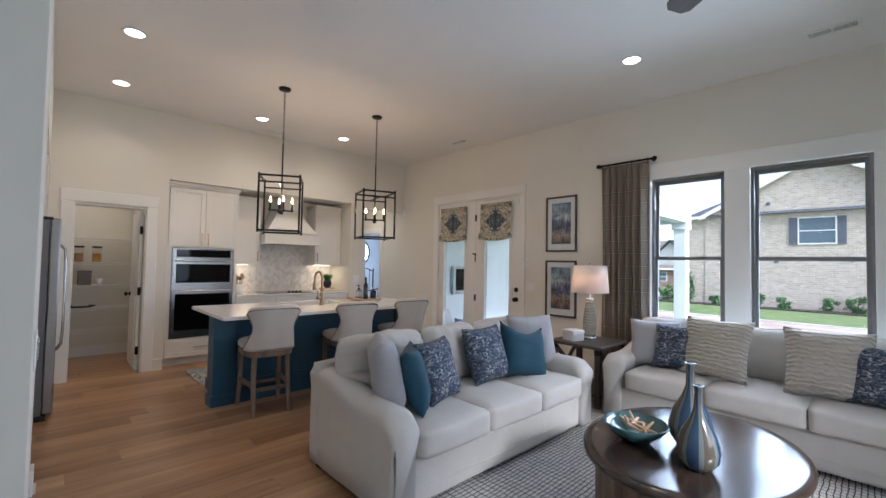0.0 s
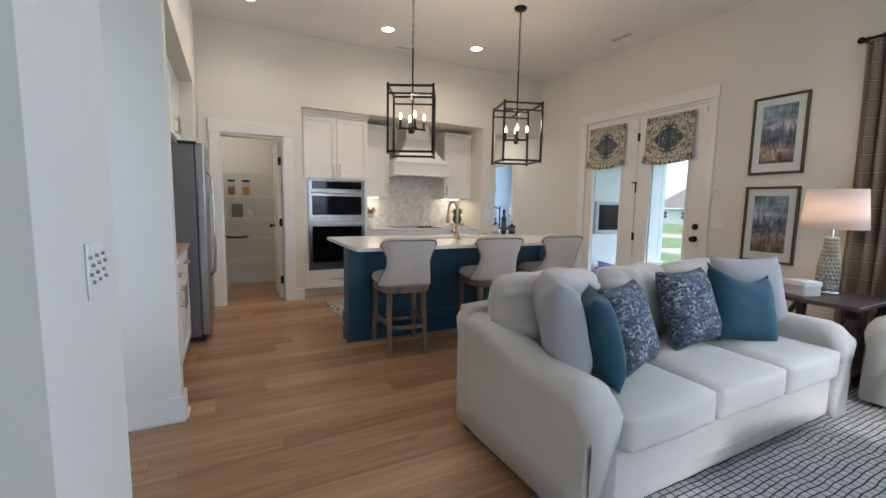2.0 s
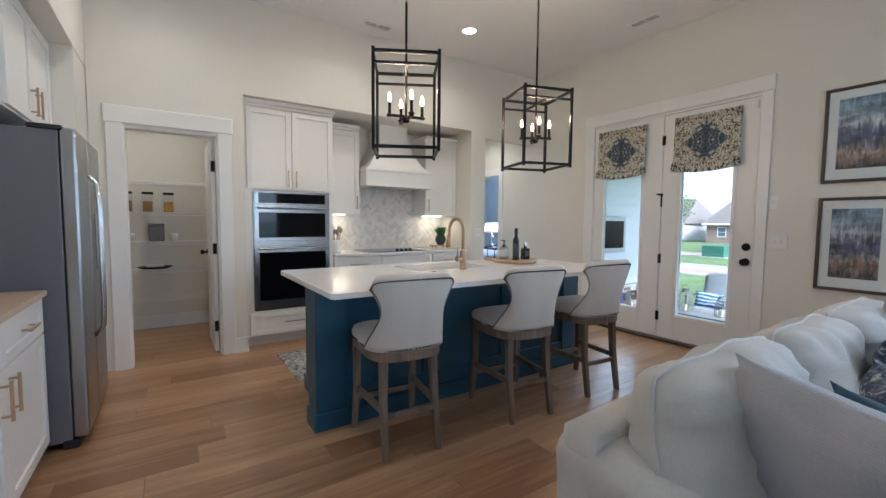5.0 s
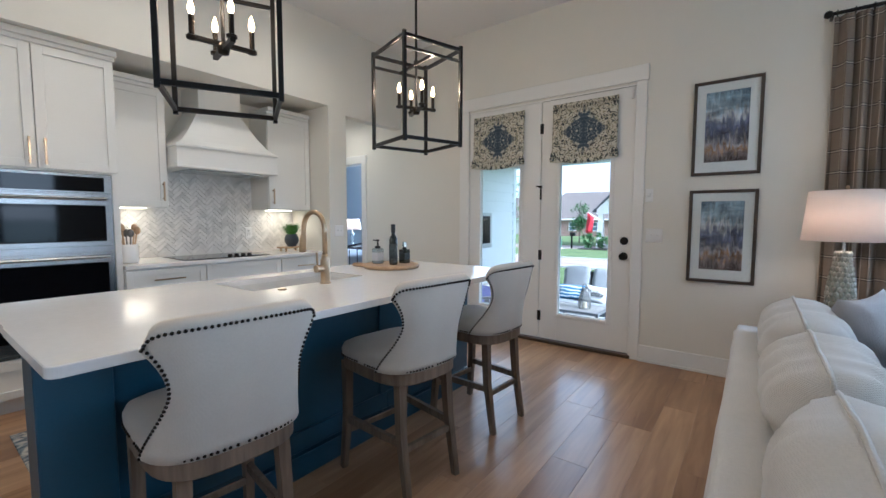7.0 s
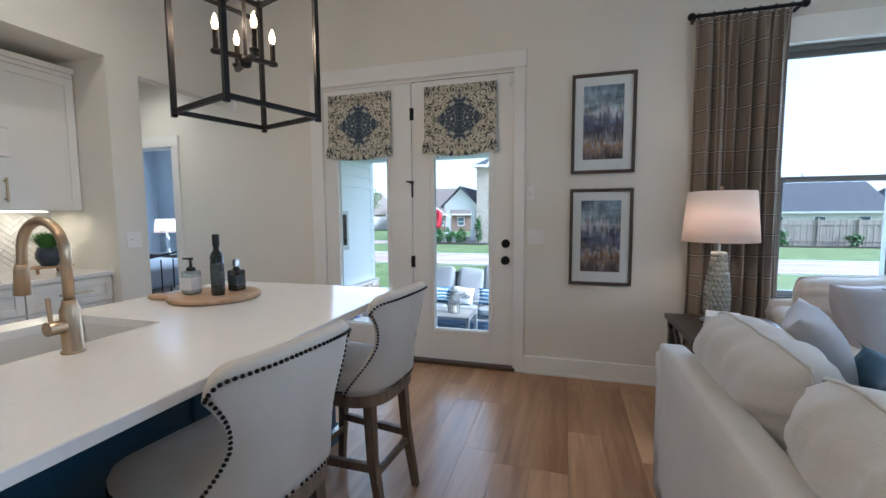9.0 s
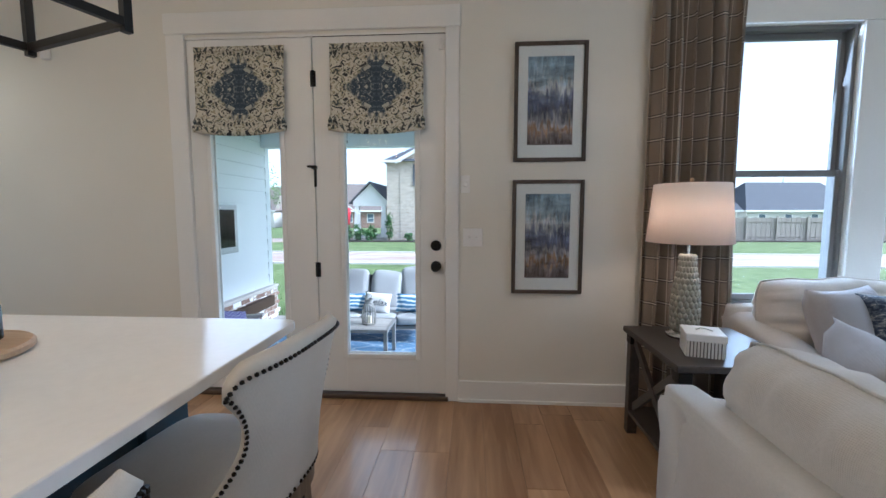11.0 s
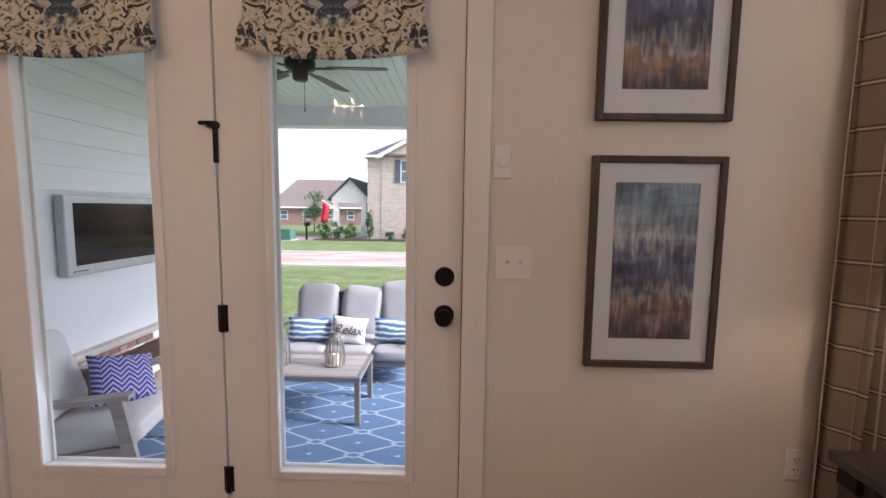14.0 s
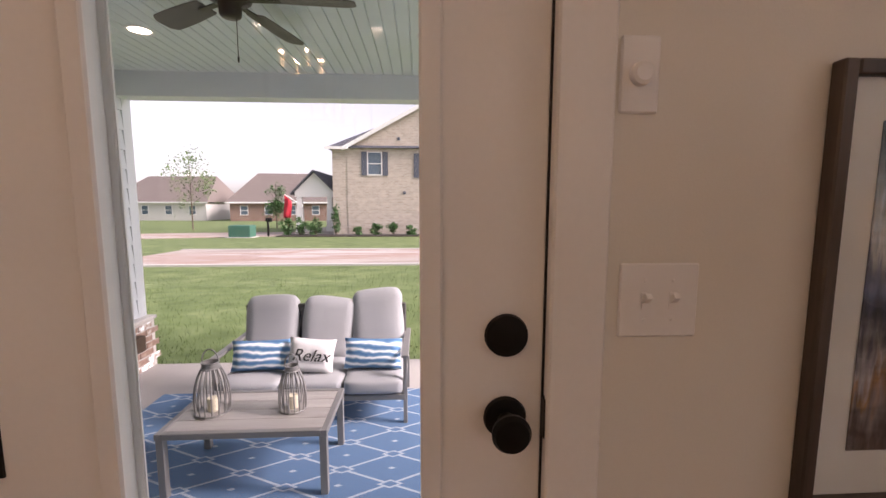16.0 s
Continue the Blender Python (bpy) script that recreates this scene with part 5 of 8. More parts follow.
    for i in range(nu):
        bm.faces.new((o[i][nv], o[i + 1][nv], topm[i + 1], topm[i]))
        bm.faces.new((topm[i], topm[i + 1], n_in[i + 1][nv], n_in[i][nv]))
        bm.faces.new((n_in[i][0], n_in[i + 1][0], o[i + 1][0], o[i][0]))
    for i in (0, nu):
        for j in range(nv):
            q = (o[i][j], o[i][j + 1], n_in[i][j + 1], n_in[i][j])
            bm.faces.new(q if i == 0 else q[::-1])
    bmesh.ops.recalc_face_normals(bm, faces=bm.faces)
    part("backrest", bm, LINEN, st, "curved linen back", True)
    # nail heads along the top, the waist and the seat frame
    nails = bmesh.new()
    def nail(p):
        bmesh.ops.create_icosphere(nails, subdivisions=1, radius=0.0060, matrix=Matrix.Translation(p))
    def along(fn, step=0.0145):
        last = None
        for k in range(400):
            p = Vector(fn(k / 399))
            if last is None or (p - last).length >= step:
                nail(p)
                last = p
    along(lambda s: (lambda q: (q[0] + 0.002, q[1], q[2] - 0.010))(shell(-0.97 + 1.94 * s, 1.0, True)))
    for sgn in (-1, 1):
        along(lambda s: shell(sgn * 0.97, s, True))
    along(lambda s: (*rim(-math.pi + 2 * math.pi * s, 0.011), 0.602))
    part("nailhead_trim", nails, BRONZE, st, "row of dark bronze nail heads")["kind"] = "stuff"
    return st


first = build_stool((-3.685, 1.47, 0), -5)
for x, y, a in ((-3.632, 2.345, -7), (-3.640, 3.095, -5)):
    copy_thing(first, pose(x, y, 0, 0, 0, a))


# ---- pendants ----
def build_pendant(at, turn, arms):
    """A cage lantern; its candle cross is turned by arms."""
    def spun(x, y):
        ca, sa_ = math.cos(radians(arms)), math.sin(radians(arms))
        return x * ca - y * sa_, x * sa_ + y * ca

    p = thing("pendant_lantern", "black open-cage lantern pendant with four lit candle bulbs", "pendant light", at, turn, "pendants over the island")
    s, z0, z1 = 0.203, -1.598, -1.000
    part("canopy", lathe([(0, 0), (0.065, 0), (0.065, -0.012), (0.055, -0.024), (0.012, -0.030), (0, -0.03)], 28), BLACK, p, "", True)
    chain = bmesh.new()
    z = -0.03
    k = 0
    while z > -0.60:
        pts = [(0.010 * math.cos(a), 0, z - 0.018 + 0.021 * math.sin(a)) for a in [2 * math.pi * i / 10 for i in range(11)]]
        if k % 2:
            pts = [(y, x, q) for x, y, q in pts]
        t = sweep(pts, 0.0026, 5)
        m = bpy.data.meshes.new("tmp")
        t.to_mesh(m)
        t.free()
        chain.from_mesh(m)
        bpy.data.meshes.remove(m)
        z -= 0.034
        k += 1
    rod(chain, (0, 0, -0.03), (0, 0, -0.62), 0.002, seg=5)
    part("chain", chain, BLACK, p)
    part("stem", rod(bmesh.new(), (0, 0, -0.62), (0, 0, z0 + 0.25), 0.008), BLACK, p)
    hubm = lathe([(0, -0.70 - 0.36), (0.016, -0.70 - 0.36), (0.016, -0.70 - 0.39), (0, -0.70 - 0.39)], 16)
    part("collar", hubm, BLACK, p)
    for a, b in ((-1, -1), (-1, 1), (1, -1), (1, 1)):
        part("post", rod(bmesh.new(), (a * s, b * s, z0 - 0.012), (a * s, b * s, z1 + 0.012), 0.0095, square=True), BLACK, p)
    for z in (z0 + 0.01, z1 - 0.01):
        for a, b, c, d in ((-1, -1, 1, -1), (1, -1, 1, 1), (1, 1, -1, 1), (-1, 1, -1, -1)):
            part("rail", bar(bmesh.new(), (a * s, b * s, z), (c * s, d * s, z), 0.015, 0.020), BLACK, p)
    part("cross_bar", bar(bmesh.new(), (-s, 0, z1 - 0.08), (s, 0, z1 - 0.08), 0.014, 0.018), BLACK, p)
    for a in (-1, 1):
        part("cross_bar_end", bar(bmesh.new(), (a * s, -s, z1 - 0.08), (a * s, s, z1 - 0.08), 0.012, 0.016), BLACK, p)
    for k in range(2):
        d = spun(0.122, 0.038) if k == 0 else spun(0.038, -0.122)
        part("arm", bar(bmesh.new(), (-d[0], -d[1], z0 + 0.225 + k * 0.018), (d[0], d[1], z0 + 0.225 + k * 0.018), 0.020, 0.016), BRONZE, p)
    part("hub", lathe([(0, z0 + 0.20), (0.02, z0 + 0.205), (0.026, z0 + 0.23), (0.02, z0 + 0.25), (0, z0 + 0.25)], 20), BRONZE, p, "", True)
    for x, y in ((0.108, 0.034), (-0.108, -0.034), (0.034, -0.108), (-0.034, 0.108)):
        x, y = spun(x, y)
        c = part("candle", lathe([(0, z0 + 0.23), (0.020, z0 + 0.235), (0.021, z0 + 0.245), (0.0105, z0 + 0.25), (0.0105, z0 + 0.325), (0, z0 + 0.325)], 14, at=(x, y, 0)), BRONZE, p, "candle sleeve")
        part("bulb", lathe([(0, z0 + 0.325), (0.006, z0 + 0.327), (0.0115, z0 + 0.340), (0.0125, z0 + 0.352), (0.008, z0 + 0.372), (0.0025, z0 + 0.388), (0, z0 + 0.392)], 14, at=(x, y, 0)), BULB, c, "lit flame-tip bulb", True)
    return p


for y, turn, arms in ((1.707, -28, 0), (2.924, -18, -31)):
    build_pendant((-4.022, y, H), turn, arms)
    for k in range(4):
        a = radians(17.4 + 90 * k + turn + arms)
        lamp("candle_lamp", "POINT", (-4.022 + 0.113 * math.cos(a), y + 0.113 * math.sin(a), H - 1.185), PENDANT_POWER / 4, (1.0, 0.66, 0.36), 0.013)


# ---- sofas ----
def gathered_cushion(w, h, d, n, seed):
    """A knife-edged cushion with rounded corners; folds run inward from its piped seam. Returns the mesh and the seam's points."""
    bm = bmesh.new()
    def place(i, j, side):
        u, v = 2 * i / n - 1, 2 * j / n - 1
        x, z = u * w / 2 * (1 - 0.10 * v ** 4), v * h / 2 * (1 - 0.07 * u ** 4)
        edge = max(abs(u), abs(v))
        puff = max(0.0, (1 - u ** 4) * (1 - v ** 4)) ** 0.5
        fold = 0.0
        if edge < 1:
            near = max(0.0, (edge - 0.30) / 0.70)
            along = u if abs(v) > abs(u) else v
            fold = 0.016 * near * math.sin(along * 15 + 3 * noise.noise(Vector((along * 3, seed, side)))) + 0.017 * noise.noise(Vector((u * 2.3 + seed * 5, v * 2.3, side * 4.0)))
        slump = 0.02 * (1 - u * u) * noise.noise(Vector((u * 2, seed * 3.3, 0)))
        return Vector((x, side * (d / 2 * puff + fold * puff ** 0.5), z + slump * max(0, v)))
    sheets = []
    for side in (-1, 1):
        sheet = []
        for i in range(n + 1):
            sheet.append([sheets[0][i][j] if side == 1 and (i in (0, n) or j in (0, n)) else bm.verts.new(place(i, j, side)) for j in range(n + 1)])
        sheets.append(sheet)
    for k, sh in enumerate(sheets):
        for i in range(n):
            for j in range(n):
                q = (sh[i][j], sh[i + 1][j], sh[i + 1][j + 1], sh[i][j + 1])
                bm.faces.new(q if k == 0 else q[::-1])
    ring = [(i, 0) for i in range(n)] + [(n, j) for j in range(n)] + [(i, n) for i in range(n, 0, -1)] + [(0, j) for j in range(n, -1, -1)]
    return bm, [tuple(place(i, j, 1)) for i, j in ring]


def build_sofa(at, turn, length, depth, label):
    """A three-seat sofa; it faces +x, its length along y from 0."""
    s = thing("sofa", label, "sofa", at, turn)
    L, aw = length, 0.21
    part("base", boxed((0.015, depth - 0.04, 0.02, L - 0.02, 0.05, 0.30), bevel=0.015, seg=2), SOFA, s)
    part("front_rail", slab_cushion(depth - 0.12, depth - 0.045, aw - 0.02, L - aw + 0.02, 0.045, 0.31, 0.02, 0.006, 6), SOFA, s, "", True)
    part("welt", boxed((depth - 0.06, depth - 0.038, aw - 0.01, L - aw + 0.01, 0.125, 0.135), bevel=0.004), SOFA, s)
    part("back_frame", slab_cushion(-0.005, 0.13, 0.008, L - 0.008, 0.05, 0.735, 0.035, 0.01, 8), SOFA, s, "", True)
    for k, y0 in enumerate((0.0, L - aw)):
        bm = bmesh.new()
        nu, nv = 22, 16
        rings = []
        for i in range(nu + 1):
            u = i / nu
            x = u * (depth - 0.03)
            q = max(0.0, min(1.0, (u - 0.10) / 0.62))
            ztop = 0.70 - 0.095 * (q * q * (3 - 2 * q))
            if u > 0.90:
                ztop -= 0.06 * ((u - 0.90) / 0.10) ** 2.2
            ring = []
            prof = [(0.012, 0.05), (0.012, 0.20), (0.012, 0.40), (0.012, ztop - 0.15), (0.005, ztop - 0.09), (0.0, ztop - 0.05), (0.02, ztop - 0.018), (0.06, ztop - 0.002), (0.105, ztop), (0.15, ztop - 0.002), (0.19, ztop - 0.018), (0.21, ztop - 0.05), (0.20, ztop - 0.09), (0.18, ztop - 0.15), (0.175, 0.40), (0.175, 0.05)]
            for yy, zz in prof:
                grow = 1.0
                bulge = 0.03 if u > 0.93 else 0.0
                w = noise.noise(Vector((x * 4, yy * 6 + k * 9, zz * 4)))
                ring.append(bm.verts.new((x + 0.006 * w, y0 + (yy - 0.105) * (1 + bulge) + 0.105 + 0.004 * w, min(zz, ztop))))
            rings.append(ring)
        for a, b in zip(rings, rings[1:]):
            for j in range(len(a) - 1):
                bm.faces.new((a[j], b[j], b[j + 1], a[j + 1]))
            bm.faces.new((a[-1], b[-1], b[0], a[0]))
        bm.faces.new(rings[0])
        front = [bm.verts.new((v.co.x + 0.028, y0 + 0.105 + (v.co.y - y0 - 0.105) * 0.84, v.co.z if v.co.z < 0.06 else v.co.z - 0.012 - 0.03 * max(0, v.co.z - 0.4))) for v in rings[-1]]
        for j in range(len(front)):
            bm.faces.new((rings[-1][j], front[j], front[(j + 1) % len(front)], rings[-1][(j + 1) % len(front)]))
        bm.faces.new(front[::-1])
        bmesh.ops.recalc_face_normals(bm, faces=bm.faces)
        part("arm", bm, SOFA, s, "rolled sloping arm", True)
    cw = (L - 2 * aw) / 3
    for k in range(3):
        y0 = aw + k * cw
        part("seat_cushion", slab_cushion(0.15, depth + 0.005, y0 + 0.003, y0 + cw - 0.003, 0.305, 0.475, 0.035, 0.022, 12, 0.010, k + 1), SOFA, s, "", True)
        ya, yb = y0 - (0.14 if k == 0 else -0.002), y0 + cw + (0.12 if k == 2 else -0.002)
        bm, seam = gathered_cushion(yb - ya, 0.475, 0.30, 24, k + 4)
        stand = pose(0.255, (ya + yb) / 2, 0.685, 0, -10, 0) @ pose(0, 0, 0, 0, 0, 90)
        bmesh.ops.transform(bm, matrix=stand, verts=bm.verts)
        bc_ = part("back_cushion", bm, SOFA, s, "plump gathered back cushion", True)
        pm_ = sweep(seam, 0.006, 6)
        bmesh.ops.transform(pm_, matrix=stand, verts=pm_.verts)
        part("piping", pm_, SOFA, bc_, "piped seam", True)
    for x in (0.07, depth - 0.12):
        for y in (0.08, L - 0.08):
            part("foot", boxed((x - 0.035, x + 0.035, y - 0.035, y + 0.035, 0.0, 0.055), bevel=0.006), TABLEWOOD, s, "dark wooden foot")
    return s


SX, SY = -2.300, 1.262
build_sofa((SX, SY, 0), 0, 2.25, 0.985, "cream chenille three-seat sofa with rolled arms")
build_sofa((-1.385, 4.78, 0), -90, 2.35, 0.98, "cream chenille sofa in front of the windows")


def throw_pillow(at, size, mat, rx, rz, label, thick=0.17, seed=0, tilt=0, sag=0.0):
    p = part("throw_pillow", pillow(size, size, thick, 14, 0.09, sag, seed), mat, smooth=True)
    p.matrix_world = Matrix.Translation(at) @ Matrix.Rotation(radians(rz), 4, "Z") @ Matrix.Rotation(radians(rx), 4, "X") @ Matrix.Rotation(radians(tilt), 4, "Y")
    return tagged(p, label, "pillow")


# cushions on the first sofa: broad side towards +x
throw_pillow((-1.77, 1.54, 0.72), 0.47, GREYP, -14, 150, "grey square cushion leaning in the sofa corner", 0.2, 1)
throw_pillow((-1.66, 1.70, 0.68), 0.42, TEAL, -16, 138, "teal velvet cushion leaning on a grey one", 0.16, 2)
throw_pillow((-1.69, 1.93, 0.685), 0.44, PRINT, -20, 108, "navy and grey abstract print cushion", 0.16, 3)
throw_pillow((-1.77, 2.55, 0.70), 0.46, PRINT, -20, 92, "navy and grey abstract print cushion", 0.17, 4)
throw_pillow((-1.69, 2.95, 0.69), 0.48, TEAL, -22, 78, "teal velvet cushion with a soft fold", 0.17, 5, 12, 0.25)
throw_pillow((-1.80, 3.24, 0.73), 0.49, GREYP, -18, 66, "grey square cushion at the sofa's end", 0.19, 6)
KNIT = material("cream_knit", (0.55, 0.50, 0.41), 0.95, vary=0.1, scale=20, bump=0.8, bump_scale=45, sheen=0.3)
nt, lt_ = KNIT.node_tree.nodes, KNIT.node_tree.links
wv, tcx, mpx = nt.new("ShaderNodeTexWave"), nt.new("ShaderNodeTexCoord"), nt.new("ShaderNodeMapping")
wv.bands_direction = "Z"
wv.inputs["Scale"].default_value, wv.inputs["Distortion"].default_value, wv.inputs["Detail Scale"].default_value = 9.0, 5.0, 1.6
lt_.new(tcx.outputs["Object"], wv.inputs["Vector"])
bpx = nt.new("ShaderNodeBump")
bpx.inputs["Strength"].default_value, bpx.inputs["Distance"].default_value = 0.9, 0.02
lt_.new(wv.outputs["Fac"], bpx.inputs["Height"])
lt_.new(bpx.outputs[0], nt["Principled BSDF"].inputs["Normal"])
throw_pillow((-1.05, 4.24, 0.70), 0.46, GREYP, -18, 20, "grey square cushion in the window sofa's corner", 0.19, 7)
throw_pillow((-0.83, 4.18, 0.70), 0.43, PRINT, -20, 4, "navy abstract print cushion on the window sofa", 0.17, 8)
throw_pillow((-0.53, 4.17, 0.74), 0.54, KNIT, -20, -8, "chunky cream knitted cushion with tassels", 0.2, 9)
throw_pillow((0.20, 4.20, 0.73), 0.54, KNIT, -20, 6, "chunky cream knitted cushion with tassels", 0.2, 10)
throw_pillow((0.52, 4.14, 0.70), 0.44, PRINT, -22, -14, "navy abstract print cushion on the window sofa", 0.17, 11)

# living-room rug
RUG = bpy.data.materials.new("rug_wool")
RUG.use_nodes = True
nr, lr = RUG.node_tree.nodes, RUG.node_tree.links
tcr, mpr, bk = nr.new("ShaderNodeTexCoord"), nr.new("ShaderNodeMapping"), nr.new("ShaderNodeTexBrick")
nzr, addr = nr.new("ShaderNodeTexNoise"), nr.new("ShaderNodeVectorMath")
nzr.inputs["Scale"].default_value = 6
scl = nr.new("ShaderNodeVectorMath")
scl.operation = "SCALE"
scl.inputs["Scale"].default_value = 0.03
lr.new(tcr.outputs["Object"], nzr.inputs["Vector"])
lr.new(nzr.outputs["Color"], scl.inputs[0])
lr.new(tcr.outputs["Object"], addr.inputs[0])
lr.new(scl.outputs[0], addr.inputs[1])
lr.new(addr.outputs[0], bk.inputs["Vector"])
bk.offset = 0.0
bk.inputs["Scale"].default_value = 1.0
bk.inputs["Brick Width"].default_value, bk.inputs["Row Height"].default_value = 0.030, 0.052
bk.inputs["Mortar Size"].default_value, bk.inputs["Mortar Smooth"].default_value = 0.0042, 0.5
bk.inputs["Color1"].default_value, bk.inputs["Color2"].default_value = (0.56, 0.53, 0.48, 1), (0.46, 0.44, 0.41, 1)
bk.inputs["Mortar"].default_value = (0.035, 0.038, 0.050, 1)
lr.new(bk.outputs["Color"], nr["Principled BSDF"].inputs["Base Color"])
nr["Principled BSDF"].inputs["Roughness"].default_value = 0.95
bpr = nr.new("ShaderNodeBump")
bpr.inputs["Strength"].default_value, bpr.inputs["Distance"].default_value = 0.8, 0.004
bpr.invert = True
lr.new(bk.outputs["Fac"], bpr.inputs["Height"])
lr.new(bpr.outputs[0], nr["Principled BSDF"].inputs["Normal"])
tagged(part("area_rug", boxed((-1.62, 1.35, 0.95, 4.15, 0.0005, 0.010), bevel=0.004), RUG), "cream wool rug with a dark hand-drawn grid", "rug")

# coffee table: oval top on a fluted drum
CX, CY = -0.25, 2.50
ct = thing("coffee_table", "oval dark wooden drum coffee table with a polished top", "coffee table", (CX, CY, 0.010))
part("tabletop", lathe([(0, 0.425), (0.94, 0.425), (0.985, 0.430), (1.0, 0.440), (1.0, 0.458), (0.985, 0.466), (0.90, 0.468), (0, 0.468)], 96, 0.52, 0.68), TABLEWOOD, ct, "polished espresso top", True)
part("plinth", lathe([(0, 0), (0.86, 0), (0.86, 0.04), (0, 0.04)], 64, 0.50, 0.70), TABLEWOOD, ct)
for k in range(44):
    a = 2 * math.pi * k / 44
    x, y = 0.44 * math.cos(a), 0.615 * math.sin(a)
    da = math.degrees(math.atan2(0.615 * math.cos(a), -0.44 * math.sin(a)))
    ob = part("slat", boxed((-0.037, 0.037, -0.010, 0.010, 0.04, 0.425), bevel=0.004), DRUMWOOD, ct)
    ob.matrix_local = pose(x, y, 0, 0, 0, da)
BOWLC = material("turquoise_glaze", (0.06, 0.13, 0.14), 0.2, vary=0.3, scale=12, coat=0.4)
bw = thing("decorative_bowl", "wide turquoise glazed bowl with ornaments", "bowl", (-0.465, 2.30, 0.478))
part("bowl", lathe([(0, 0), (0.06, 0), (0.07, 0.008), (0.13, 0.05), (0.17, 0.10), (0.165, 0.104), (0.12, 0.055), (0.06, 0.016), (0, 0.014)], 44), BOWLC, bw, "", True)
for k in range(3):
    st_ = bmesh.new()
    for a in range(6):
        aa = a * math.pi / 3 + k
        rod(st_, (0, 0, 0), (0.06 * math.cos(aa), 0.06 * math.sin(aa), 0.02 * (a % 2)), 0.010, 0.005, 8)
    o = part("ornament", st_, BOARD, bw, "pale carved star ornament")
    o.matrix_local = pose(0.05 * math.cos(k * 2.1), 0.05 * math.sin(k * 2.1), 0.075 + 0.01 * k, 25, 20 * k, 40 * k)
VASE = bpy.data.materials.new("striped_glaze")
VASE.use_nodes = True
nv_, lv_ = VASE.node_tree.nodes, VASE.node_tree.links
gr, tcv, rv = nv_.new("ShaderNodeTexGradient"), nv_.new("ShaderNodeTexCoord"), nv_.new("ShaderNodeValToRGB")
gr.gradient_type = "RADIAL"
md = nv_.new("ShaderNodeMath")
md.operation = "PINGPONG"
md.inputs[1].default_value = 0.125
lv_.new(tcv.outputs["Object"], gr.inputs["Vector"])
lv_.new(gr.outputs["Fac"], md.inputs[0])
mm = nv_.new("ShaderNodeMath")
mm.operation = "MULTIPLY"
mm.inputs[1].default_value = 8.0
lv_.new(md.outputs[0], mm.inputs[0])
lv_.new(mm.outputs[0], rv.inputs[0])
e = rv.color_ramp.elements
e[0].color, e[1].color, e[1].position = (0.03, 0.06, 0.11, 1), (0.10, 0.085, 0.065, 1), 0.66
e.new(0.36).color = (0.15, 0.17, 0.16, 1)
rv.color_ramp.interpolation = "CONSTANT"
lv_.new(rv.outputs[0], nv_["Principled BSDF"].inputs["Base Color"])
nv_["Principled BSDF"].inputs["Roughness"].default_value = 0.12
for x, y, h in ((-0.13, 2.20, 1.0), (-0.235, 2.45, 1.13)):
    v = part("bottle_vase", lathe([(0, 0), (0.055 * h, 0), (0.088 * h, 0.05 * h), (0.095 * h, 0.10 * h), (0.078 * h, 0.17 * h), (0.040 * h, 0.235 * h), (0.021 * h, 0.285 * h), (0.017 * h, 0.36 * h), (0.020 * h, 0.385 * h), (0.029 * h, 0.395 * h), (0.022 * h, 0.398 * h), (0.012 * h, 0.37 * h), (0, 0.36 * h)], 40), VASE, smooth=True)
    v.matrix_world = pose(x, y, 0.478)
    tagged(v, "long-necked blue and brown striped glass vase", "vase", "vases on the coffee table")

# end table, lamp and box
et = thing("end_table", "dark wooden end table with crossed side braces", "side table", (-2.045, 3.905, 0))
ew, ed, eh = 0.60, 0.65, 0.63
part("tabletop", boxed((0, ew, 0, ed, eh - 0.032, eh), bevel=0.004), ENDWOOD, et)
for x in (0.02, ew - 0.075):
    for y in (0.02, ed - 0.075):
        part("leg", boxed((x, x + 0.055, y, y + 0.055, 0, eh - 0.032), bevel=0.003), ENDWOOD, et)
        part("corner_plate", boxed((x - 0.003, x + 0.058, y - 0.003, y + 0.058, eh - 0.09, eh - 0.036), bevel=0.002), BLACK, et, "black metal corner plate")
part("lower_shelf", boxed((0.02, ew - 0.02, 0.02, ed - 0.02, 0.12, 0.145), bevel=0.003), ENDWOOD, et)
for x in (0.035, ew - 0.06):
    part("brace", bar(bmesh.new(), (x + 0.012, 0.07, 0.16), (x + 0.012, ed - 0.07, eh - 0.06), 0.020, 0.042), ENDWOOD, et)
    part("brace", bar(bmesh.new(), (x + 0.016, ed - 0.07, 0.16), (x + 0.016, 0.07, eh - 0.06), 0.020, 0.042), ENDWOOD, et)
LXY = (-1.795, 4.36)
tl = thing("table_lamp", "textured ceramic table lamp with a lit white drum shade", "lamp", (*LXY, 0.63))
part("base", lathe([(0, 0), (0.085, 0), (0.088, 0.006), (0.088, 0.018), (0.07, 0.024), (0.062, 0.04), (0, 0.04)], 36), STEEL, tl, "polished metal foot", True)
bd = bmesh.new()
prof = lambda h: 0.058 + 0.016 * math.sin(math.pi * min(1, h * 1.1 + 0.1)) - 0.022 * h
for j in range(13):
    for i in range(16):
        h = (j + 0.5) / 13
        a = 2 * math.pi * (i + 0.5 * (j % 2)) / 16
        r = prof(h)
        m = Matrix.Translation((r * math.cos(a), r * math.sin(a), 0.045 + h * 0.40)) @ Matrix.Rotation(a, 4, "Z") @ Matrix.Diagonal((0.009, 0.0125, 0.021, 1))
        bmesh.ops.create_icosphere(bd, subdivisions=1, radius=1.0, matrix=m)
part("body", bd, CERAMIC, tl, "scaled greenish-cream ceramic body", True)
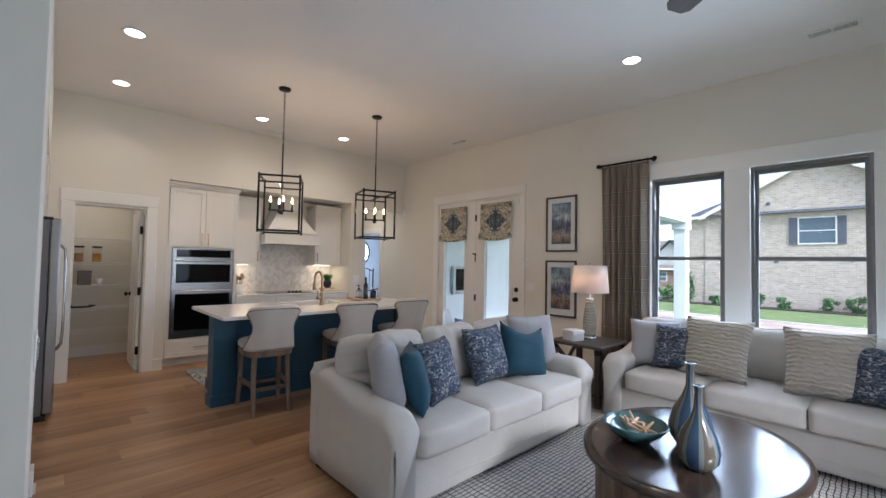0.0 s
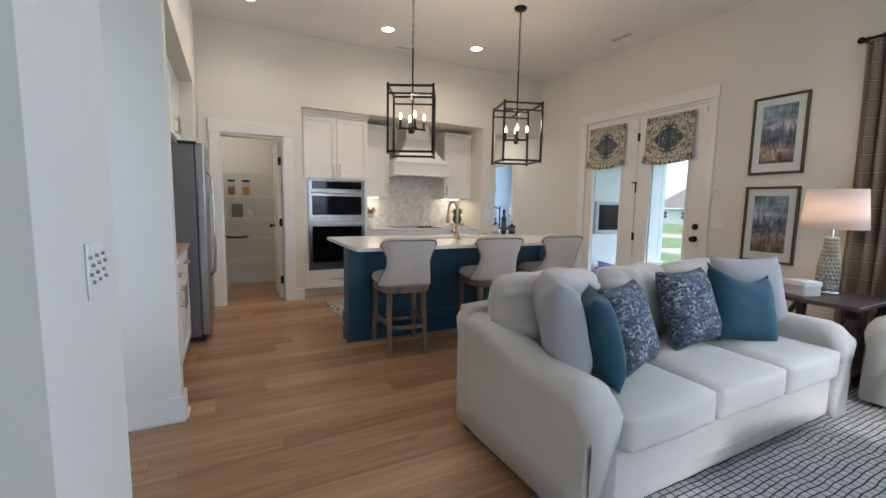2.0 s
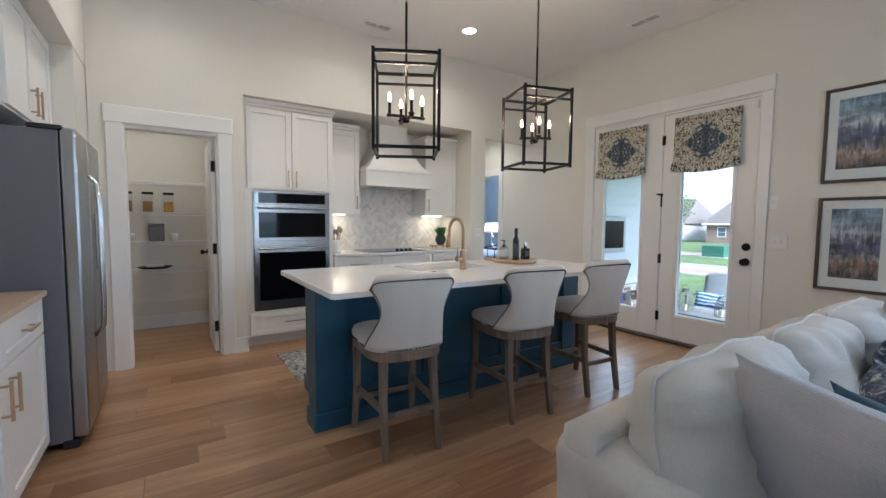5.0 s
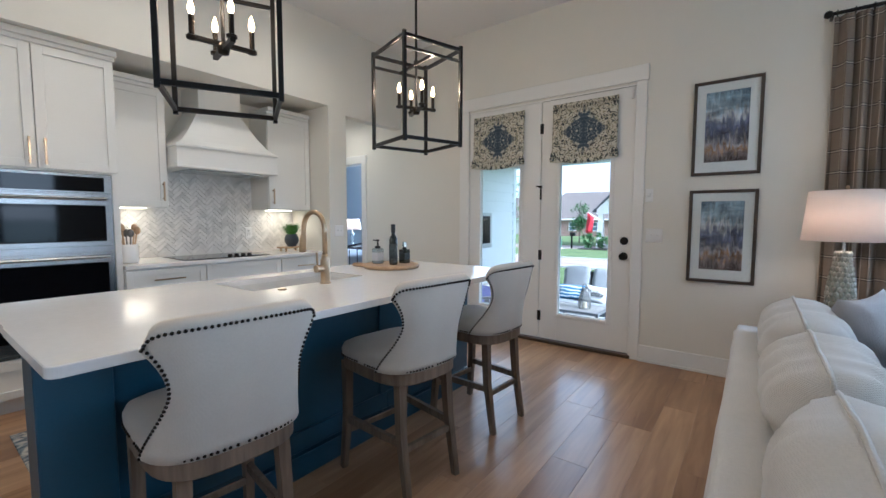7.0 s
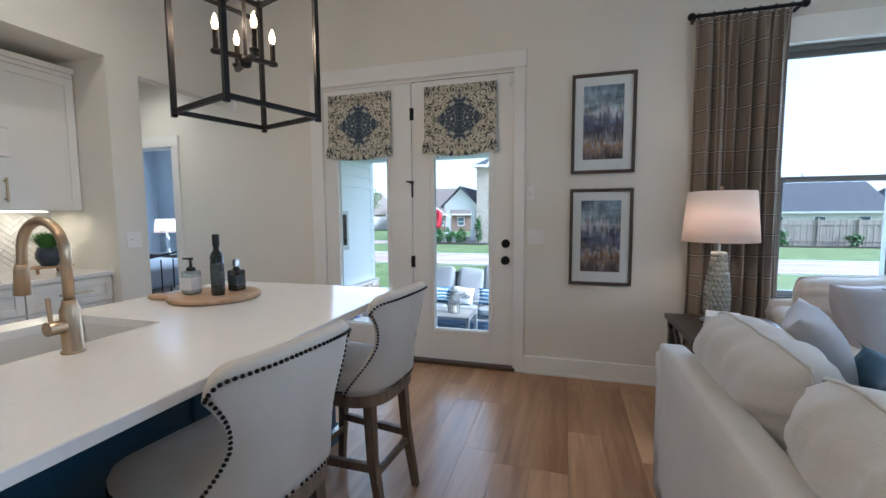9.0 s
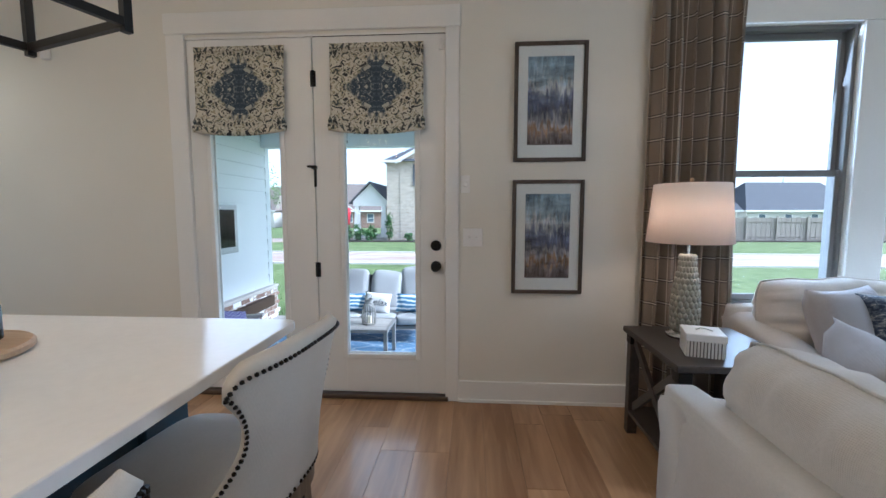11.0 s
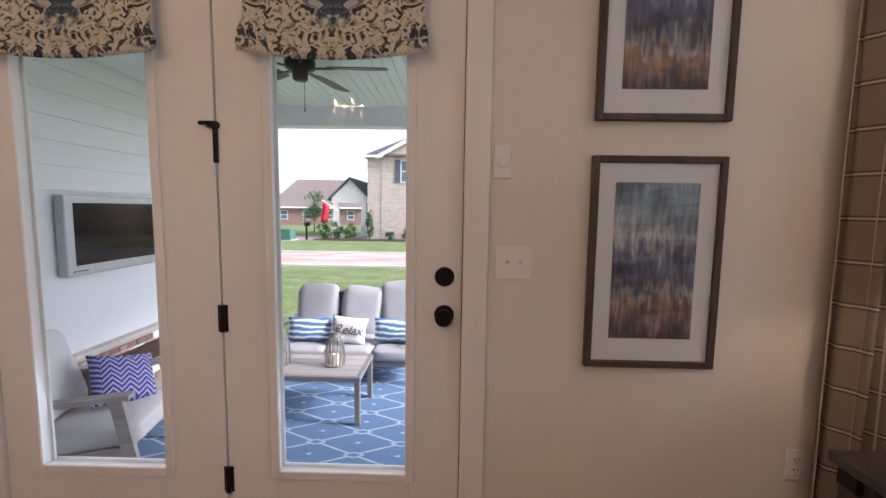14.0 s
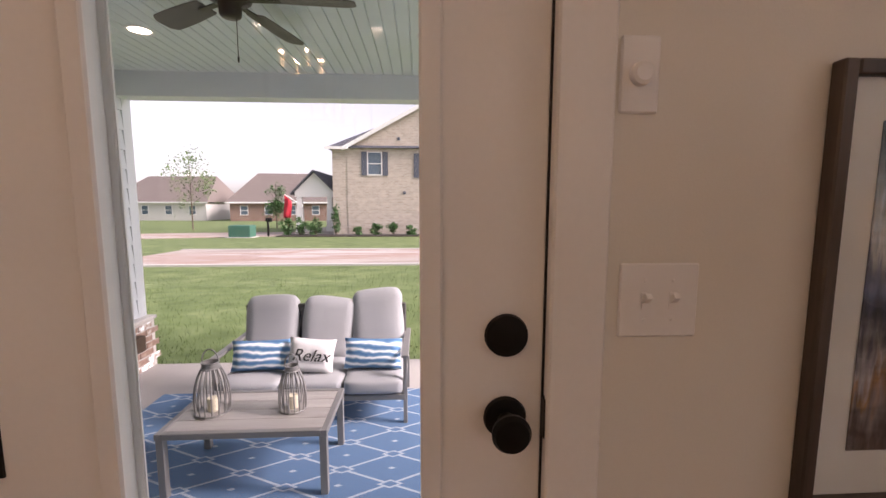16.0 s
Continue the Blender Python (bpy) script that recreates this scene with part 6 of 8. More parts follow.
part("core", lathe([(prof(k / 12), 0.04 + 0.41 * k / 12) for k in range(13)] + [(0, 0.45)], 32), CERAMIC, tl, "", True)
part("neck", rod(bmesh.new(), (0, 0, 0.44), (0, 0, 0.822), 0.009), STEEL, tl)
shd = lathe([(0.207, 0.512), (0.180, 0.818)], 56)
so = part("shade", shd, SHADE, tl, "white linen shade, glowing", True)
sm_ = SHADE.node_tree
tb, mixs = sm_.nodes.new("ShaderNodeBsdfTranslucent"), sm_.nodes.new("ShaderNodeMixShader")
tb.inputs[0].default_value = (0.90, 0.80, 0.72, 1)
mixs.inputs[0].default_value = 0.5
sm_.links.new(sm_.nodes["Principled BSDF"].outputs[0], mixs.inputs[1])
sm_.links.new(tb.outputs[0], mixs.inputs[2])
sm_.links.new(mixs.outputs[0], sm_.nodes["Material Output"].inputs["Surface"])
so.modifiers.new("thickness", "SOLIDIFY").thickness = 0.002
part("finial", lathe([(0, 0.818), (0.009, 0.823), (0.006, 0.830), (0.011, 0.838), (0.009, 0.848), (0, 0.852)], 16), BOARD, tl, "", True)
part("spider", bar(bmesh.new(), (-0.178, 0, 0.815), (0.178, 0, 0.815), 0.005, 0.004), STEEL, tl)
lamp("lamp_bulb", "POINT", (*LXY, 0.63 + 0.64), TABLE_LAMP, (1.0, 0.70, 0.48), 0.04)
bxo = thing("keepsake_box", "small box with white lid and carved grey ribs", "box", (-1.845, 4.09, 0.63), -17)
part("body", boxed((-0.075, 0.075, -0.075, 0.075, 0, 0.075)), CANI, bxo)
for k in range(11):
    u = -0.07 + k * 0.014
    part("rib", boxed((u - 0.004, u + 0.004, -0.081, 0.081, 0.002, 0.075)), MAT_WHITE, bxo)
    part("rib", boxed((-0.081, 0.081, u - 0.004, u + 0.004, 0.002, 0.075)), MAT_WHITE, bxo)
part("lid", boxed((-0.084, 0.084, -0.084, 0.084, 0.075, 0.112), bevel=0.004), PLASTIC, bxo, "white lid")
part("pull", sweep([(-0.03, 0, 0.112), (-0.01, 0.004, 0.122), (0.015, 0.002, 0.120), (0.04, -0.004, 0.113)], 0.004, 8), PLASTIC, bxo, "", True)

# ---- curtain, blinds, pictures ----
CURT = bpy.data.materials.new("plaid_curtain")
CURT.use_nodes = True
nc, lc = CURT.node_tree.nodes, CURT.node_tree.links
tcc, sep = nc.new("ShaderNodeTexCoord"), nc.new("ShaderNodeSeparateXYZ")
lc.new(tcc.outputs["UV"], sep.inputs[0])
def stripe(src, period, width):
    a = nc.new("ShaderNodeMath")
    a.operation = "PINGPONG"
    a.inputs[1].default_value = period / 2
    lc.new(src, a.inputs[0])
    b = nc.new("ShaderNodeMath")
    b.operation = "LESS_THAN"
    b.inputs[1].default_value = width
    lc.new(a.outputs[0], b.inputs[0])
    return b.outputs[0]
mx1, mx2 = nc.new("ShaderNodeMixRGB"), nc.new("ShaderNodeMixRGB")
mx1.inputs[1].default_value, mx1.inputs[2].default_value = (0.231, 0.189, 0.147, 1), (0.085, 0.072, 0.065, 1)
mx2.inputs[2].default_value = (0.504, 0.434, 0.35, 1)
lc.new(stripe(sep.outputs["Y"], 0.145, 0.010), mx1.inputs[0])
lc.new(mx1.outputs[0], mx2.inputs[1])
mlt = nc.new("ShaderNodeMath")
mlt.operation = "MAXIMUM"
lc.new(stripe(sep.outputs["Y"], 0.145, 0.0035), mlt.inputs[0])
lc.new(stripe(sep.outputs["X"], 0.19, 0.003), mlt.inputs[1])
lc.new(mlt.outputs[0], mx2.inputs[0])
lc.new(mx2.outputs[0], nc["Principled BSDF"].inputs["Base Color"])
nc["Principled BSDF"].inputs["Roughness"].default_value = 0.9
nzc, bpc = nc.new("ShaderNodeTexNoise"), nc.new("ShaderNodeBump")
nzc.inputs["Scale"].default_value = 300
bpc.inputs["Strength"].default_value, bpc.inputs["Distance"].default_value = 0.4, 0.002
lc.new(nzc.outputs["Fac"], bpc.inputs["Height"])
lc.new(bpc.outputs[0], nc["Principled BSDF"].inputs["Normal"])
cu = thing("curtain", "taupe plaid pleated floor-length curtain", "curtain", (0, 0, 0))
bm = bmesh.new()
uvl = bm.loops.layers.uv.new("cloth")
cols = 110
levels = [0.02, 0.3, 0.7, 1.1, 1.5, 1.9, 2.2, 2.42, 2.52, 2.60, 2.645]
x0c, x1c = -1.868, -1.312
grid = []
for i in range(cols + 1):
    u = i / cols
    row = []
    for z in levels:
        v = z / 2.645
        pinch = 0.35 + 0.65 * min(1, (2.645 - z) / 0.30)
        ph = u * 2 * math.pi * 6.5
        dy = 0.048 * math.sin(ph + 0.5 * math.sin(3 * v + u * 9)) * pinch + 0.012 * math.sin(2.3 * ph + 2 * v)
        spreadx = 1.0 - 0.05 * math.sin(math.pi * v)
        x = (x0c + x1c) / 2 + ((u - 0.5) * (x1c - x0c)) * spreadx + 0.035 * (u - 0.15) * (1 - v) + 0.012 * math.sin(ph * 2) * pinch
        row.append(bm.verts.new((x, 4.765 + dy, z)))
    grid.append(row)
arc = 0.0
arcs = [0.0]
for i in range(cols):
    arc += (grid[i + 1][3].co - grid[i][3].co).length
    arcs.append(arc)
for i in range(cols):
    for j in range(len(levels) - 1):
        f = bm.faces.new((grid[i][j], grid[i + 1][j], grid[i + 1][j + 1], grid[i][j + 1]))
        for lp, (ii, jj) in zip(f.loops, ((i, j), (i + 1, j), (i + 1, j + 1), (i, j + 1))):
            lp[uvl].uv = (arcs[ii], levels[jj])
cl = part("cloth", bm, CURT, cu, "", True)
cl.modifiers.new("thickness", "SOLIDIFY").thickness = 0.004
rd = thing("curtain_rod", "black metal curtain rod with ball finials", "curtain rod", (0, 0, 0))
part("rod", rod(bmesh.new(), (-1.885, 4.765, 2.665), (-1.262, 4.765, 2.665), 0.012), BLACK, rd)
for x in (-1.900, -1.247):
    bmf = bmesh.new()
    bmesh.ops.create_uvsphere(bmf, u_segments=16, v_segments=10, radius=0.026, matrix=Matrix.Translation((x, 4.765, 2.665)))
    part("finial", bmf, BLACK, rd, "", True)
for x in (-1.88, -1.275):
    part("bracket", bar(bmesh.new(), (x, 4.765, 2.655), (x, N, 2.655), 0.015, 0.02), BLACK, rd)
for k in range(7):
    bmf = bmesh.new()
    px = -1.855 + k * 0.089
    t = sweep([(px, 4.765 + 0.020 * math.cos(a), 2.663 + 0.020 * math.sin(a)) for a in [2 * math.pi * i / 12 for i in range(13)]], 0.003, 6)
    bmf.free()
    part("ring", t, BLACK, cu, "black curtain ring")

# roman blinds on the doors
BLIND = bpy.data.materials.new("medallion_print")
BLIND.use_nodes = True
nb, lb = BLIND.node_tree.nodes, BLIND.node_tree.links
tb_ = nb.new("ShaderNodeTexCoord")
sp_ = nb.new("ShaderNodeSeparateXYZ")
lb.new(tb_.outputs["Object"], sp_.inputs[0])
ab = nb.new("ShaderNodeMath")
ab.operation = "ABSOLUTE"
lb.new(sp_.outputs["X"], ab.inputs[0])
zc = nb.new("ShaderNodeMath")
zc.inputs[1].default_value = -0.25
lb.new(sp_.outputs["Z"], zc.inputs[0])
za = nb.new("ShaderNodeMath")
za.operation = "ABSOLUTE"
lb.new(zc.outputs[0], za.inputs[0])
cmb = nb.new("ShaderNodeCombineXYZ")
lb.new(ab.outputs[0], cmb.inputs[0])
lb.new(za.outputs[0], cmb.inputs[1])
nzb = nb.new("ShaderNodeTexNoise")
nzb.inputs["Scale"].default_value, nzb.inputs["Detail"].default_value, nzb.inputs["Distortion"].default_value = 26, 2.0, 1.2
lb.new(cmb.outputs[0], nzb.inputs["Vector"])
# medallion distance: |x|/0.17 + |z|/0.2, wobbled
mxa = nb.new("ShaderNodeMath")
mxa.operation = "DIVIDE"
mxa.inputs[1].default_value = 0.225
lb.new(ab.outputs[0], mxa.inputs[0])
mza = nb.new("ShaderNodeMath")
mza.operation = "MULTIPLY_ADD"
mza.inputs[1].default_value = 1 / 0.24
lb.new(za.outputs[0], mza.inputs[0])
lb.new(mxa.outputs[0], mza.inputs[2])
nz2 = nb.new("ShaderNodeTexNoise")
nz2.inputs["Scale"].default_value = 16
lb.new(cmb.outputs[0], nz2.inputs["Vector"])
wob = nb.new("ShaderNodeMath")
wob.operation = "MULTIPLY_ADD"
wob.inputs[1].default_value = 1.2
lb.new(nz2.outputs["Fac"], wob.inputs[0])
lb.new(mza.outputs[0], wob.inputs[2])
r1, r2, r3 = nb.new("ShaderNodeValToRGB"), nb.new("ShaderNodeValToRGB"), nb.new("ShaderNodeValToRGB")
for r, cs in ((r1, [(0.34, (0.03, 0.035, 0.045)), (0.39, (0.12, 0.115, 0.09)), (0.42, (0.55, 0.52, 0.42)), (0.50, (0.64, 0.61, 0.51)), (0.58, (0.37, 0.335, 0.225)), (0.64, (0.05, 0.065, 0.075))]),
              (r2, [(0.34, (0.42, 0.42, 0.38)), (0.40, (0.09, 0.12, 0.15)), (0.5, (0.035, 0.055, 0.085)), (0.57, (0.05, 0.075, 0.10)), (0.63, (0.45, 0.44, 0.38))])):
    while len(r.color_ramp.elements) < len(cs):
        r.color_ramp.elements.new(0.5)
    for el, (p_, c_) in zip(r.color_ramp.elements, cs):
        el.position, el.color = p_, (*c_, 1)
    lb.new(nzb.outputs["Fac"], r.inputs[0])
els = r3.color_ramp.elements
els[0].position, els[0].color = 0.0, (1, 1, 1, 1)
els[1].position, els[1].color = 0.78, (0, 0, 0, 1)
els.new(0.70).color = (1, 1, 1, 1)
hv = nb.new("ShaderNodeMath")
hv.operation = "MULTIPLY"
hv.inputs[1].default_value = 0.5
lb.new(wob.outputs[0], hv.inputs[0])
lb.new(hv.outputs[0], r3.inputs[0])
mb = nb.new("ShaderNodeMixRGB")
lb.new(r3.outputs[0], mb.inputs[0])
lb.new(r1.outputs[0], mb.inputs[1])
lb.new(r2.outputs[0], mb.inputs[2])
lb.new(mb.outputs[0], nb["Principled BSDF"].inputs["Base Color"])
nb["Principled BSDF"].inputs["Roughness"].default_value = 0.9
for x, y0 in ((-4.484, 0), (-3.565, 0)):
    bl = thing("roman_blind", "blue and cream medallion print roman blind, half raised", "blind", (x, N - 0.022, 1.86), group="blinds on the patio doors")
    w = 0.306
    bm = bmesh.new()
    nu, prof_b = 24, [(0.0, 0.515), (0.008, 0.40), (0.010, 0.25), (0.012, 0.12), (0.016, 0.085), (0.032, 0.06), (0.034, 0.035), (0.022, 0.025), (0.040, 0.015), (0.044, -0.012), (0.036, -0.028), (0.016, -0.022), (0.010, 0.02)]
    rows_b = []
    for i in range(nu + 1):
        u = 2 * i / nu - 1
        drop = -0.030 * (1 - u * u)
        rows_b.append([bm.verts.new((u * w * (1 + (0.035 if zz < 0.06 else 0)), -yy - 0.004, zz + drop * max(0, 1 - max(0, zz) / 0.2))) for yy, zz in prof_b])
    for a, b in zip(rows_b, rows_b[1:]):
        for j in range(len(prof_b) - 1):
            bm.faces.new((a[j], a[j + 1], b[j + 1], b[j]))
    c = part("cloth", bm, BLIND, bl, "", True)
    c.modifiers.new("thickness", "SOLIDIFY").thickness = 0.003
    part("head_rail", boxed((-w, w, -0.012, 0.0, 0.50, 0.525)), BLIND, bl)


def picture(x0, x1, z0, z1, seed, label):
    """A framed print: bevelled frame, mat, painted sheet and glass."""
    p = thing("framed_picture", label, "picture", ((x0 + x1) / 2, N, (z0 + z1) / 2), group="framed prints beside the door")
    w, h, fw = (x1 - x0) / 2, (z1 - z0) / 2, 0.024
    part("frame", boxed((-w, -w + fw, -0.026, 0, -h, h), (w - fw, w, -0.026, 0, -h, h), (-w + fw, w - fw, -0.026, 0, h - fw, h), (-w + fw, w - fw, -0.026, 0, -h, -h + fw), bevel=0.003), FRAMEWOOD, p, "dark wood frame")
    part("mat", boxed((-w + fw, w - fw, -0.012, -0.002, -h + fw, h - fw)), MAT_WHITE, p, "white mat")
    art = bpy.data.materials.new("landscape_print")
    art.use_nodes = True
    na, la = art.node_tree.nodes, art.node_tree.links
    ta, ma_, xa, ra = na.new("ShaderNodeTexCoord"), na.new("ShaderNodeMapping"), na.new("ShaderNodeTexNoise"), na.new("ShaderNodeValToRGB")
    ma_.inputs["Location"].default_value = (seed * 3.7, 0, seed * 1.3)
    ma_.inputs["Scale"].default_value = (5.0, 1, 0.9)
    xa.inputs["Scale"].default_value, xa.inputs["Detail"].default_value, xa.inputs["Distortion"].default_value = 9, 8, 0.5
    sa = na.new("ShaderNodeSeparateXYZ")
    la.new(ta.outputs["Object"], sa.inputs[0])
    la.new(ta.outputs["Object"], ma_.inputs[0])
    la.new(ma_.outputs[0], xa.inputs["Vector"])
    nh = na.new("ShaderNodeMath")
    nh.operation = "MULTIPLY_ADD"
    nh.inputs[1].default_value, nh.inputs[2].default_value = 1 / (2 * h - 0.2), 0.19
    la.new(sa.outputs["Z"], nh.inputs[0])
    sm = na.new("ShaderNodeMath")
    sm.operation = "MULTIPLY_ADD"
    sm.inputs[1].default_value = 0.62
    la.new(xa.outputs["Fac"], sm.inputs[0])
    la.new(nh.outputs[0], sm.inputs[2])
    stops = [(0.0, (0.10, 0.07, 0.06)), (0.12, (0.22, 0.17, 0.16)), (0.20, (0.26, 0.14, 0.06)), (0.28, (0.33, 0.30, 0.30)), (0.38, (0.10, 0.095, 0.12)), (0.50, (0.11, 0.12, 0.20)), (0.60, (0.20, 0.21, 0.28)), (0.66, (0.45, 0.44, 0.44)), (0.76, (0.28, 0.34, 0.40)), (1.0, (0.20, 0.27, 0.34))]
    ea = ra.color_ramp.elements
    while len(ea) < len(stops):
        ea.new(0.5)
    for el, (q, c) in zip(ea, stops):
        el.position, el.color = q, (*c, 1)
    la.new(sm.outputs[0], ra.inputs[0])
    # dry-brushed vertical streaks over horizontal washes
    streak, wash, mp2, mp3 = na.new("ShaderNodeTexNoise"), na.new("ShaderNodeTexNoise"), na.new("ShaderNodeMapping"), na.new("ShaderNodeMapping")
    mp2.inputs["Scale"].default_value, mp2.inputs["Location"].default_value = (46, 1, 7), (seed, 0, seed)
    mp3.inputs["Scale"].default_value, mp3.inputs["Location"].default_value = (5, 1, 16), (0, 0, seed * 2.1)
    for mp_, tx_, det in ((mp2, streak, 7), (mp3, wash, 6)):
        la.new(ta.outputs["Object"], mp_.inputs[0])
        la.new(mp_.outputs[0], tx_.inputs["Vector"])
        tx_.inputs["Scale"].default_value, tx_.inputs["Detail"].default_value, tx_.inputs["Distortion"].default_value = 1.0, det, 0.8
    tone = na.new("ShaderNodeMath")
    tone.operation = "MULTIPLY"
    la.new(streak.outputs["Fac"], tone.inputs[0])
    la.new(wash.outputs["Fac"], tone.inputs[1])
    spread_ = na.new("ShaderNodeMapRange")
    spread_.inputs["From Min"].default_value, spread_.inputs["From Max"].default_value = 0.12, 0.40
    spread_.inputs["To Min"].default_value, spread_.inputs["To Max"].default_value = 0.35, 1.9
    la.new(tone.outputs[0], spread_.inputs["Value"])
    brush = na.new("ShaderNodeVectorMath")
    brush.operation = "SCALE"
    la.new(ra.outputs[0], brush.inputs[0])
    la.new(spread_.outputs[0], brush.inputs["Scale"])
    la.new(brush.outputs[0], na["Principled BSDF"].inputs["Base Color"])
    na["Principled BSDF"].inputs["Roughness"].default_value = 0.8
    part("print", boxed((-w + 0.085, w - 0.085, -0.0145, -0.0125, -h + 0.105, h - 0.090)), art, p, "abstract blue and rust landscape")
    g = part("glass", boxed((-w + fw, w - fw, -0.0205, -0.0185, -h + fw, h - fw)), GLASS, p, "picture glass")
    g.visible_shadow = False
    return p


picture(-2.678, -2.222, 1.625, 2.368, 1, "framed abstract lake landscape print, upper of two")
picture(-2.680, -2.222, 0.762, 1.508, 2, "framed abstract lake landscape print, lower of two")

# ceiling fan of the living room: one blade comes into view
FANWOOD = wood("fan_blade_wood", (0.05, 0.045, 0.04), (0.14, 0.125, 0.11), 0.5, "X", 1.2)
def build_fan(name, at, turn, reach, mat_blade, label, drop, blades=5, chain=False):
    f = thing(name, label, "ceiling fan", at, turn)
    part("canopy", lathe([(0, 0), (0.07, 0), (0.07, -0.02), (0.03, -0.06), (0, -0.06)], 28), BRONZE, f, "", True)
    part("down_rod", rod(bmesh.new(), (0, 0, -0.05), (0, 0, -drop), 0.013), BRONZE, f)
    part("motor", lathe([(0, -drop), (0.05, -drop), (0.10, -drop - 0.02), (0.115, -drop - 0.06), (0.11, -drop - 0.11), (0.06, -drop - 0.135), (0.055, -drop - 0.19), (0.045, -drop - 0.20), (0, -drop - 0.20)], 36), BRONZE, f, "dark bronze motor", True)
    for k in range(blades):
        a = 360 * k / blades
        bm = bmesh.new()
        nseg = 12
        cs = []
        for i in range(nseg + 1):
            u = i / nseg
            x = 0.21 + u * (reach - 0.21)
            wd = 0.058 + 0.016 * math.sin(u * math.pi * 0.7) - (0.03 * max(0, u - 0.92) / 0.08)
            cs.append([bm.verts.new((x, s * wd, z + s * wd * 0.20)) for s, z in ((-1, -0.004), (1, -0.004), (1, 0.004), (-1, 0.004))])
        for p, q in zip(cs, cs[1:]):
            for i in range(4):
                bm.faces.new((p[i], q[i], q[(i + 1) % 4], p[(i + 1) % 4]))
        bm.faces.new(cs[0])
        bm.faces.new(cs[-1][::-1])
        b = part("blade", bm, mat_blade, f, "weathered wooden blade")
        b.matrix_local = pose(0, 0, -drop - 0.10, 0, 0, a)
        br = part("blade_arm", bar(bmesh.new(), (0.09, 0, -0.01), (0.26, 0, -0.006), 0.035, 0.008), BRONZE, f)
        br.matrix_local = pose(0, 0, -drop - 0.10, 0, 0, a)
    if chain:
        c = rod(bmesh.new(), (0.03, 0, -drop - 0.20), (0.03, 0, -drop - 0.40), 0.0022, seg=6)
        rod(c, (0.03, 0, -drop - 0.40), (0.03, 0, -drop - 0.43), 0.006, 0.004, 8)
        part("pull_chain", c, BRONZE, f)
    return f


build_fan("ceiling_fan", (0.21, 2.10, H), 142, 0.70, FANWOOD, "living-room ceiling fan with weathered wooden blades", 0.28)

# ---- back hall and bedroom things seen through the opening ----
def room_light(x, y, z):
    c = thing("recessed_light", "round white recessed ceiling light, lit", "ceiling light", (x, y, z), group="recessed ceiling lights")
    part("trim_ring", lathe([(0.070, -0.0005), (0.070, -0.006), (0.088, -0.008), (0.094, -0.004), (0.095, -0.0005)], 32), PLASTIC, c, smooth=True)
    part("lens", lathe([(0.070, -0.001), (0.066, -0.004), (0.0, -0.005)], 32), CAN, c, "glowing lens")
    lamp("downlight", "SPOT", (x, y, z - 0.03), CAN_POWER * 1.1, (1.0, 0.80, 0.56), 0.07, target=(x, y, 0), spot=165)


# Fixtures out of view, added to light the pantry and the back hall.
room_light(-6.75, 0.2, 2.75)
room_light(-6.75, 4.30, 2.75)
IRON = material("bed_iron", (0.015, 0.014, 0.014), 0.5, 0.6)
BEDLINEN = weave(material("bed_linen", (0.42, 0.42, 0.44), 0.9, vary=0.08, scale=5, bump_scale=90), 0.004)
bd_ = thing("iron_bed", "black iron bed with grey quilted bedding", "bed", (-9.0, 5.3, 0))
part("mattress", slab_cushion(-0.95, 1.0, -0.1, 1.6, 0.32, 0.62, 0.06, 0.03, 8), BEDLINEN, bd_, "grey quilted bedding", True)
part("side_rail", boxed((-1.0, 1.02, -0.13, -0.10, 0.22, 0.32)), IRON, bd_)
for x in (-1.0, 1.03):
    hgt = 1.25 if x < 0 else 0.75
    part("bed_post", rod(bmesh.new(), (x, -0.12, 0), (x, -0.12, hgt), 0.02), IRON, bd_)
    part("bed_post", rod(bmesh.new(), (x, 1.62, 0), (x, 1.62, hgt), 0.02), IRON, bd_)
    part("top_bar", sweep([(x, -0.12, hgt - 0.08), (x, 0.1, hgt), (x, 0.75, hgt + 0.08), (x, 1.4, hgt), (x, 1.62, hgt - 0.08)], 0.016, 8), IRON, bd_, "", True)
    for k in range(9):
        part("spindle", rod(bmesh.new(), (x, 0.05 + k * 0.18, 0.3), (x, 0.05 + k * 0.18, hgt - 0.02), 0.008, seg=8), IRON, bd_)
for k, (c, xx) in enumerate(((TEAL, -0.55), (MAT_WHITE, -0.75))):
    p = part("bed_pillow", pillow(0.6, 0.42, 0.18, 10, 0.08, 0, k), c, smooth=True)
    p.matrix_world = pose(-9.0 + xx, 5.65, 0.82, -25, 0, 90)
    tagged(p, "soft bed pillow against the headboard", "pillow", "bed pillows")
ns = thing("nightstand", "dark wooden bedside table", "nightstand", (-9.55, 6.98, 0))
part("top", boxed((-0.25, 0.25, -0.02, 0.45, 0.62, 0.65), bevel=0.004), ENDWOOD, ns)
part("case", boxed((-0.23, 0.23, 0.0, 0.43, 0.40, 0.62)), ENDWOOD, ns)
for x in (-0.21, 0.21):
    for y in (0.02, 0.41):
        part("leg", rod(bmesh.new(), (x, y, 0), (x, y, 0.41), 0.018), ENDWOOD, ns)
nl = thing("bedside_lamp", "turned metal bedside lamp with white shade", "lamp", (-9.55, 7.15, 0.65))
part("stem", lathe([(0, 0), (0.07, 0), (0.07, 0.02), (0.02, 0.05), (0.05, 0.12), (0.02, 0.18), (0.045, 0.25), (0.015, 0.32), (0.01, 0.45), (0, 0.45)], 24), STEEL, nl, "", True)
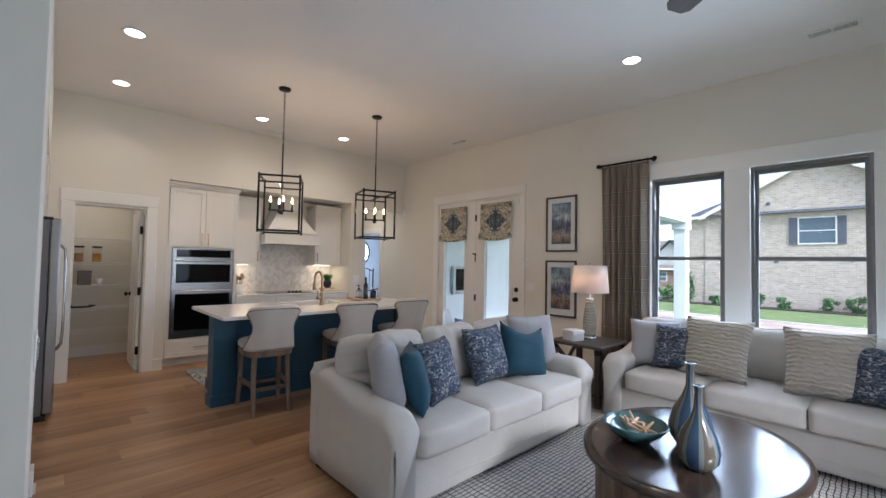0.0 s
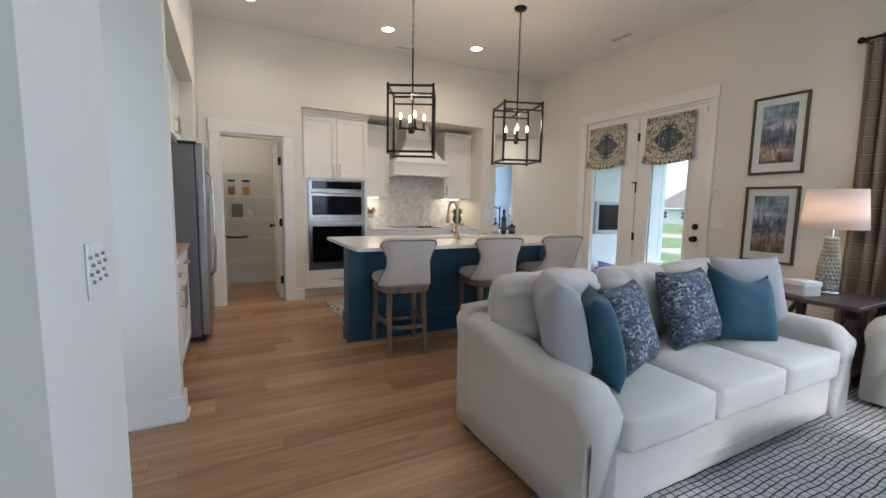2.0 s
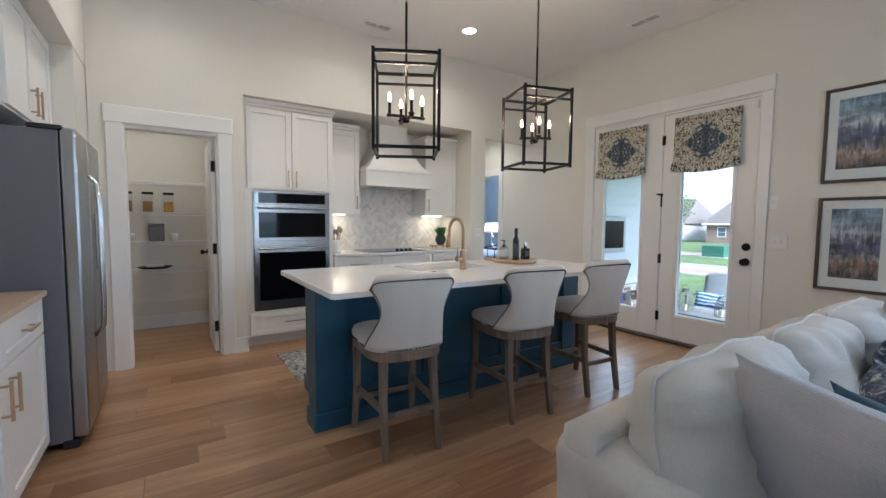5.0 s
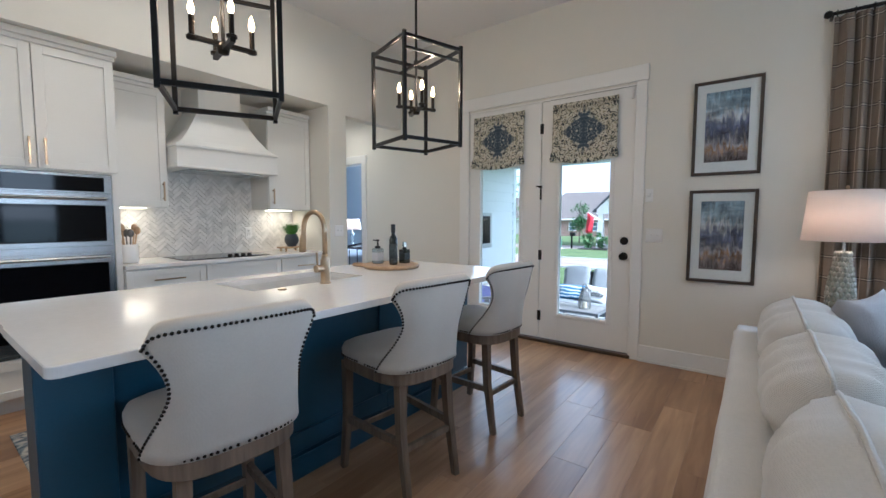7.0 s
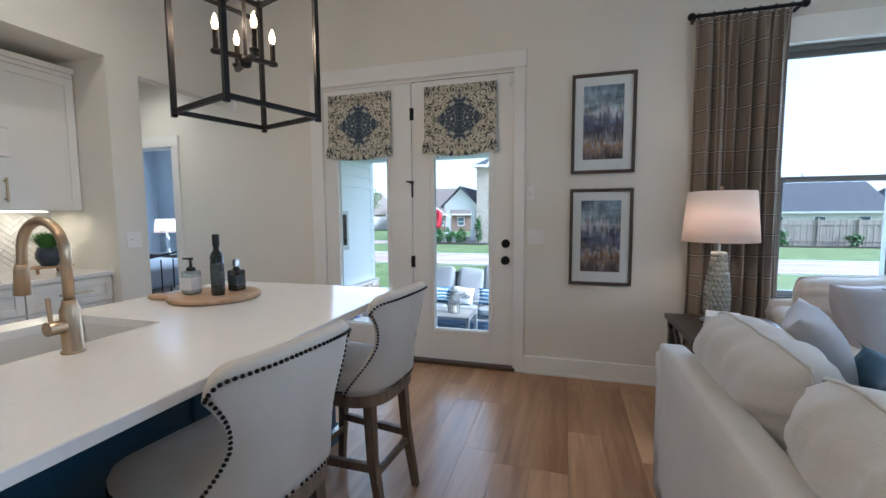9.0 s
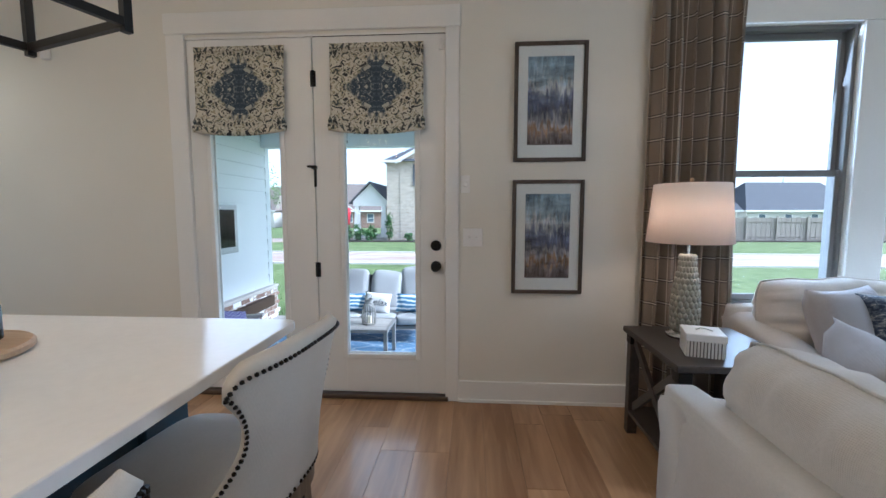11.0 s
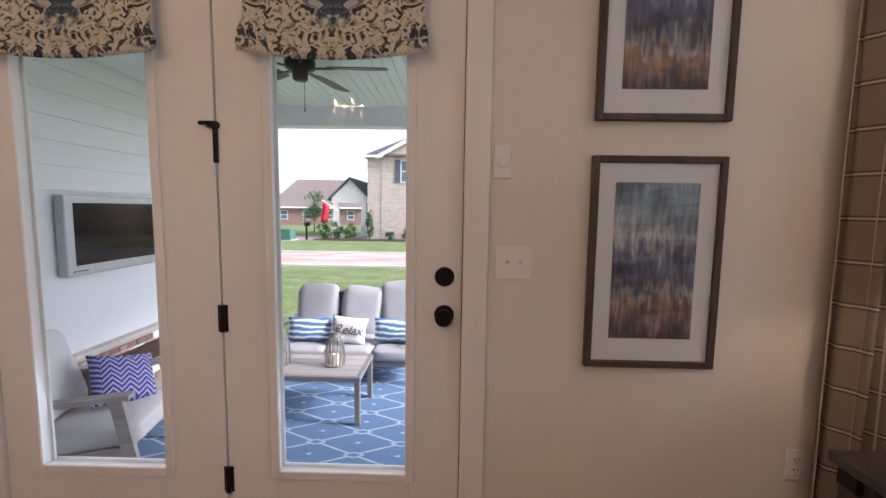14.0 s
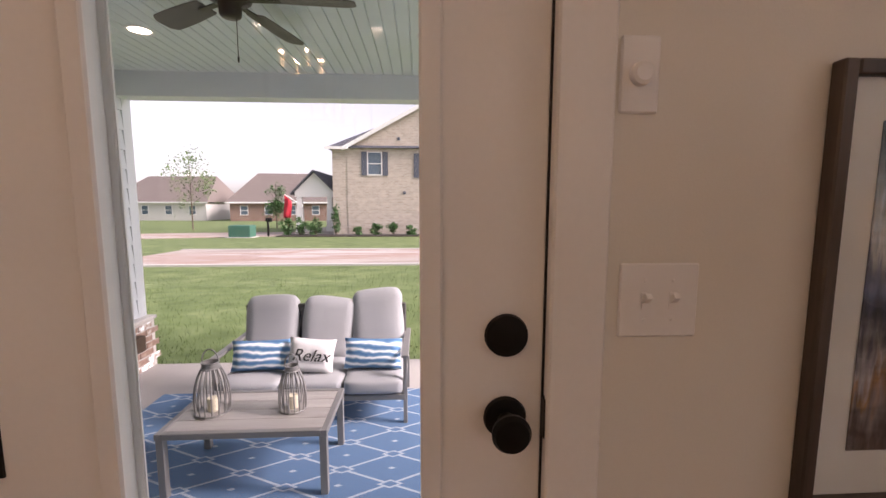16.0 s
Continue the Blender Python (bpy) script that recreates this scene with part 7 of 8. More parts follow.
ssh = part("shade", lathe([(0.20, 0.38), (0.16, 0.62)], 36), SHADE, nl, "white fabric shade", True)
ssh.modifiers.new("thickness", "SOLIDIFY").thickness = 0.002
lamp("bedside_bulb", "POINT", (-9.55, 7.15, 1.15), 5.0, (1.0, 0.84, 0.68), 0.04)
# Unseen area lamp added to brighten the bedroom; no window is built there.
wl = bpy.data.lights.new("bedroom_daylight", "AREA")
wl.energy, wl.color, wl.size = 50.0, (0.80, 0.90, 1.0), 1.4
wo = new("bedroom_daylight", wl)
wo.matrix_world = look((-9.0, 8.15, 1.5), (-9.0, 5, 1.2))
mr = thing("wall_mirror", "round dark-framed mirror on the bedroom wall", "mirror", (-10.87, 6.9, 1.75), 90)
part("ring", sweep([(0.42 * math.cos(a), -0.02, 0.42 * math.sin(a)) for a in [2 * math.pi * i / 40 for i in range(41)]], 0.022, 8), IRON, mr, "", True)
m2 = lathe([(0.40, 0.0), (0.0, 0.004)], 40)
part("mirror_glass", m2, material("mirror", (0.85, 0.86, 0.87), 0.03, 1.0, vary=0.0), mr).matrix_local = pose(0, -0.004, 0, 90)

# ---- porch ----
PZ_, PXW, PY_ = -0.40, -6.18, 8.55
CONC = material("porch_concrete", (0.42, 0.39, 0.36), 0.85, vary=0.12, scale=3, bump=0.3, bump_scale=90)
SIDING = material("siding_paint", (0.74, 0.77, 0.78), 0.55, vary=0.02, scale=3, bump=0.15, bump_scale=60)
structure("porch_slab", boxed((-6.30, -1.95, 5.02, PY_, -0.62, PZ_), bevel=0.008), CONC, "pale concrete porch slab", "porch")
wall_p = structure("wall_porch", boxed((-6.30, PXW - 0.012, 5.02, PY_ + 0.02, -0.6, 2.52)), SIDING, "house wall with white lap siding over a brick base", "wall")
z = 0.125
while z < 2.49:
    top_ = min(z + 0.185, 2.5)
    bm = bmesh.new()
    vs = [bm.verts.new(p) for y in (5.02, PY_ - 0.10) for p in ((PXW - 0.012, y, z), (PXW + 0.016, y, z), (PXW - 0.006, y, top_ + 0.004), (PXW - 0.012, y, top_ + 0.004))]
    for f in ((0, 1, 2, 3), (7, 6, 5, 4), (0, 4, 5, 1), (1, 5, 6, 2), (2, 6, 7, 3)):
        bm.faces.new([vs[i] for i in f])
    bmesh.ops.recalc_face_normals(bm, faces=bm.faces)
    part("siding_board", bm, SIDING, wall_p)
    z += 0.185
part("corner_board", boxed((PXW - 0.012, PXW + 0.014, PY_ - 0.10, PY_ + 0.022, 0.12, 2.5), bevel=0.002), SIDING, wall_p)
part("brick_ledge", boxed((PXW - 0.012, -6.085, 5.02, PY_ + 0.05, 0.085, 0.12), bevel=0.006), material("ledge_stone", (0.62, 0.58, 0.54), 0.8, vary=0.1, bump=0.3), wall_p, "pale stone ledge")
part("mortar", boxed((PXW - 0.012, -6.104, 5.02, PY_ + 0.03, -0.42, 0.085)), material("mortar", (0.60, 0.56, 0.52), 0.95, vary=0.1, bump=0.6, bump_scale=80), wall_p)
BRICK = bpy.data.materials.new("washed_brick")
BRICK.use_nodes = True
n_, l_ = BRICK.node_tree.nodes, BRICK.node_tree.links
oi_, rp_, nz_, tc_, ad_ = n_.new("ShaderNodeObjectInfo"), n_.new("ShaderNodeValToRGB"), n_.new("ShaderNodeTexNoise"), n_.new("ShaderNodeTexCoord"), n_.new("ShaderNodeMath")
nz_.inputs["Scale"].default_value, nz_.inputs["Detail"].default_value = 22, 6
l_.new(tc_.outputs["Object"], nz_.inputs["Vector"])
ad_.operation = "MULTIPLY_ADD"
ad_.inputs[1].default_value = 0.6
l_.new(oi_.outputs["Random"], ad_.inputs[0])
l_.new(nz_.outputs["Fac"], ad_.inputs[2])
for el, (q, c) in zip((rp_.color_ramp.elements[0], rp_.color_ramp.elements[1], rp_.color_ramp.elements.new(0.75), rp_.color_ramp.elements.new(0.9)), ((0.35, (0.20, 0.12, 0.09)), (1.05, (0.62, 0.57, 0.52)), (0.75, (0.34, 0.22, 0.17)), (0.9, (0.50, 0.42, 0.36)))):
    el.position, el.color = min(q, 1.0), (*c, 1)
l_.new(ad_.outputs[0], rp_.inputs[0])
l_.new(rp_.outputs[0], n_["Principled BSDF"].inputs["Base Color"])
n_["Principled BSDF"].inputs["Roughness"].default_value = 0.9
bp_ = n_.new("ShaderNodeBump")
bp_.inputs["Strength"].default_value, bp_.inputs["Distance"].default_value = 0.6, 0.006
l_.new(nz_.outputs["Fac"], bp_.inputs["Height"])
l_.new(bp_.outputs[0], n_["Principled BSDF"].inputs["Normal"])
bm = boxed((-0.008, 0.010, 0, 0.196, 0, 0.058), bevel=0.004)
brick_me = bpy.data.meshes.new("brick")
bm.to_mesh(brick_me)
bm.free()
brick_me.materials.append(BRICK)
rb = random.Random(4)
for c in range(7):
    y = 5.03 - (0.1 if c % 2 else 0)
    while y < PY_ - 0.1:
        o = new("brick", brick_me)
        o.matrix_world = pose(-6.104 + rb.uniform(-0.002, 0.003), max(y, 5.02), -0.405 + c * 0.069, rb.uniform(-0.6, 0.6), 0, rb.uniform(-0.5, 0.5))
        o.parent = wall_p
        y += 0.206
# porch ceiling of narrow boards, beams and post
PAINTP = material("porch_ceiling_paint", (0.70, 0.76, 0.76), 0.6, vary=0.02)
bm = boxed((-6.30, -1.95, 5.02, PY_ + 0.1, 2.512, 2.60))
k = 0
x = -6.18
while x < -2.1:
    box(bm, x + 0.004, x + 0.086, 5.02, PY_ - 0.20, 2.50, 2.513, 0.003)
    x += 0.09
structure("ceiling_porch", bm, PAINTP, "pale painted beadboard porch ceiling", "ceiling")
structure("porch_beam", boxed((-6.18, -1.95, PY_ - 0.20, PY_, 2.275, 2.512), (-2.15, -1.95, 5.02, PY_ - 0.20, 2.275, 2.512), bevel=0.004), SIDING, "white porch beam", "beam")
post = thing("porch_post", "square white porch post with base and cap", "post", (-2.08, PY_ - 0.12, PZ_))
part("shaft", boxed((-0.10, 0.10, -0.10, 0.10, 0.18, 2.58), bevel=0.006), SIDING, post)
part("base", boxed((-0.13, 0.13, -0.13, 0.13, 0.0, 0.18), bevel=0.006), SIDING, post)
part("cap", boxed((-0.13, 0.13, -0.13, 0.13, 2.55, 2.672), bevel=0.006), SIDING, post)
# house wall outside, over the door and windows
EXT_Y = N + T
structure("wall_outside", boxed((-6.18, DX0, EXT_Y, EXT_Y + 0.014, -0.6, 2.512), (DX1, WIN[0][0] - 0.08, EXT_Y, EXT_Y + 0.014, -0.6, 4.2), (WIN[0][0] - 0.08, WIN[1][1] + 0.08, EXT_Y, EXT_Y + 0.014, -0.6, WZ0 - 0.06), (WIN[1][1] + 0.08, E + T, EXT_Y, EXT_Y + 0.014, -0.6, 4.2), (DX0, DX1, EXT_Y, EXT_Y + 0.014, -0.6, 0.0)), SIDING, "white outside wall", "wall")
structure("roof", boxed((-11.2, E + 0.6, -3.4, EXT_Y + 0.35, 3.6, 3.75)), material("own_shingles", (0.06, 0.06, 0.065), 0.9, vary=0.2), "dark shingle roof", "roof")

# outdoor television
tv = thing("outdoor_television", "wall-mounted television in a silver frame", "television", (PXW, 6.945, 1.07), 90)
SILVER = material("tv_silver", (0.45, 0.47, 0.48), 0.4, 0.4)
part("case", boxed((-0.515, 0.515, -0.10, -0.02, -0.315, 0.315), bevel=0.008), SILVER, tv, "silver bezel")
part("screen", boxed((-0.44, 0.44, -0.103, -0.099, -0.235, 0.255)), BLACKGLASS, tv, "dark glossy screen")
part("bracket", boxed((-0.15, 0.15, -0.02, 0.02, -0.15, 0.15)), BLACK, tv)
part("buttons", boxed(*[(-0.47 + k * 0.028, -0.45 + k * 0.028, -0.102, -0.0995, -0.285, -0.275) for k in range(5)]), RUBBER, tv)

# outdoor rug with a diamond lattice
ORUG = bpy.data.materials.new("outdoor_rug")
ORUG.use_nodes = True
no, lo = ORUG.node_tree.nodes, ORUG.node_tree.links
to, so_ = no.new("ShaderNodeTexCoord"), no.new("ShaderNodeSeparateXYZ")
lo.new(to.outputs["Object"], so_.inputs[0])
def mth(op, a, b=None, c=None):
    m = no.new("ShaderNodeMath")
    m.operation = op
    for i, v in enumerate((a, b, c)):
        if v is None:
            continue
        if isinstance(v, (int, float)):
            m.inputs[i].default_value = v
        else:
            lo.new(v, m.inputs[i])
    return m.outputs[0]
u = mth("DIVIDE", so_.outputs["X"], 0.62)
v = mth("DIVIDE", so_.outputs["Y"], 0.30)
d1 = mth("PINGPONG", mth("ADD", u, v), 0.5)
d2 = mth("PINGPONG", mth("SUBTRACT", u, v), 0.5)
line = mth("MAXIMUM", mth("LESS_THAN", d1, 0.030), mth("LESS_THAN", d2, 0.030))
# small diamonds on the crossings
s1, s2 = mth("LESS_THAN", d1, 0.13), mth("LESS_THAN", d2, 0.13)
ring = mth("MULTIPLY", mth("MULTIPLY", s1, s2), mth("MAXIMUM", mth("GREATER_THAN", d1, 0.085), mth("GREATER_THAN", d2, 0.085)))
inner = mth("MULTIPLY", mth("GREATER_THAN", mth("MULTIPLY", s1, s2), 0.5), 1.0)
pattern = mth("MAXIMUM", ring, mth("MULTIPLY", line, mth("SUBTRACT", 1.0, inner)))
# tiny marks in the fields
f1, f2 = mth("GREATER_THAN", d1, 0.455), mth("GREATER_THAN", d2, 0.455)
pattern = mth("MAXIMUM", pattern, mth("MULTIPLY", f1, f2))
wn_ = no.new("ShaderNodeTexNoise")
wn_.inputs["Scale"].default_value, wn_.inputs["Detail"].default_value = 120, 4
lo.new(to.outputs["Object"], wn_.inputs["Vector"])
cb_ = no.new("ShaderNodeValToRGB")
cb_.color_ramp.elements[0].position, cb_.color_ramp.elements[1].position = 0.3, 0.7
cb_.color_ramp.elements[0].color, cb_.color_ramp.elements[1].color = (0.075, 0.15, 0.27, 1), (0.13, 0.235, 0.38, 1)
lo.new(wn_.outputs["Fac"], cb_.inputs[0])
mo = no.new("ShaderNodeMixRGB")
mo.inputs[2].default_value = (0.50, 0.56, 0.62, 1)
lo.new(mth("MULTIPLY", pattern, mth("MULTIPLY_ADD", wn_.outputs["Fac"], 0.8, 0.35)), mo.inputs[0])
lo.new(cb_.outputs[0], mo.inputs[1])
lo.new(mo.outputs[0], no["Principled BSDF"].inputs["Base Color"])
no["Principled BSDF"].inputs["Roughness"].default_value = 0.95
r = part("outdoor_rug", boxed((-1.45, 1.45, -1.3, 1.28, 0.0005, 0.010), bevel=0.003), ORUG)
r.matrix_world = pose(-4.13, 6.53, PZ_)
tagged(r, "blue outdoor rug with a white diamond lattice", "rug")

# outdoor coffee table, sofa, chair
ALU = material("grey_aluminium", (0.25, 0.24, 0.23), 0.5, 0.3, vary=0.06)
GREYWOOD = wood("greywashed_slats", (0.30, 0.27, 0.25), (0.46, 0.43, 0.40), 0.5, "X", 2)
OUTC = weave(material("outdoor_cushion", (0.40, 0.40, 0.41), 0.9, vary=0.04, scale=6, bump_scale=150), 0.003)
ot = thing("outdoor_coffee_table", "grey slatted outdoor coffee table", "coffee table", (-4.33, 6.72, PZ_ + 0.010))
for k in range(4):
    part("slat", boxed((-0.44, 0.44, -0.235 + k * 0.118, -0.121 + k * 0.118, 0.375, 0.395), bevel=0.002), GREYWOOD, ot)
part("frame", boxed((-0.475, -0.441, -0.27, 0.27, 0.36, 0.397), (0.441, 0.475, -0.27, 0.27, 0.36, 0.397), (-0.441, 0.441, -0.27, -0.237, 0.36, 0.397), (-0.441, 0.441, 0.237, 0.27, 0.36, 0.397), bevel=0.003), ALU, ot)
for x in (-0.45, 0.45):
    for y in (-0.245, 0.245):
        part("leg", boxed((x - 0.021, x + 0.021, y - 0.021, y + 0.021, 0, 0.36), bevel=0.003), ALU, ot)
def lantern(at, h, r):
    l = thing("candle_lantern", "grey metal cage lantern with a white candle", "lantern", at, group="lanterns on the outdoor table")
    part("base", lathe([(0, 0), (r * 0.95, 0), (r * 0.95, 0.008), (0, 0.008)], 28), GREYWOOD, l, "wooden base")
    prof = [(0.95, 0.0), (1.0, 0.12), (1.02, 0.25), (0.95, 0.45), (0.78, 0.62), (0.52, 0.78)]
    for k in range(16):
        a = 2 * math.pi * k / 16
        part("rib", sweep([(r * q * math.cos(a), r * q * math.sin(a), zz * h + 0.004) for q, zz in prof], 0.0045, 6), ALU, l)
    for q, zz in ((0.95, 0.012), (0.52, 0.78)):
        part("hoop", sweep([(r * q * math.cos(a), r * q * math.sin(a), zz * h) for a in [2 * math.pi * i / 24 for i in range(25)]], 0.006, 6), ALU, l)
    part("collar", lathe([(0.50 * r, 0.77 * h), (0.48 * r, 0.86 * h), (0.54 * r, 0.87 * h), (0.54 * r, 0.885 * h), (0.44 * r, 0.885 * h), (0.44 * r, 0.77 * h)], 24), ALU, l)
    part("handle", sweep([(0.5 * r * math.cos(a), 0.2 * r * math.sin(a) * 0, 0.88 * h + 0.22 * h * math.sin(a)) for a in [math.pi * i / 12 for i in range(13)]], 0.004, 6), ALU, l)
    part("candle", lathe([(0, 0.008), (0.030, 0.008), (0.030, 0.088), (0.026, 0.090), (0, 0.086)], 20), material("wax", (0.75, 0.68, 0.52), 0.5), l, "ivory pillar candle")
lantern((-4.60, 6.70, PZ_ + 0.4085), 0.36, 0.098)
lantern((-4.12, 6.71, PZ_ + 0.4085), 0.32, 0.080)

os_ = thing("outdoor_sofa", "grey-cushioned outdoor sofa with a woven back", "outdoor sofa", (-4.14, 7.55, PZ_ + 0.010))
WICK = blotch("dark_wicker", [(0.03, 0.028, 0.025), (0.08, 0.075, 0.07), (0.15, 0.14, 0.13)], 60, 0.7)
for x in (-0.70, 0.70):
    for y in (-0.32, 0.30):
        part("leg", boxed((x - 0.015, x + 0.015, y - 0.015, y + 0.015, 0, 0.30 if y > 0 else 0.52), bevel=0.003), ALU, os_)
    part("armrest", boxed((x - 0.028, x + 0.028, -0.35, 0.34, 0.52, 0.545), bevel=0.006), ALU, os_)
part("seat_frame", boxed((-0.70, 0.70, -0.34, 0.32, 0.19, 0.235), bevel=0.004), ALU, os_)
part("woven_back", boxed((-0.69, 0.69, 0.24, 0.28, 0.235, 0.80), bevel=0.01), WICK, os_, "dark woven back panel")
for k, lean in enumerate((0, 4, -3)):
    x0 = -0.69 + k * 0.46
    part("seat_cushion", slab_cushion(x0 + 0.004, x0 + 0.456, -0.36, 0.20, 0.235, 0.36, 0.035, 0.018, 8, 0.006, k + 20), OUTC, os_, "", True)
    bm = slab_cushion(-0.215, 0.215, 0.0, 0.13, 0.0, 0.53 + (0.05 if k == 2 else 0.0) - (0.02 if k == 1 else 0), 0.055, 0.02, 10, 0.010, k + 30)
    bmesh.ops.transform(bm, matrix=pose(x0 + 0.23, 0.10, 0.36, -14, lean, 0), verts=bm.verts)
    part("back_cushion", bm, OUTC, os_, "", True)
STRIPE = bpy.data.materials.new("blue_wave_print")
STRIPE.use_nodes = True
ns_, ls_ = STRIPE.node_tree.nodes, STRIPE.node_tree.links
tw, ww, rw = ns_.new("ShaderNodeTexCoord"), ns_.new("ShaderNodeTexWave"), ns_.new("ShaderNodeValToRGB")
ww.bands_direction = "Z"
ww.inputs["Scale"].default_value, ww.inputs["Distortion"].default_value, ww.inputs["Detail"].default_value, ww.inputs["Detail Scale"].default_value = 6.0, 4.0, 2.0, 1.2
ls_.new(tw.outputs["Object"], ww.inputs["Vector"])
ls_.new(ww.outputs["Fac"], rw.inputs[0])
for el, (q, c) in zip((rw.color_ramp.elements[0], rw.color_ramp.elements[1], rw.color_ramp.elements.new(0.5)), ((0.1, (0.08, 0.20, 0.38)), (0.9, (0.55, 0.63, 0.68)), (0.5, (0.22, 0.40, 0.56)))):
    el.position, el.color = q, (*c, 1)
ls_.new(rw.outputs[0], ns_["Principled BSDF"].inputs["Base Color"])
ns_["Principled BSDF"].inputs["Roughness"].default_value = 0.9
for x, rz in ((-4.56, 4), (-3.70, -4)):
    p = part("lumbar_pillow", pillow(0.46, 0.24, 0.13, 12, 0.06, 0, 3), STRIPE, smooth=True)
    p.matrix_world = pose(x, 7.40, PZ_ + 0.50, -18, 0, rz)
    tagged(p, "blue and white wave print lumbar pillow", "pillow", "outdoor lumbar pillows")
rp2 = thing("lettered_pillow", "white pillow with a handwritten word", "pillow", (-4.17, 7.36, PZ_ + 0.505))
CANVAS = weave(material("white_canvas", (0.70, 0.68, 0.68), 0.9, vary=0.03), 0.003)
pp = part("cushion", pillow(0.36, 0.27, 0.13, 12, 0.07, 0, 5), CANVAS, rp2, "", True)
pp.matrix_local = pose(0, 0, 0, -18, 6, 2)
fc_ = bpy.data.curves.new("word", "FONT")
fc_.body, fc_.size, fc_.extrude, fc_.shear, fc_.align_x, fc_.align_y = "Relax", 0.125, 0.0015, 0.35, "CENTER", "CENTER"
tmp = bpy.data.objects.new("word_curve", fc_)
scene.collection.objects.link(tmp)
me = bpy.data.meshes.new_from_object(tmp.evaluated_get(bpy.context.evaluated_depsgraph_get()))
bpy.data.objects.remove(tmp)
me.materials.append(RUBBER)
wd = new("lettering", me)
wd.parent = rp2
wd.matrix_local = pose(0, 0, 0, -18, 6, 2) @ pose(0.005, -0.074, 0.0, 90, 0, 0)
wd["label"] = "black script lettering"

oc_ = thing("outdoor_armchair", "grey wooden outdoor armchair with white cushions", "outdoor chair", (-5.38, 5.87, PZ_ + 0.010), 12)
for s in (-1, 1):
    y = s * 0.30
    part("front_leg", bar(bmesh.new(), (0.34, y, 0), (0.24, y, 0.58), 0.032, 0.07, (1, 0, 0)), GREYWOOD, oc_)
    part("rear_leg", bar(bmesh.new(), (-0.36, y, 0), (-0.22, y, 0.56), 0.032, 0.07, (1, 0, 0)), GREYWOOD, oc_)
    part("armrest", bar(bmesh.new(), (-0.36, y, 0.555), (0.32, y, 0.605), 0.075, 0.028), GREYWOOD, oc_)
    part("seat_rail", bar(bmesh.new(), (-0.30, y, 0.20), (0.30, y, 0.27), 0.03, 0.06), GREYWOOD, oc_)
for k in range(6):
    part("seat_slat", bar(bmesh.new(), (-0.24 + k * 0.1, -0.30, 0.215 + k * 0.012), (-0.24 + k * 0.1, 0.30, 0.215 + k * 0.012), 0.06, 0.018), GREYWOOD, oc_)
WHITEC = weave(material("white_cushion", (0.66, 0.65, 0.64), 0.9, vary=0.03, scale=6), 0.003)
bm = slab_cushion(-0.30, 0.34, -0.275, 0.275, 0, 0.13, 0.04, 0.02, 8, 0.006, 41)
bmesh.ops.transform(bm, matrix=pose(0, 0, 0.25, 0, -6, 0), verts=bm.verts)
part("seat_cushion", bm, WHITEC, oc_, "", True)
bm = slab_cushion(-0.07, 0.07, -0.275, 0.275, 0, 0.52, 0.06, 0.02, 10, 0.010, 42)
bmesh.ops.transform(bm, matrix=pose(-0.27, 0, 0.36, 0, -16, 0), verts=bm.verts)
part("back_cushion", bm, WHITEC, oc_, "", True)
part("back_frame", boxed((-0.40, -0.37, -0.30, 0.30, 0.25, 0.80), bevel=0.006), GREYWOOD, oc_)
CHEV = bpy.data.materials.new("indigo_chevron")
CHEV.use_nodes = True
nh_, lh_ = CHEV.node_tree.nodes, CHEV.node_tree.links
th_, sh_ = nh_.new("ShaderNodeTexCoord"), nh_.new("ShaderNodeSeparateXYZ")
lh_.new(th_.outputs["Object"], sh_.inputs[0])
def mh(op, a, b=None):
    m = nh_.new("ShaderNodeMath")
    m.operation = op
    for i, q in enumerate((a, b)):
        if q is None:
            continue
        if isinstance(q, (int, float)):
            m.inputs[i].default_value = q
        else:
            lh_.new(q, m.inputs[i])
    return m.outputs[0]
zig = mh("ADD", sh_.outputs["Z"], mh("PINGPONG", sh_.outputs["X"], 0.05))
ln = mh("GREATER_THAN", mh("PINGPONG", zig, 0.0175), 0.010)
mxh = nh_.new("ShaderNodeMixRGB")
mxh.inputs[1].default_value, mxh.inputs[2].default_value = (0.055, 0.05, 0.26, 1), (0.42, 0.42, 0.62, 1)
lh_.new(ln, mxh.inputs[0])
lh_.new(mxh.outputs[0], nh_["Principled BSDF"].inputs["Base Color"])
nh_["Principled BSDF"].inputs["Roughness"].default_value = 0.9
p = part("chevron_pillow", pillow(0.40, 0.36, 0.14, 12, 0.08, 0, 8), CHEV, smooth=True)
p.matrix_world = pose(-5.35, 6.01, PZ_ + 0.555, -38, 14, 62)
tagged(p, "indigo chevron cushion on the outdoor chair", "pillow")
build_fan("porch_fan", (-4.33, 6.60, 2.50), 3, 0.66, FANWOOD, "dark bronze porch ceiling fan at rest", 0.03, 5, True)
for x, y in ((-3.25, 7.4), (-5.3, 7.4)):
    c = thing("porch_light", "round flush porch ceiling light", "ceiling light", (x, y, 2.50), group="porch ceiling lights")
    part("trim_ring", lathe([(0.070, -0.0005), (0.070, -0.006), (0.088, -0.008), (0.095, -0.0005)], 28), PLASTIC, c, smooth=True)
    part("lens", lathe([(0.070, -0.001), (0.066, -0.004), (0.0, -0.005)], 28), CAN, c)

# ---- garden, road and houses ----
def ground_z(y):
    return -0.50 - 0.0255 * max(0.0, y - 8.6)


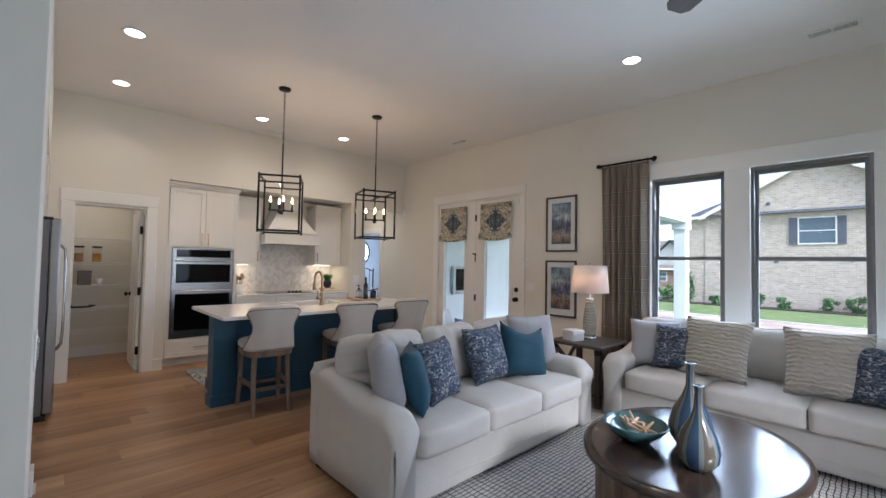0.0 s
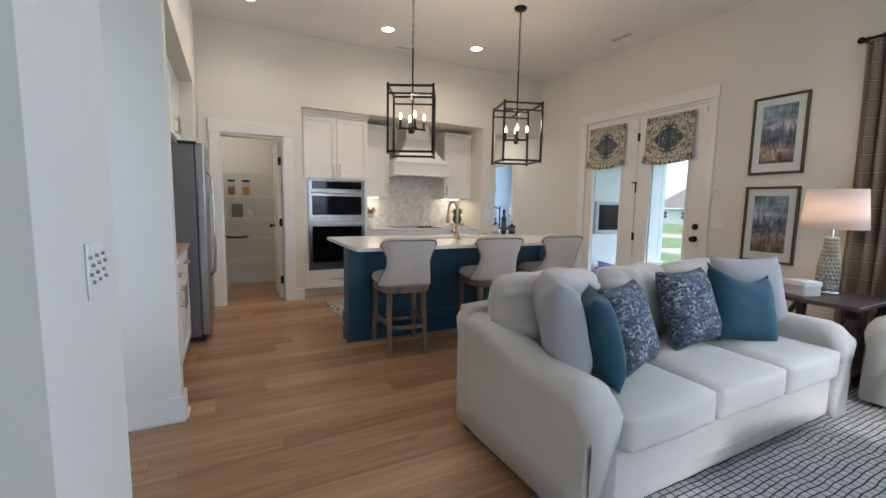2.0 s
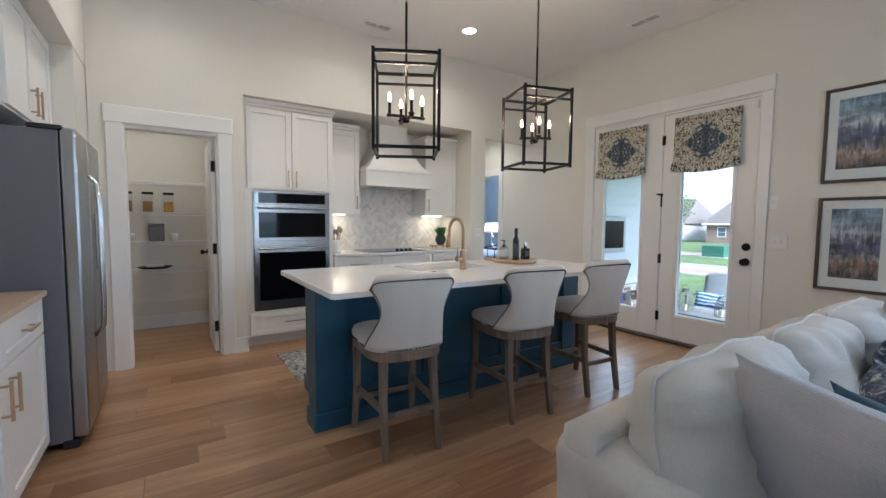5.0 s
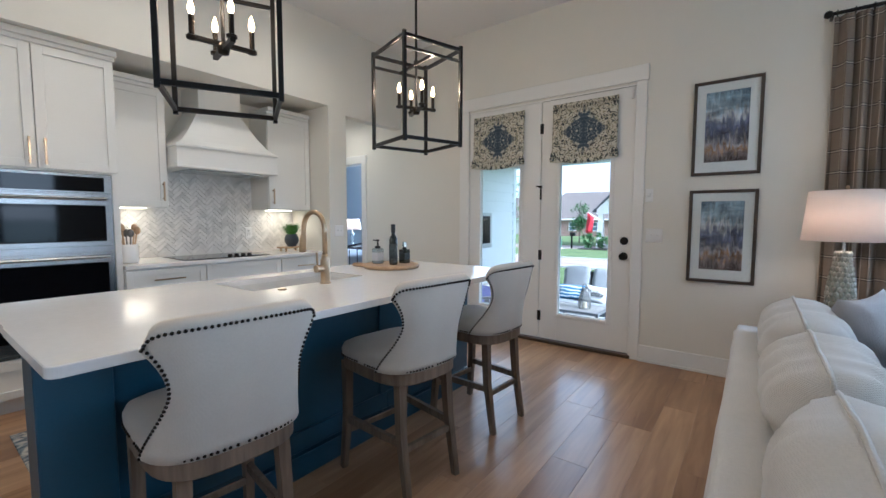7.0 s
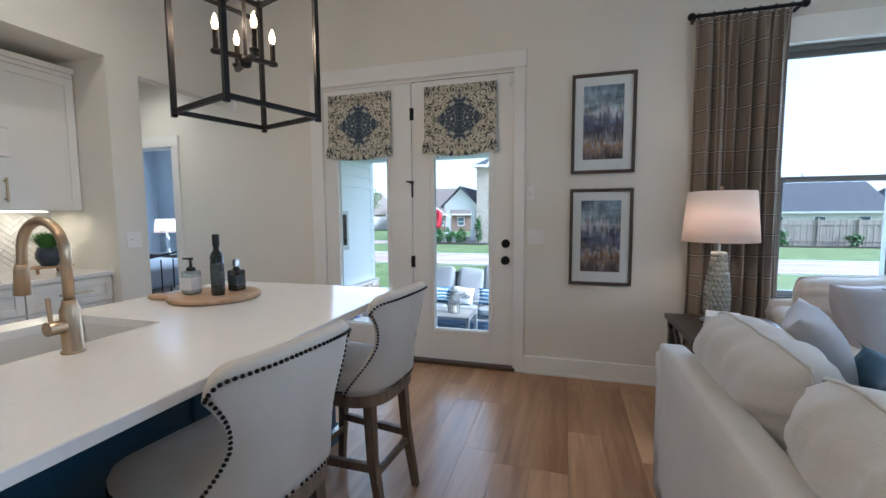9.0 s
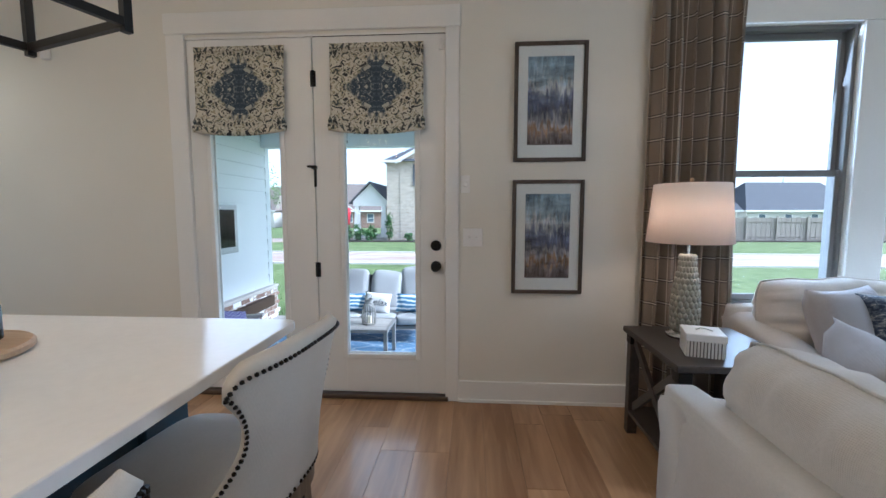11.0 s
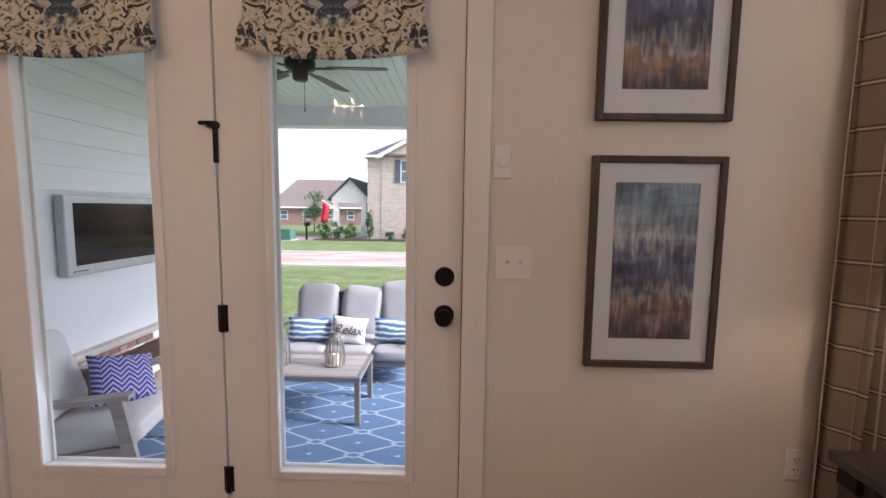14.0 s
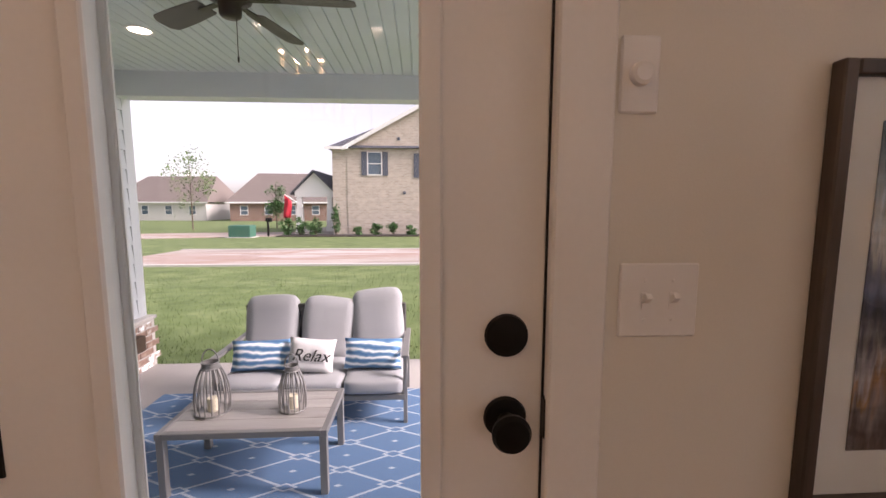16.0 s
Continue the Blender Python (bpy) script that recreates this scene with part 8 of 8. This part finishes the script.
GRASSM = blotch("lawn", [(0.075, 0.115, 0.030), (0.115, 0.165, 0.050), (0.165, 0.215, 0.080)], 1.5, 0.95, 9, (1, 1, 1), 0.5, 0.5)
bm = bmesh.new()
ys = [-40, 5.0, 8.6, 40, 120, 900]
prev = None
for y in ys:
    zz = -0.50 if y <= 8.6 else ground_z(min(y, 60))
    cur = [bm.verts.new((x, y, zz)) for x in (-900, 900)]
    if prev:
        bm.faces.new((prev[0], prev[1], cur[1], cur[0]))
    prev = cur
structure("ground", bm, GRASSM, "mown green lawn reaching to the horizon", "ground")
def strip(name, x0, x1, y0, y1, lift, mat, label, cat, skew=0.0):
    bm = bmesh.new()
    v = []
    for x in (x0, x1):
        for y in (y0, y1):
            yy = y + skew * x
            v += [(x, yy, ground_z(yy) + lift), (x, yy, ground_z(yy) - 0.06)]
    vs = [bm.verts.new(p) for p in v]
    for f in ((0, 2, 6, 4), (1, 5, 7, 3), (0, 4, 5, 1), (2, 3, 7, 6), (0, 1, 3, 2), (4, 6, 7, 5)):
        bm.faces.new([vs[i] for i in f])
    bmesh.ops.recalc_face_normals(bm, faces=bm.faces)
    return structure(name, bm, mat, label, cat)
ROADM = blotch("worn_road", [(0.30, 0.25, 0.22), (0.40, 0.35, 0.31), (0.33, 0.23, 0.19), (0.44, 0.41, 0.38)], 0.6, 0.9, 8, (0.3, 1, 1), 0.5, 0.2)
WALKM = material("kerb_concrete", (0.48, 0.46, 0.43), 0.9, vary=0.1, bump=0.2)
strip("road", -14.0, 60, 17.7, 23.2, 0.02, ROADM, "pale worn road with reddish stains", "road")
strip("kerb", -14.0, 60, 17.45, 17.7, 0.06, WALKM, "pale concrete kerb", "kerb")
strip("kerb_far", -14.0, 60, 23.2, 23.45, 0.06, WALKM, "pale concrete kerb", "kerb")
strip("pavement", -60, 40, 48.5, 50.5, 0.03, WALKM, "pale concrete pavement", "pavement", 0.25)
strip("road_cross", -80, 20, 38.5, 46.5, 0.02, ROADM, "pale side road beyond the lawn", "road", 0.30)
rg = random.Random(8)
gv, gf = [], []
for _ in range(16000):
    y = 8.62 + 8.5 * rg.random() ** 1.8
    x = rg.uniform(-10.5, 2.5)
    h, a = rg.uniform(0.03, 0.075), rg.uniform(0, 6.28)
    b = len(gv)
    dx, dy = 0.006 * math.cos(a), 0.006 * math.sin(a)
    zz = ground_z(y) - 0.005
    gv += [(x - dx, y - dy, zz), (x + dx, y + dy, zz), (x + rg.uniform(-0.03, 0.03), y + rg.uniform(-0.03, 0.03), zz + h)]
    gf.append((b, b + 1, b + 2))
me = bpy.data.meshes.new("grass")
me.from_pydata(gv, [], gf)
me.materials.append(material("grass_blades", (0.115, 0.17, 0.05), 0.7, vary=0.35, scale=4))
tagged(new("grass", me), "short green grass blades along the porch", "grass", kind="stuff")


def brick_wall_material(name, c1, c2, mortar, size=0.22):
    m = bpy.data.materials.new(name)
    m.use_nodes = True
    n, l = m.node_tree.nodes, m.node_tree.links
    t, mp, b = n.new("ShaderNodeTexCoord"), n.new("ShaderNodeMapping"), n.new("ShaderNodeTexBrick")
    mp.inputs["Rotation"].default_value = (radians(90), 0, 0)
    b.inputs["Scale"].default_value, b.inputs["Brick Width"].default_value, b.inputs["Row Height"].default_value, b.inputs["Mortar Size"].default_value = 1.0, size, size * 0.36, size * 0.05
    b.inputs["Color1"].default_value, b.inputs["Color2"].default_value, b.inputs["Mortar"].default_value = (*c1, 1), (*c2, 1), (*mortar, 1)
    nz, mx = n.new("ShaderNodeTexNoise"), n.new("ShaderNodeMixRGB")
    nz.inputs["Scale"].default_value = 3.0
    mx.blend_type = "MULTIPLY"
    mx.inputs[0].default_value = 0.35
    l.new(t.outputs["Object"], mp.inputs["Vector"])
    l.new(mp.outputs[0], b.inputs["Vector"])
    l.new(t.outputs["Object"], nz.inputs["Vector"])
    l.new(b.outputs["Color"], mx.inputs[1])
    l.new(nz.outputs["Fac"], mx.inputs[2])
    l.new(mx.outputs[0], n["Principled BSDF"].inputs["Base Color"])
    n["Principled BSDF"].inputs["Roughness"].default_value = 0.9
    return m


TANB = brick_wall_material("tan_brick", (0.50, 0.40, 0.31), (0.66, 0.55, 0.45), (0.66, 0.62, 0.56), 0.34)
REDB = brick_wall_material("red_brick", (0.22, 0.11, 0.08), (0.32, 0.18, 0.13), (0.40, 0.34, 0.30), 0.4)
SHING = blotch("grey_shingles", [(0.045, 0.048, 0.06), (0.075, 0.08, 0.095), (0.11, 0.115, 0.13)], 6, 0.9, 6, (1, 1, 3))
SHINGB = blotch("brown_shingles", [(0.12, 0.095, 0.085), (0.17, 0.14, 0.125), (0.22, 0.19, 0.17)], 5, 0.9, 6, (1, 1, 3))
SHUT = material("shutter_slate", (0.10, 0.11, 0.14), 0.6)
SKYGLASS = material("far_window_glass", (0.10, 0.14, 0.18), 0.05, vary=0.1)


def gable_roof(bm, x0, x1, y0, y1, z, peak, over=0.35, thick=0.14):
    """Two slopes with the ridge along y; the gable faces -y."""
    xm = (x0 + x1) / 2
    slope = (peak - z) / (xm - x0)
    for s, xe in ((-1, x0 - over), (1, x1 + over)):
        ze = z - slope * over
        vs = [bm.verts.new(p) for y in (y0 - over, y1 + over) for p in ((xe, y, ze), (xm, y, peak), (xm, y, peak + thick), (xe, y, ze + thick))]
        for f in ((0, 1, 2, 3), (7, 6, 5, 4), (0, 4, 5, 1), (2, 6, 7, 3), (0, 3, 7, 4), (1, 5, 6, 2)):
            bm.faces.new([vs[i] for i in f])
    bmesh.ops.recalc_face_normals(bm, faces=bm.faces)
    return bm


def gable_body(x0, x1, y0, y1, z0, z, peak):
    bm = bmesh.new()
    xm = (x0 + x1) / 2
    rings = [[bm.verts.new(p) for p in ((x0, y, z0), (x1, y, z0), (x1, y, z), (xm, y, peak), (x0, y, z))] for y in (y0, y1)]
    bm.faces.new(rings[0])
    bm.faces.new(rings[1][::-1])
    for i in range(5):
        j = (i + 1) % 5
        bm.faces.new((rings[0][i], rings[1][i], rings[1][j], rings[0][j]))
    bmesh.ops.recalc_face_normals(bm, faces=bm.faces)
    return bm


def far_window(parent, x0, x1, z0, z1, y, shutters=True):
    w = part("window", boxed((x0, x0 + 0.07, y - 0.06, y, z0, z1), (x1 - 0.07, x1, y - 0.06, y, z0, z1), (x0 + 0.07, x1 - 0.07, y - 0.06, y, z0, z0 + 0.09), (x0 + 0.07, x1 - 0.07, y - 0.06, y, z1 - 0.07, z1), (x0 + 0.07, x1 - 0.07, y - 0.055, y, (z0 + z1) / 2 - 0.03, (z0 + z1) / 2 + 0.03)), TRIM, parent, "white sash window")
    part("pane", boxed((x0 + 0.06, x1 - 0.06, y - 0.02, y - 0.004, z0 + 0.06, z1 - 0.06)), SKYGLASS, w)
    if shutters:
        for a, b in ((x0 - 0.44, x0 - 0.03), (x1 + 0.03, x1 + 0.44)):
            s = boxed((a, b, y - 0.05, y, z0, z1), (a + 0.04, b - 0.04, y - 0.065, y - 0.05, z0 + 0.3, z0 + 0.4), (a + 0.04, b - 0.04, y - 0.065, y - 0.05, z1 - 0.4, z1 - 0.3))
            part("shutter", s, SHUT, w, "slate board shutter")


HY = 36.0
gz = ground_z(HY)
nh = thing("neighbour_house", "two-storey tan brick house with slate shutters", "house")
part("wall", gable_body(-9.85, 4.9, HY, HY + 11, gz - 0.4, 5.35, 5.4 + 0.02), TANB, nh)
part("gable_wall", gable_body(-8.75, 4.35, HY - 0.03, HY + 0.3, gz - 0.3, 5.35, 8.95), TANB, nh)
part("roof", gable_roof(bmesh.new(), -8.75, 4.35, HY, HY + 8, 5.38, 8.98, 0.35), SHING, nh, "slate grey shingle roof")
hip = bmesh.new()
vs = [hip.verts.new(p) for p in ((-10.25, HY - 0.4, 5.30), (5.3, HY - 0.4, 5.30), (5.3, HY + 11.4, 5.30), (-10.25, HY + 11.4, 5.30), (-5.0, HY + 5.5, 8.6), (1.0, HY + 5.5, 8.6))]
for f in ((0, 1, 5, 4), (1, 2, 5), (2, 3, 4, 5), (3, 0, 4), (3, 2, 1, 0)):
    hip.faces.new([vs[i] for i in f])
part("hip_roof", hip, SHING, nh, "slate grey shingle roof")
fas = bmesh.new()
bar(fas, (-9.1, HY - 0.40, 5.18), (-2.2, HY - 0.40, 8.98), 0.06, 0.28)
bar(fas, (4.7, HY - 0.40, 5.18), (-2.2, HY - 0.40, 8.98), 0.06, 0.28)
bar(fas, (-10.3, HY - 0.43, 5.28), (-8.6, HY - 0.43, 5.28), 0.10, 0.20)
part("fascia", fas, TRIM, nh, "white rake boards")
far_window(nh, -7.25, -6.15, 3.3, 5.05, HY - 0.03)
far_window(nh, -3.35, -1.45, 3.15, 4.95, HY - 0.03)
part("vents", boxed(*[(x, x + 0.22, HY - 0.09, HY - 0.03, z, z + 0.22) for x, z in ((-5.0, 5.9), (-4.6, 1.9), (-0.9, 2.0), (2.4, 2.4))], bevel=0.02), SHUT, nh)
# its side porch with white tapered columns
sp = thing("side_porch", "white porch with tapered columns and a small gable", "porch")
part("roof", gable_roof(bmesh.new(), -12.9, -9.9, HY + 0.6, HY + 8, 2.1, 3.6, 0.25), SHING, sp)
part("gable", gable_body(-12.9, -9.9, HY + 0.7, HY + 1.0, 1.7, 2.1, 3.55), TRIM, sp)
part("deck", boxed((-12.9, -9.9, HY + 0.6, HY + 6, gz - 0.3, gz + 0.25)), WALKM, sp)
for x in (-12.6, -10.3):
    part("column", rod(bmesh.new(), (x, HY + 0.95, gz + 0.25), (x, HY + 0.95, 1.8), 0.27, 0.17, square=True), TRIM, sp)
# red flag on its pole
fl = thing("red_flag", "plain red flag hanging from a slanted pole", "flag", (-12.9, HY - 0.6, 1.2))
part("pole", rod(bmesh.new(), (0.9, 0.4, -0.2), (-0.25, -0.3, 0.65), 0.025), TRIM, fl)
bm = bmesh.new()
gr_ = [[bm.verts.new((-0.25 + 0.5 * u - 0.35 * v_ * 0.4, -0.3 + 0.08 * math.sin(u * 7 + v_ * 3), 0.62 - 0.45 * u - 1.55 * v_)) for v_ in (0, 0.25, 0.5, 0.75, 1.0)] for u in [i / 8 for i in range(9)]]
for a, b in zip(gr_, gr_[1:]):
    for j in range(4):
        bm.faces.new((a[j], b[j], b[j + 1], a[j + 1]))
c = part("cloth", bm, material("red_cloth", (0.45, 0.02, 0.035), 0.8, vary=0.1), fl, "", True)
c.modifiers.new("thickness", "SOLIDIFY").thickness = 0.01

# farther houses
def cottage(at, turn, w, d, h, peak, wall, roof, label):
    c = thing("distant_house", label, "house", at, turn, "houses beyond the road")
    part("wall", boxed((-w / 2, w / 2, -d / 2, d / 2, -0.8, h)), wall, c)
    bm = bmesh.new()
    vs = [bm.verts.new(p) for p in ((-w / 2 - 0.5, -d / 2 - 0.5, h - 0.1), (w / 2 + 0.5, -d / 2 - 0.5, h - 0.1), (w / 2 + 0.5, d / 2 + 0.5, h - 0.1), (-w / 2 - 0.5, d / 2 + 0.5, h - 0.1), (-w * 0.30, 0, peak), (w * 0.44, 0, peak))]
    for f in ((0, 1, 5, 4), (1, 2, 5), (2, 3, 4, 5), (3, 0, 4), (3, 2, 1, 0)):
        bm.faces.new([vs[i] for i in f])
    part("roof", bm, roof, c, "brown shingle roof")
    part("eave", boxed((-w / 2 - 0.52, w / 2 + 0.52, -d / 2 - 0.54, -d / 2 - 0.48, h - 0.28, h - 0.06)), TRIM, c)
    for k in range(4):
        x = -w / 2 + w * (0.14 + 0.24 * k)
        far_window(c, x - 0.55, x + 0.55, 1.0, 2.4, -d / 2, False)
    part("chimney", boxed((w * 0.1, w * 0.1 + 0.25, 0.4, 0.65, peak - 0.6, peak + 0.7)), TRIM, c)
    return c


CREAM = material("cream_siding", (0.62, 0.60, 0.56), 0.7, vary=0.04)
gz2 = -1.6
cottage((-24.5, 72, gz2), 6, 14, 10, 3.0, 7.4, REDB, SHINGB, "low red brick house with a brown roof")
cottage((-42.5, 74, gz2), -4, 15, 10, 3.0, 7.0, CREAM, SHINGB, "low cream house with a brown roof")
cottage((-12.0, 92, gz2), 10, 13, 10, 3.0, 7.2, CREAM, SHINGB, "low cream house with a brown roof")
cottage((24.0, 64, gz2), -8, 16, 10, 3.0, 7.0, CREAM, SHING, "low pale house behind the fence")
cottage((44.0, 70, gz2), 5, 16, 10, 3.0, 7.2, CREAM, SHING, "low pale house behind the fence")

# board fence
fn = thing("board_fence", "weathered grey board fence along the far lawn", "fence", (5.4, 38.0, ground_z(38.0)))
FENCE = wood("fence_board", (0.24, 0.21, 0.18), (0.42, 0.38, 0.33), 0.8, "Z", 1.0)
bm = boxed((0, 0.18, -0.02, 0.02, 0, 1.95))
fme = bpy.data.meshes.new("board")
bm.to_mesh(fme)
bm.free()
fme.materials.append(FENCE)
for k in range(150):
    o = new("board", fme)
    o.parent = fn
    o.matrix_local = pose(k * 0.195, 0.01 * (k % 2), 0.015 * ((k * 7) % 3))
for k in range(13):
    part("post", boxed((k * 2.4 - 0.05, k * 2.4 + 0.05, -0.10, -0.02, -0.2, 2.1)), FENCE, fn)
for z in (0.4, 1.6):
    part("rail", boxed((0, 29.4, -0.06, -0.02, z, z + 0.09)), FENCE, fn)
MULCH = blotch("dark_mulch", [(0.02, 0.016, 0.013), (0.045, 0.035, 0.03), (0.07, 0.055, 0.045)], 9, 1.0, 6)
strip("mulch_bed", -13.5, 5.5, 33.9, 36.4, 0.08, MULCH, "dark mulch planting bed", "bed")
strip("mulch_bed_fence", 5.5, 36, 36.6, 38.0, 0.08, MULCH, "dark mulch planting bed", "bed")


def leaf_cloud(centre, rx, ry, rz, n, size, seed, cone=False):
    """Many small leaf quads in clumps with gaps and an uneven outline."""
    r = random.Random(seed)
    clumps = []
    for _ in range(max(6, n // 45)):
        u, v, w = r.gauss(0, 0.45), r.gauss(0, 0.45), r.uniform(-0.9, 0.9)
        k = (1 - (w + 1) / 2) * 0.9 + 0.12 if cone else math.sqrt(max(0.05, 1 - w * w))
        clumps.append((u * k, v * k, w))
    V, F = [], []
    for _ in range(n):
        c = r.choice(clumps)
        s = 0.22
        p = Vector((centre[0] + (c[0] + r.gauss(0, s)) * rx, centre[1] + (c[1] + r.gauss(0, s)) * ry, centre[2] + (c[2] + r.gauss(0, s * 0.8)) * rz))
        a = Vector((r.gauss(0, 1), r.gauss(0, 1), r.gauss(0, 1))).normalized()
        b = a.cross(Vector((r.gauss(0, 1), r.gauss(0, 1), r.gauss(0, 1)))).normalized()
        q = size * r.uniform(0.6, 1.3)
        o = len(V)
        V += [tuple(p + a * q), tuple(p + b * q * 0.5), tuple(p - a * q), tuple(p - b * q * 0.5)]
        F.append((o, o + 1, o + 2, o + 3))
    return V, F


def leaves(name, parent, data, mat):
    me = bpy.data.meshes.new(name)
    me.from_pydata(data[0], [], data[1])
    me.materials.append(mat)
    o = new(name, me)
    o.parent = parent
    return o


BUSHM = material("bush_leaf", (0.045, 0.12, 0.03), 0.6, vary=0.45, scale=8)
TREEM = material("tree_leaf", (0.09, 0.17, 0.04), 0.6, vary=0.4, scale=3)
PINKM = material("blossom_leaf", (0.35, 0.10, 0.12), 0.6, vary=0.5, scale=6)
BARK = wood("bark", (0.06, 0.045, 0.035), (0.16, 0.12, 0.09), 0.9, "Z", 2)
def bush(x, y, r, h, seed, mat=BUSHM, cone=False, label="rounded green shrub in the mulch bed"):
    b = thing("shrub", label, "shrub", (x, y, ground_z(y)), group="shrubs along the brick house")
    st = bmesh.new()
    for k in range(5):
        a = k * 1.26
        rod(st, (0, 0, 0), (r * 0.5 * math.cos(a), r * 0.5 * math.sin(a), h * 0.7), 0.03, 0.01, 5)
    part("stems", st, BARK, b)
    leaves("foliage", b, leaf_cloud((0, 0, h * 0.55), r * 0.8, r * 0.8, h * 0.5, 420, 0.10, seed, cone), mat)


for k, (x, r, h) in enumerate(((-13.0, 0.7, 1.2), (-12.1, 0.7, 1.2), (-11.0, 0.7, 1.3), (-7.9, 0.45, 0.7), (-6.6, 0.55, 0.9), (-5.3, 0.55, 0.85), (-4.0, 0.6, 0.85), (-1.9, 0.5, 0.8), (-0.6, 0.7, 1.0), (1.4, 0.5, 0.6), (8.5, 0.6, 0.8), (12.5, 0.7, 1.1), (17.0, 0.6, 0.9))):
    bush(x, 35.0 if x < 6 else 37.2, r, h, 100 + k)
bush(-9.5, 35.0, 0.6, 2.0, 140, BUSHM, True, "cone-shaped evergreen beside the house corner")
def small_tree(x, y, h, crown, seed, mat, n=900, sparse=1.0, label="young street tree with a thin open crown"):
    z = ground_z(min(y, 60))
    t = thing("young_tree", label, "tree", (x, y, z))
    r = random.Random(seed)
    tr = bmesh.new()
    rod(tr, (0, 0, -0.1), (0.03, 0, h * 0.55), 0.075, 0.05, 8)
    rod(tr, (0.03, 0, h * 0.55), (0, 0.05, h * 0.95), 0.05, 0.012, 7)
    for k in range(11):
        a, zz = k * 2.4, h * (0.35 + 0.05 * k)
        tip = Vector((math.cos(a), math.sin(a), 0)) * crown * r.uniform(0.6, 1.0) * (1.15 - 0.06 * k)
        rod(tr, (0.02, 0, zz), (tip.x, tip.y, zz + h * 0.16), 0.022, 0.006, 5)
    part("trunk", tr, BARK, t)
    leaves("crown", t, leaf_cloud((0, 0, h * 0.66), crown * 0.9, crown * 0.9, h * 0.36, n, 0.12 * sparse, seed), mat)


small_tree(-25.0, 45.0, 7.2, 2.0, 3, TREEM, 900)
small_tree(-17.8, 47.0, 4.4, 1.2, 4, BUSHM, 1000)
small_tree(-18.6, 75.0, 5.0, 1.3, 6, TREEM, 500)
small_tree(2.6, 34.6, 2.8, 1.1, 5, PINKM, 700, 1.0, "small crape myrtle with pink blossom")
ub = thing("utility_box", "green metal utility cabinet on the verge", "utility box", (-15.6, 33.5, ground_z(33.5)))
part("cabinet", boxed((-0.75, 0.75, -0.5, 0.5, 0, 0.85), bevel=0.05), material("utility_green", (0.04, 0.13, 0.09), 0.6), ub)
part("pad", boxed((-0.9, 0.9, -0.65, 0.65, -0.1, 0.05)), WALKM, ub)
mbx = thing("mailbox", "dark mailbox on a post", "mailbox", (-14.2, 34.5, ground_z(34.5)))
part("post", boxed((-0.06, 0.06, -0.06, 0.06, 0, 1.1)), BLACK, mbx)
part("box", boxed((-0.16, 0.30, -0.12, 0.12, 1.05, 1.35), bevel=0.05), BLACK, mbx)

# ---- floor planks ----
rnd = random.Random(11)
shapes = {}
floor_ob = bpy.data.objects["floor"]
def plank_mesh(length):
    key = round(length, 2)
    if key not in shapes:
        bm = boxed((0.0004, 0.1896, 0.0004, key - 0.0004, -0.011, 0.0), bevel=0.0007)
        me = bpy.data.meshes.new("plank")
        bm.to_mesh(me)
        bm.free()
        me.materials.append(PLANK)
        shapes[key] = me
    return shapes[key]
PW = 0.19
count = 0
rest_v, rest_f = [], []
x = -8.0
while x < E:
    y = -3.0 - rnd.uniform(0, 1.2)
    while y < N:
        ln = rnd.choice((0.6, 0.9, 1.2, 1.5, 1.8))
        ln = min(ln, N - y)
        near = -6.0 < x < -1.0 and y > -0.9
        if near and count < 300 and ln > 0.3:
            o = bpy.data.objects.new("plank", plank_mesh(ln))
            scene.collection.objects.link(o)
            o.matrix_world = Matrix.Translation((x, y, 0))
            o.parent = floor_ob
            count += 1
        else:
            b = len(rest_v)
            rest_v += [(x + dx, y + dy, 0.0) for dx, dy in ((0.0012, 0.0012), (PW - 0.0012, 0.0012), (PW - 0.0012, ln - 0.0012), (0.0012, ln - 0.0012))]
            rest_f.append((b, b + 1, b + 2, b + 3))
        y += ln
    x += PW
me = bpy.data.meshes.new("far_planks")
me.from_pydata(rest_v, [], rest_f)
me.materials.append(PLANK)
o = new("far_planks", me)
o.parent = floor_ob
tagged(o, "oak planks farther off", kind="stuff")
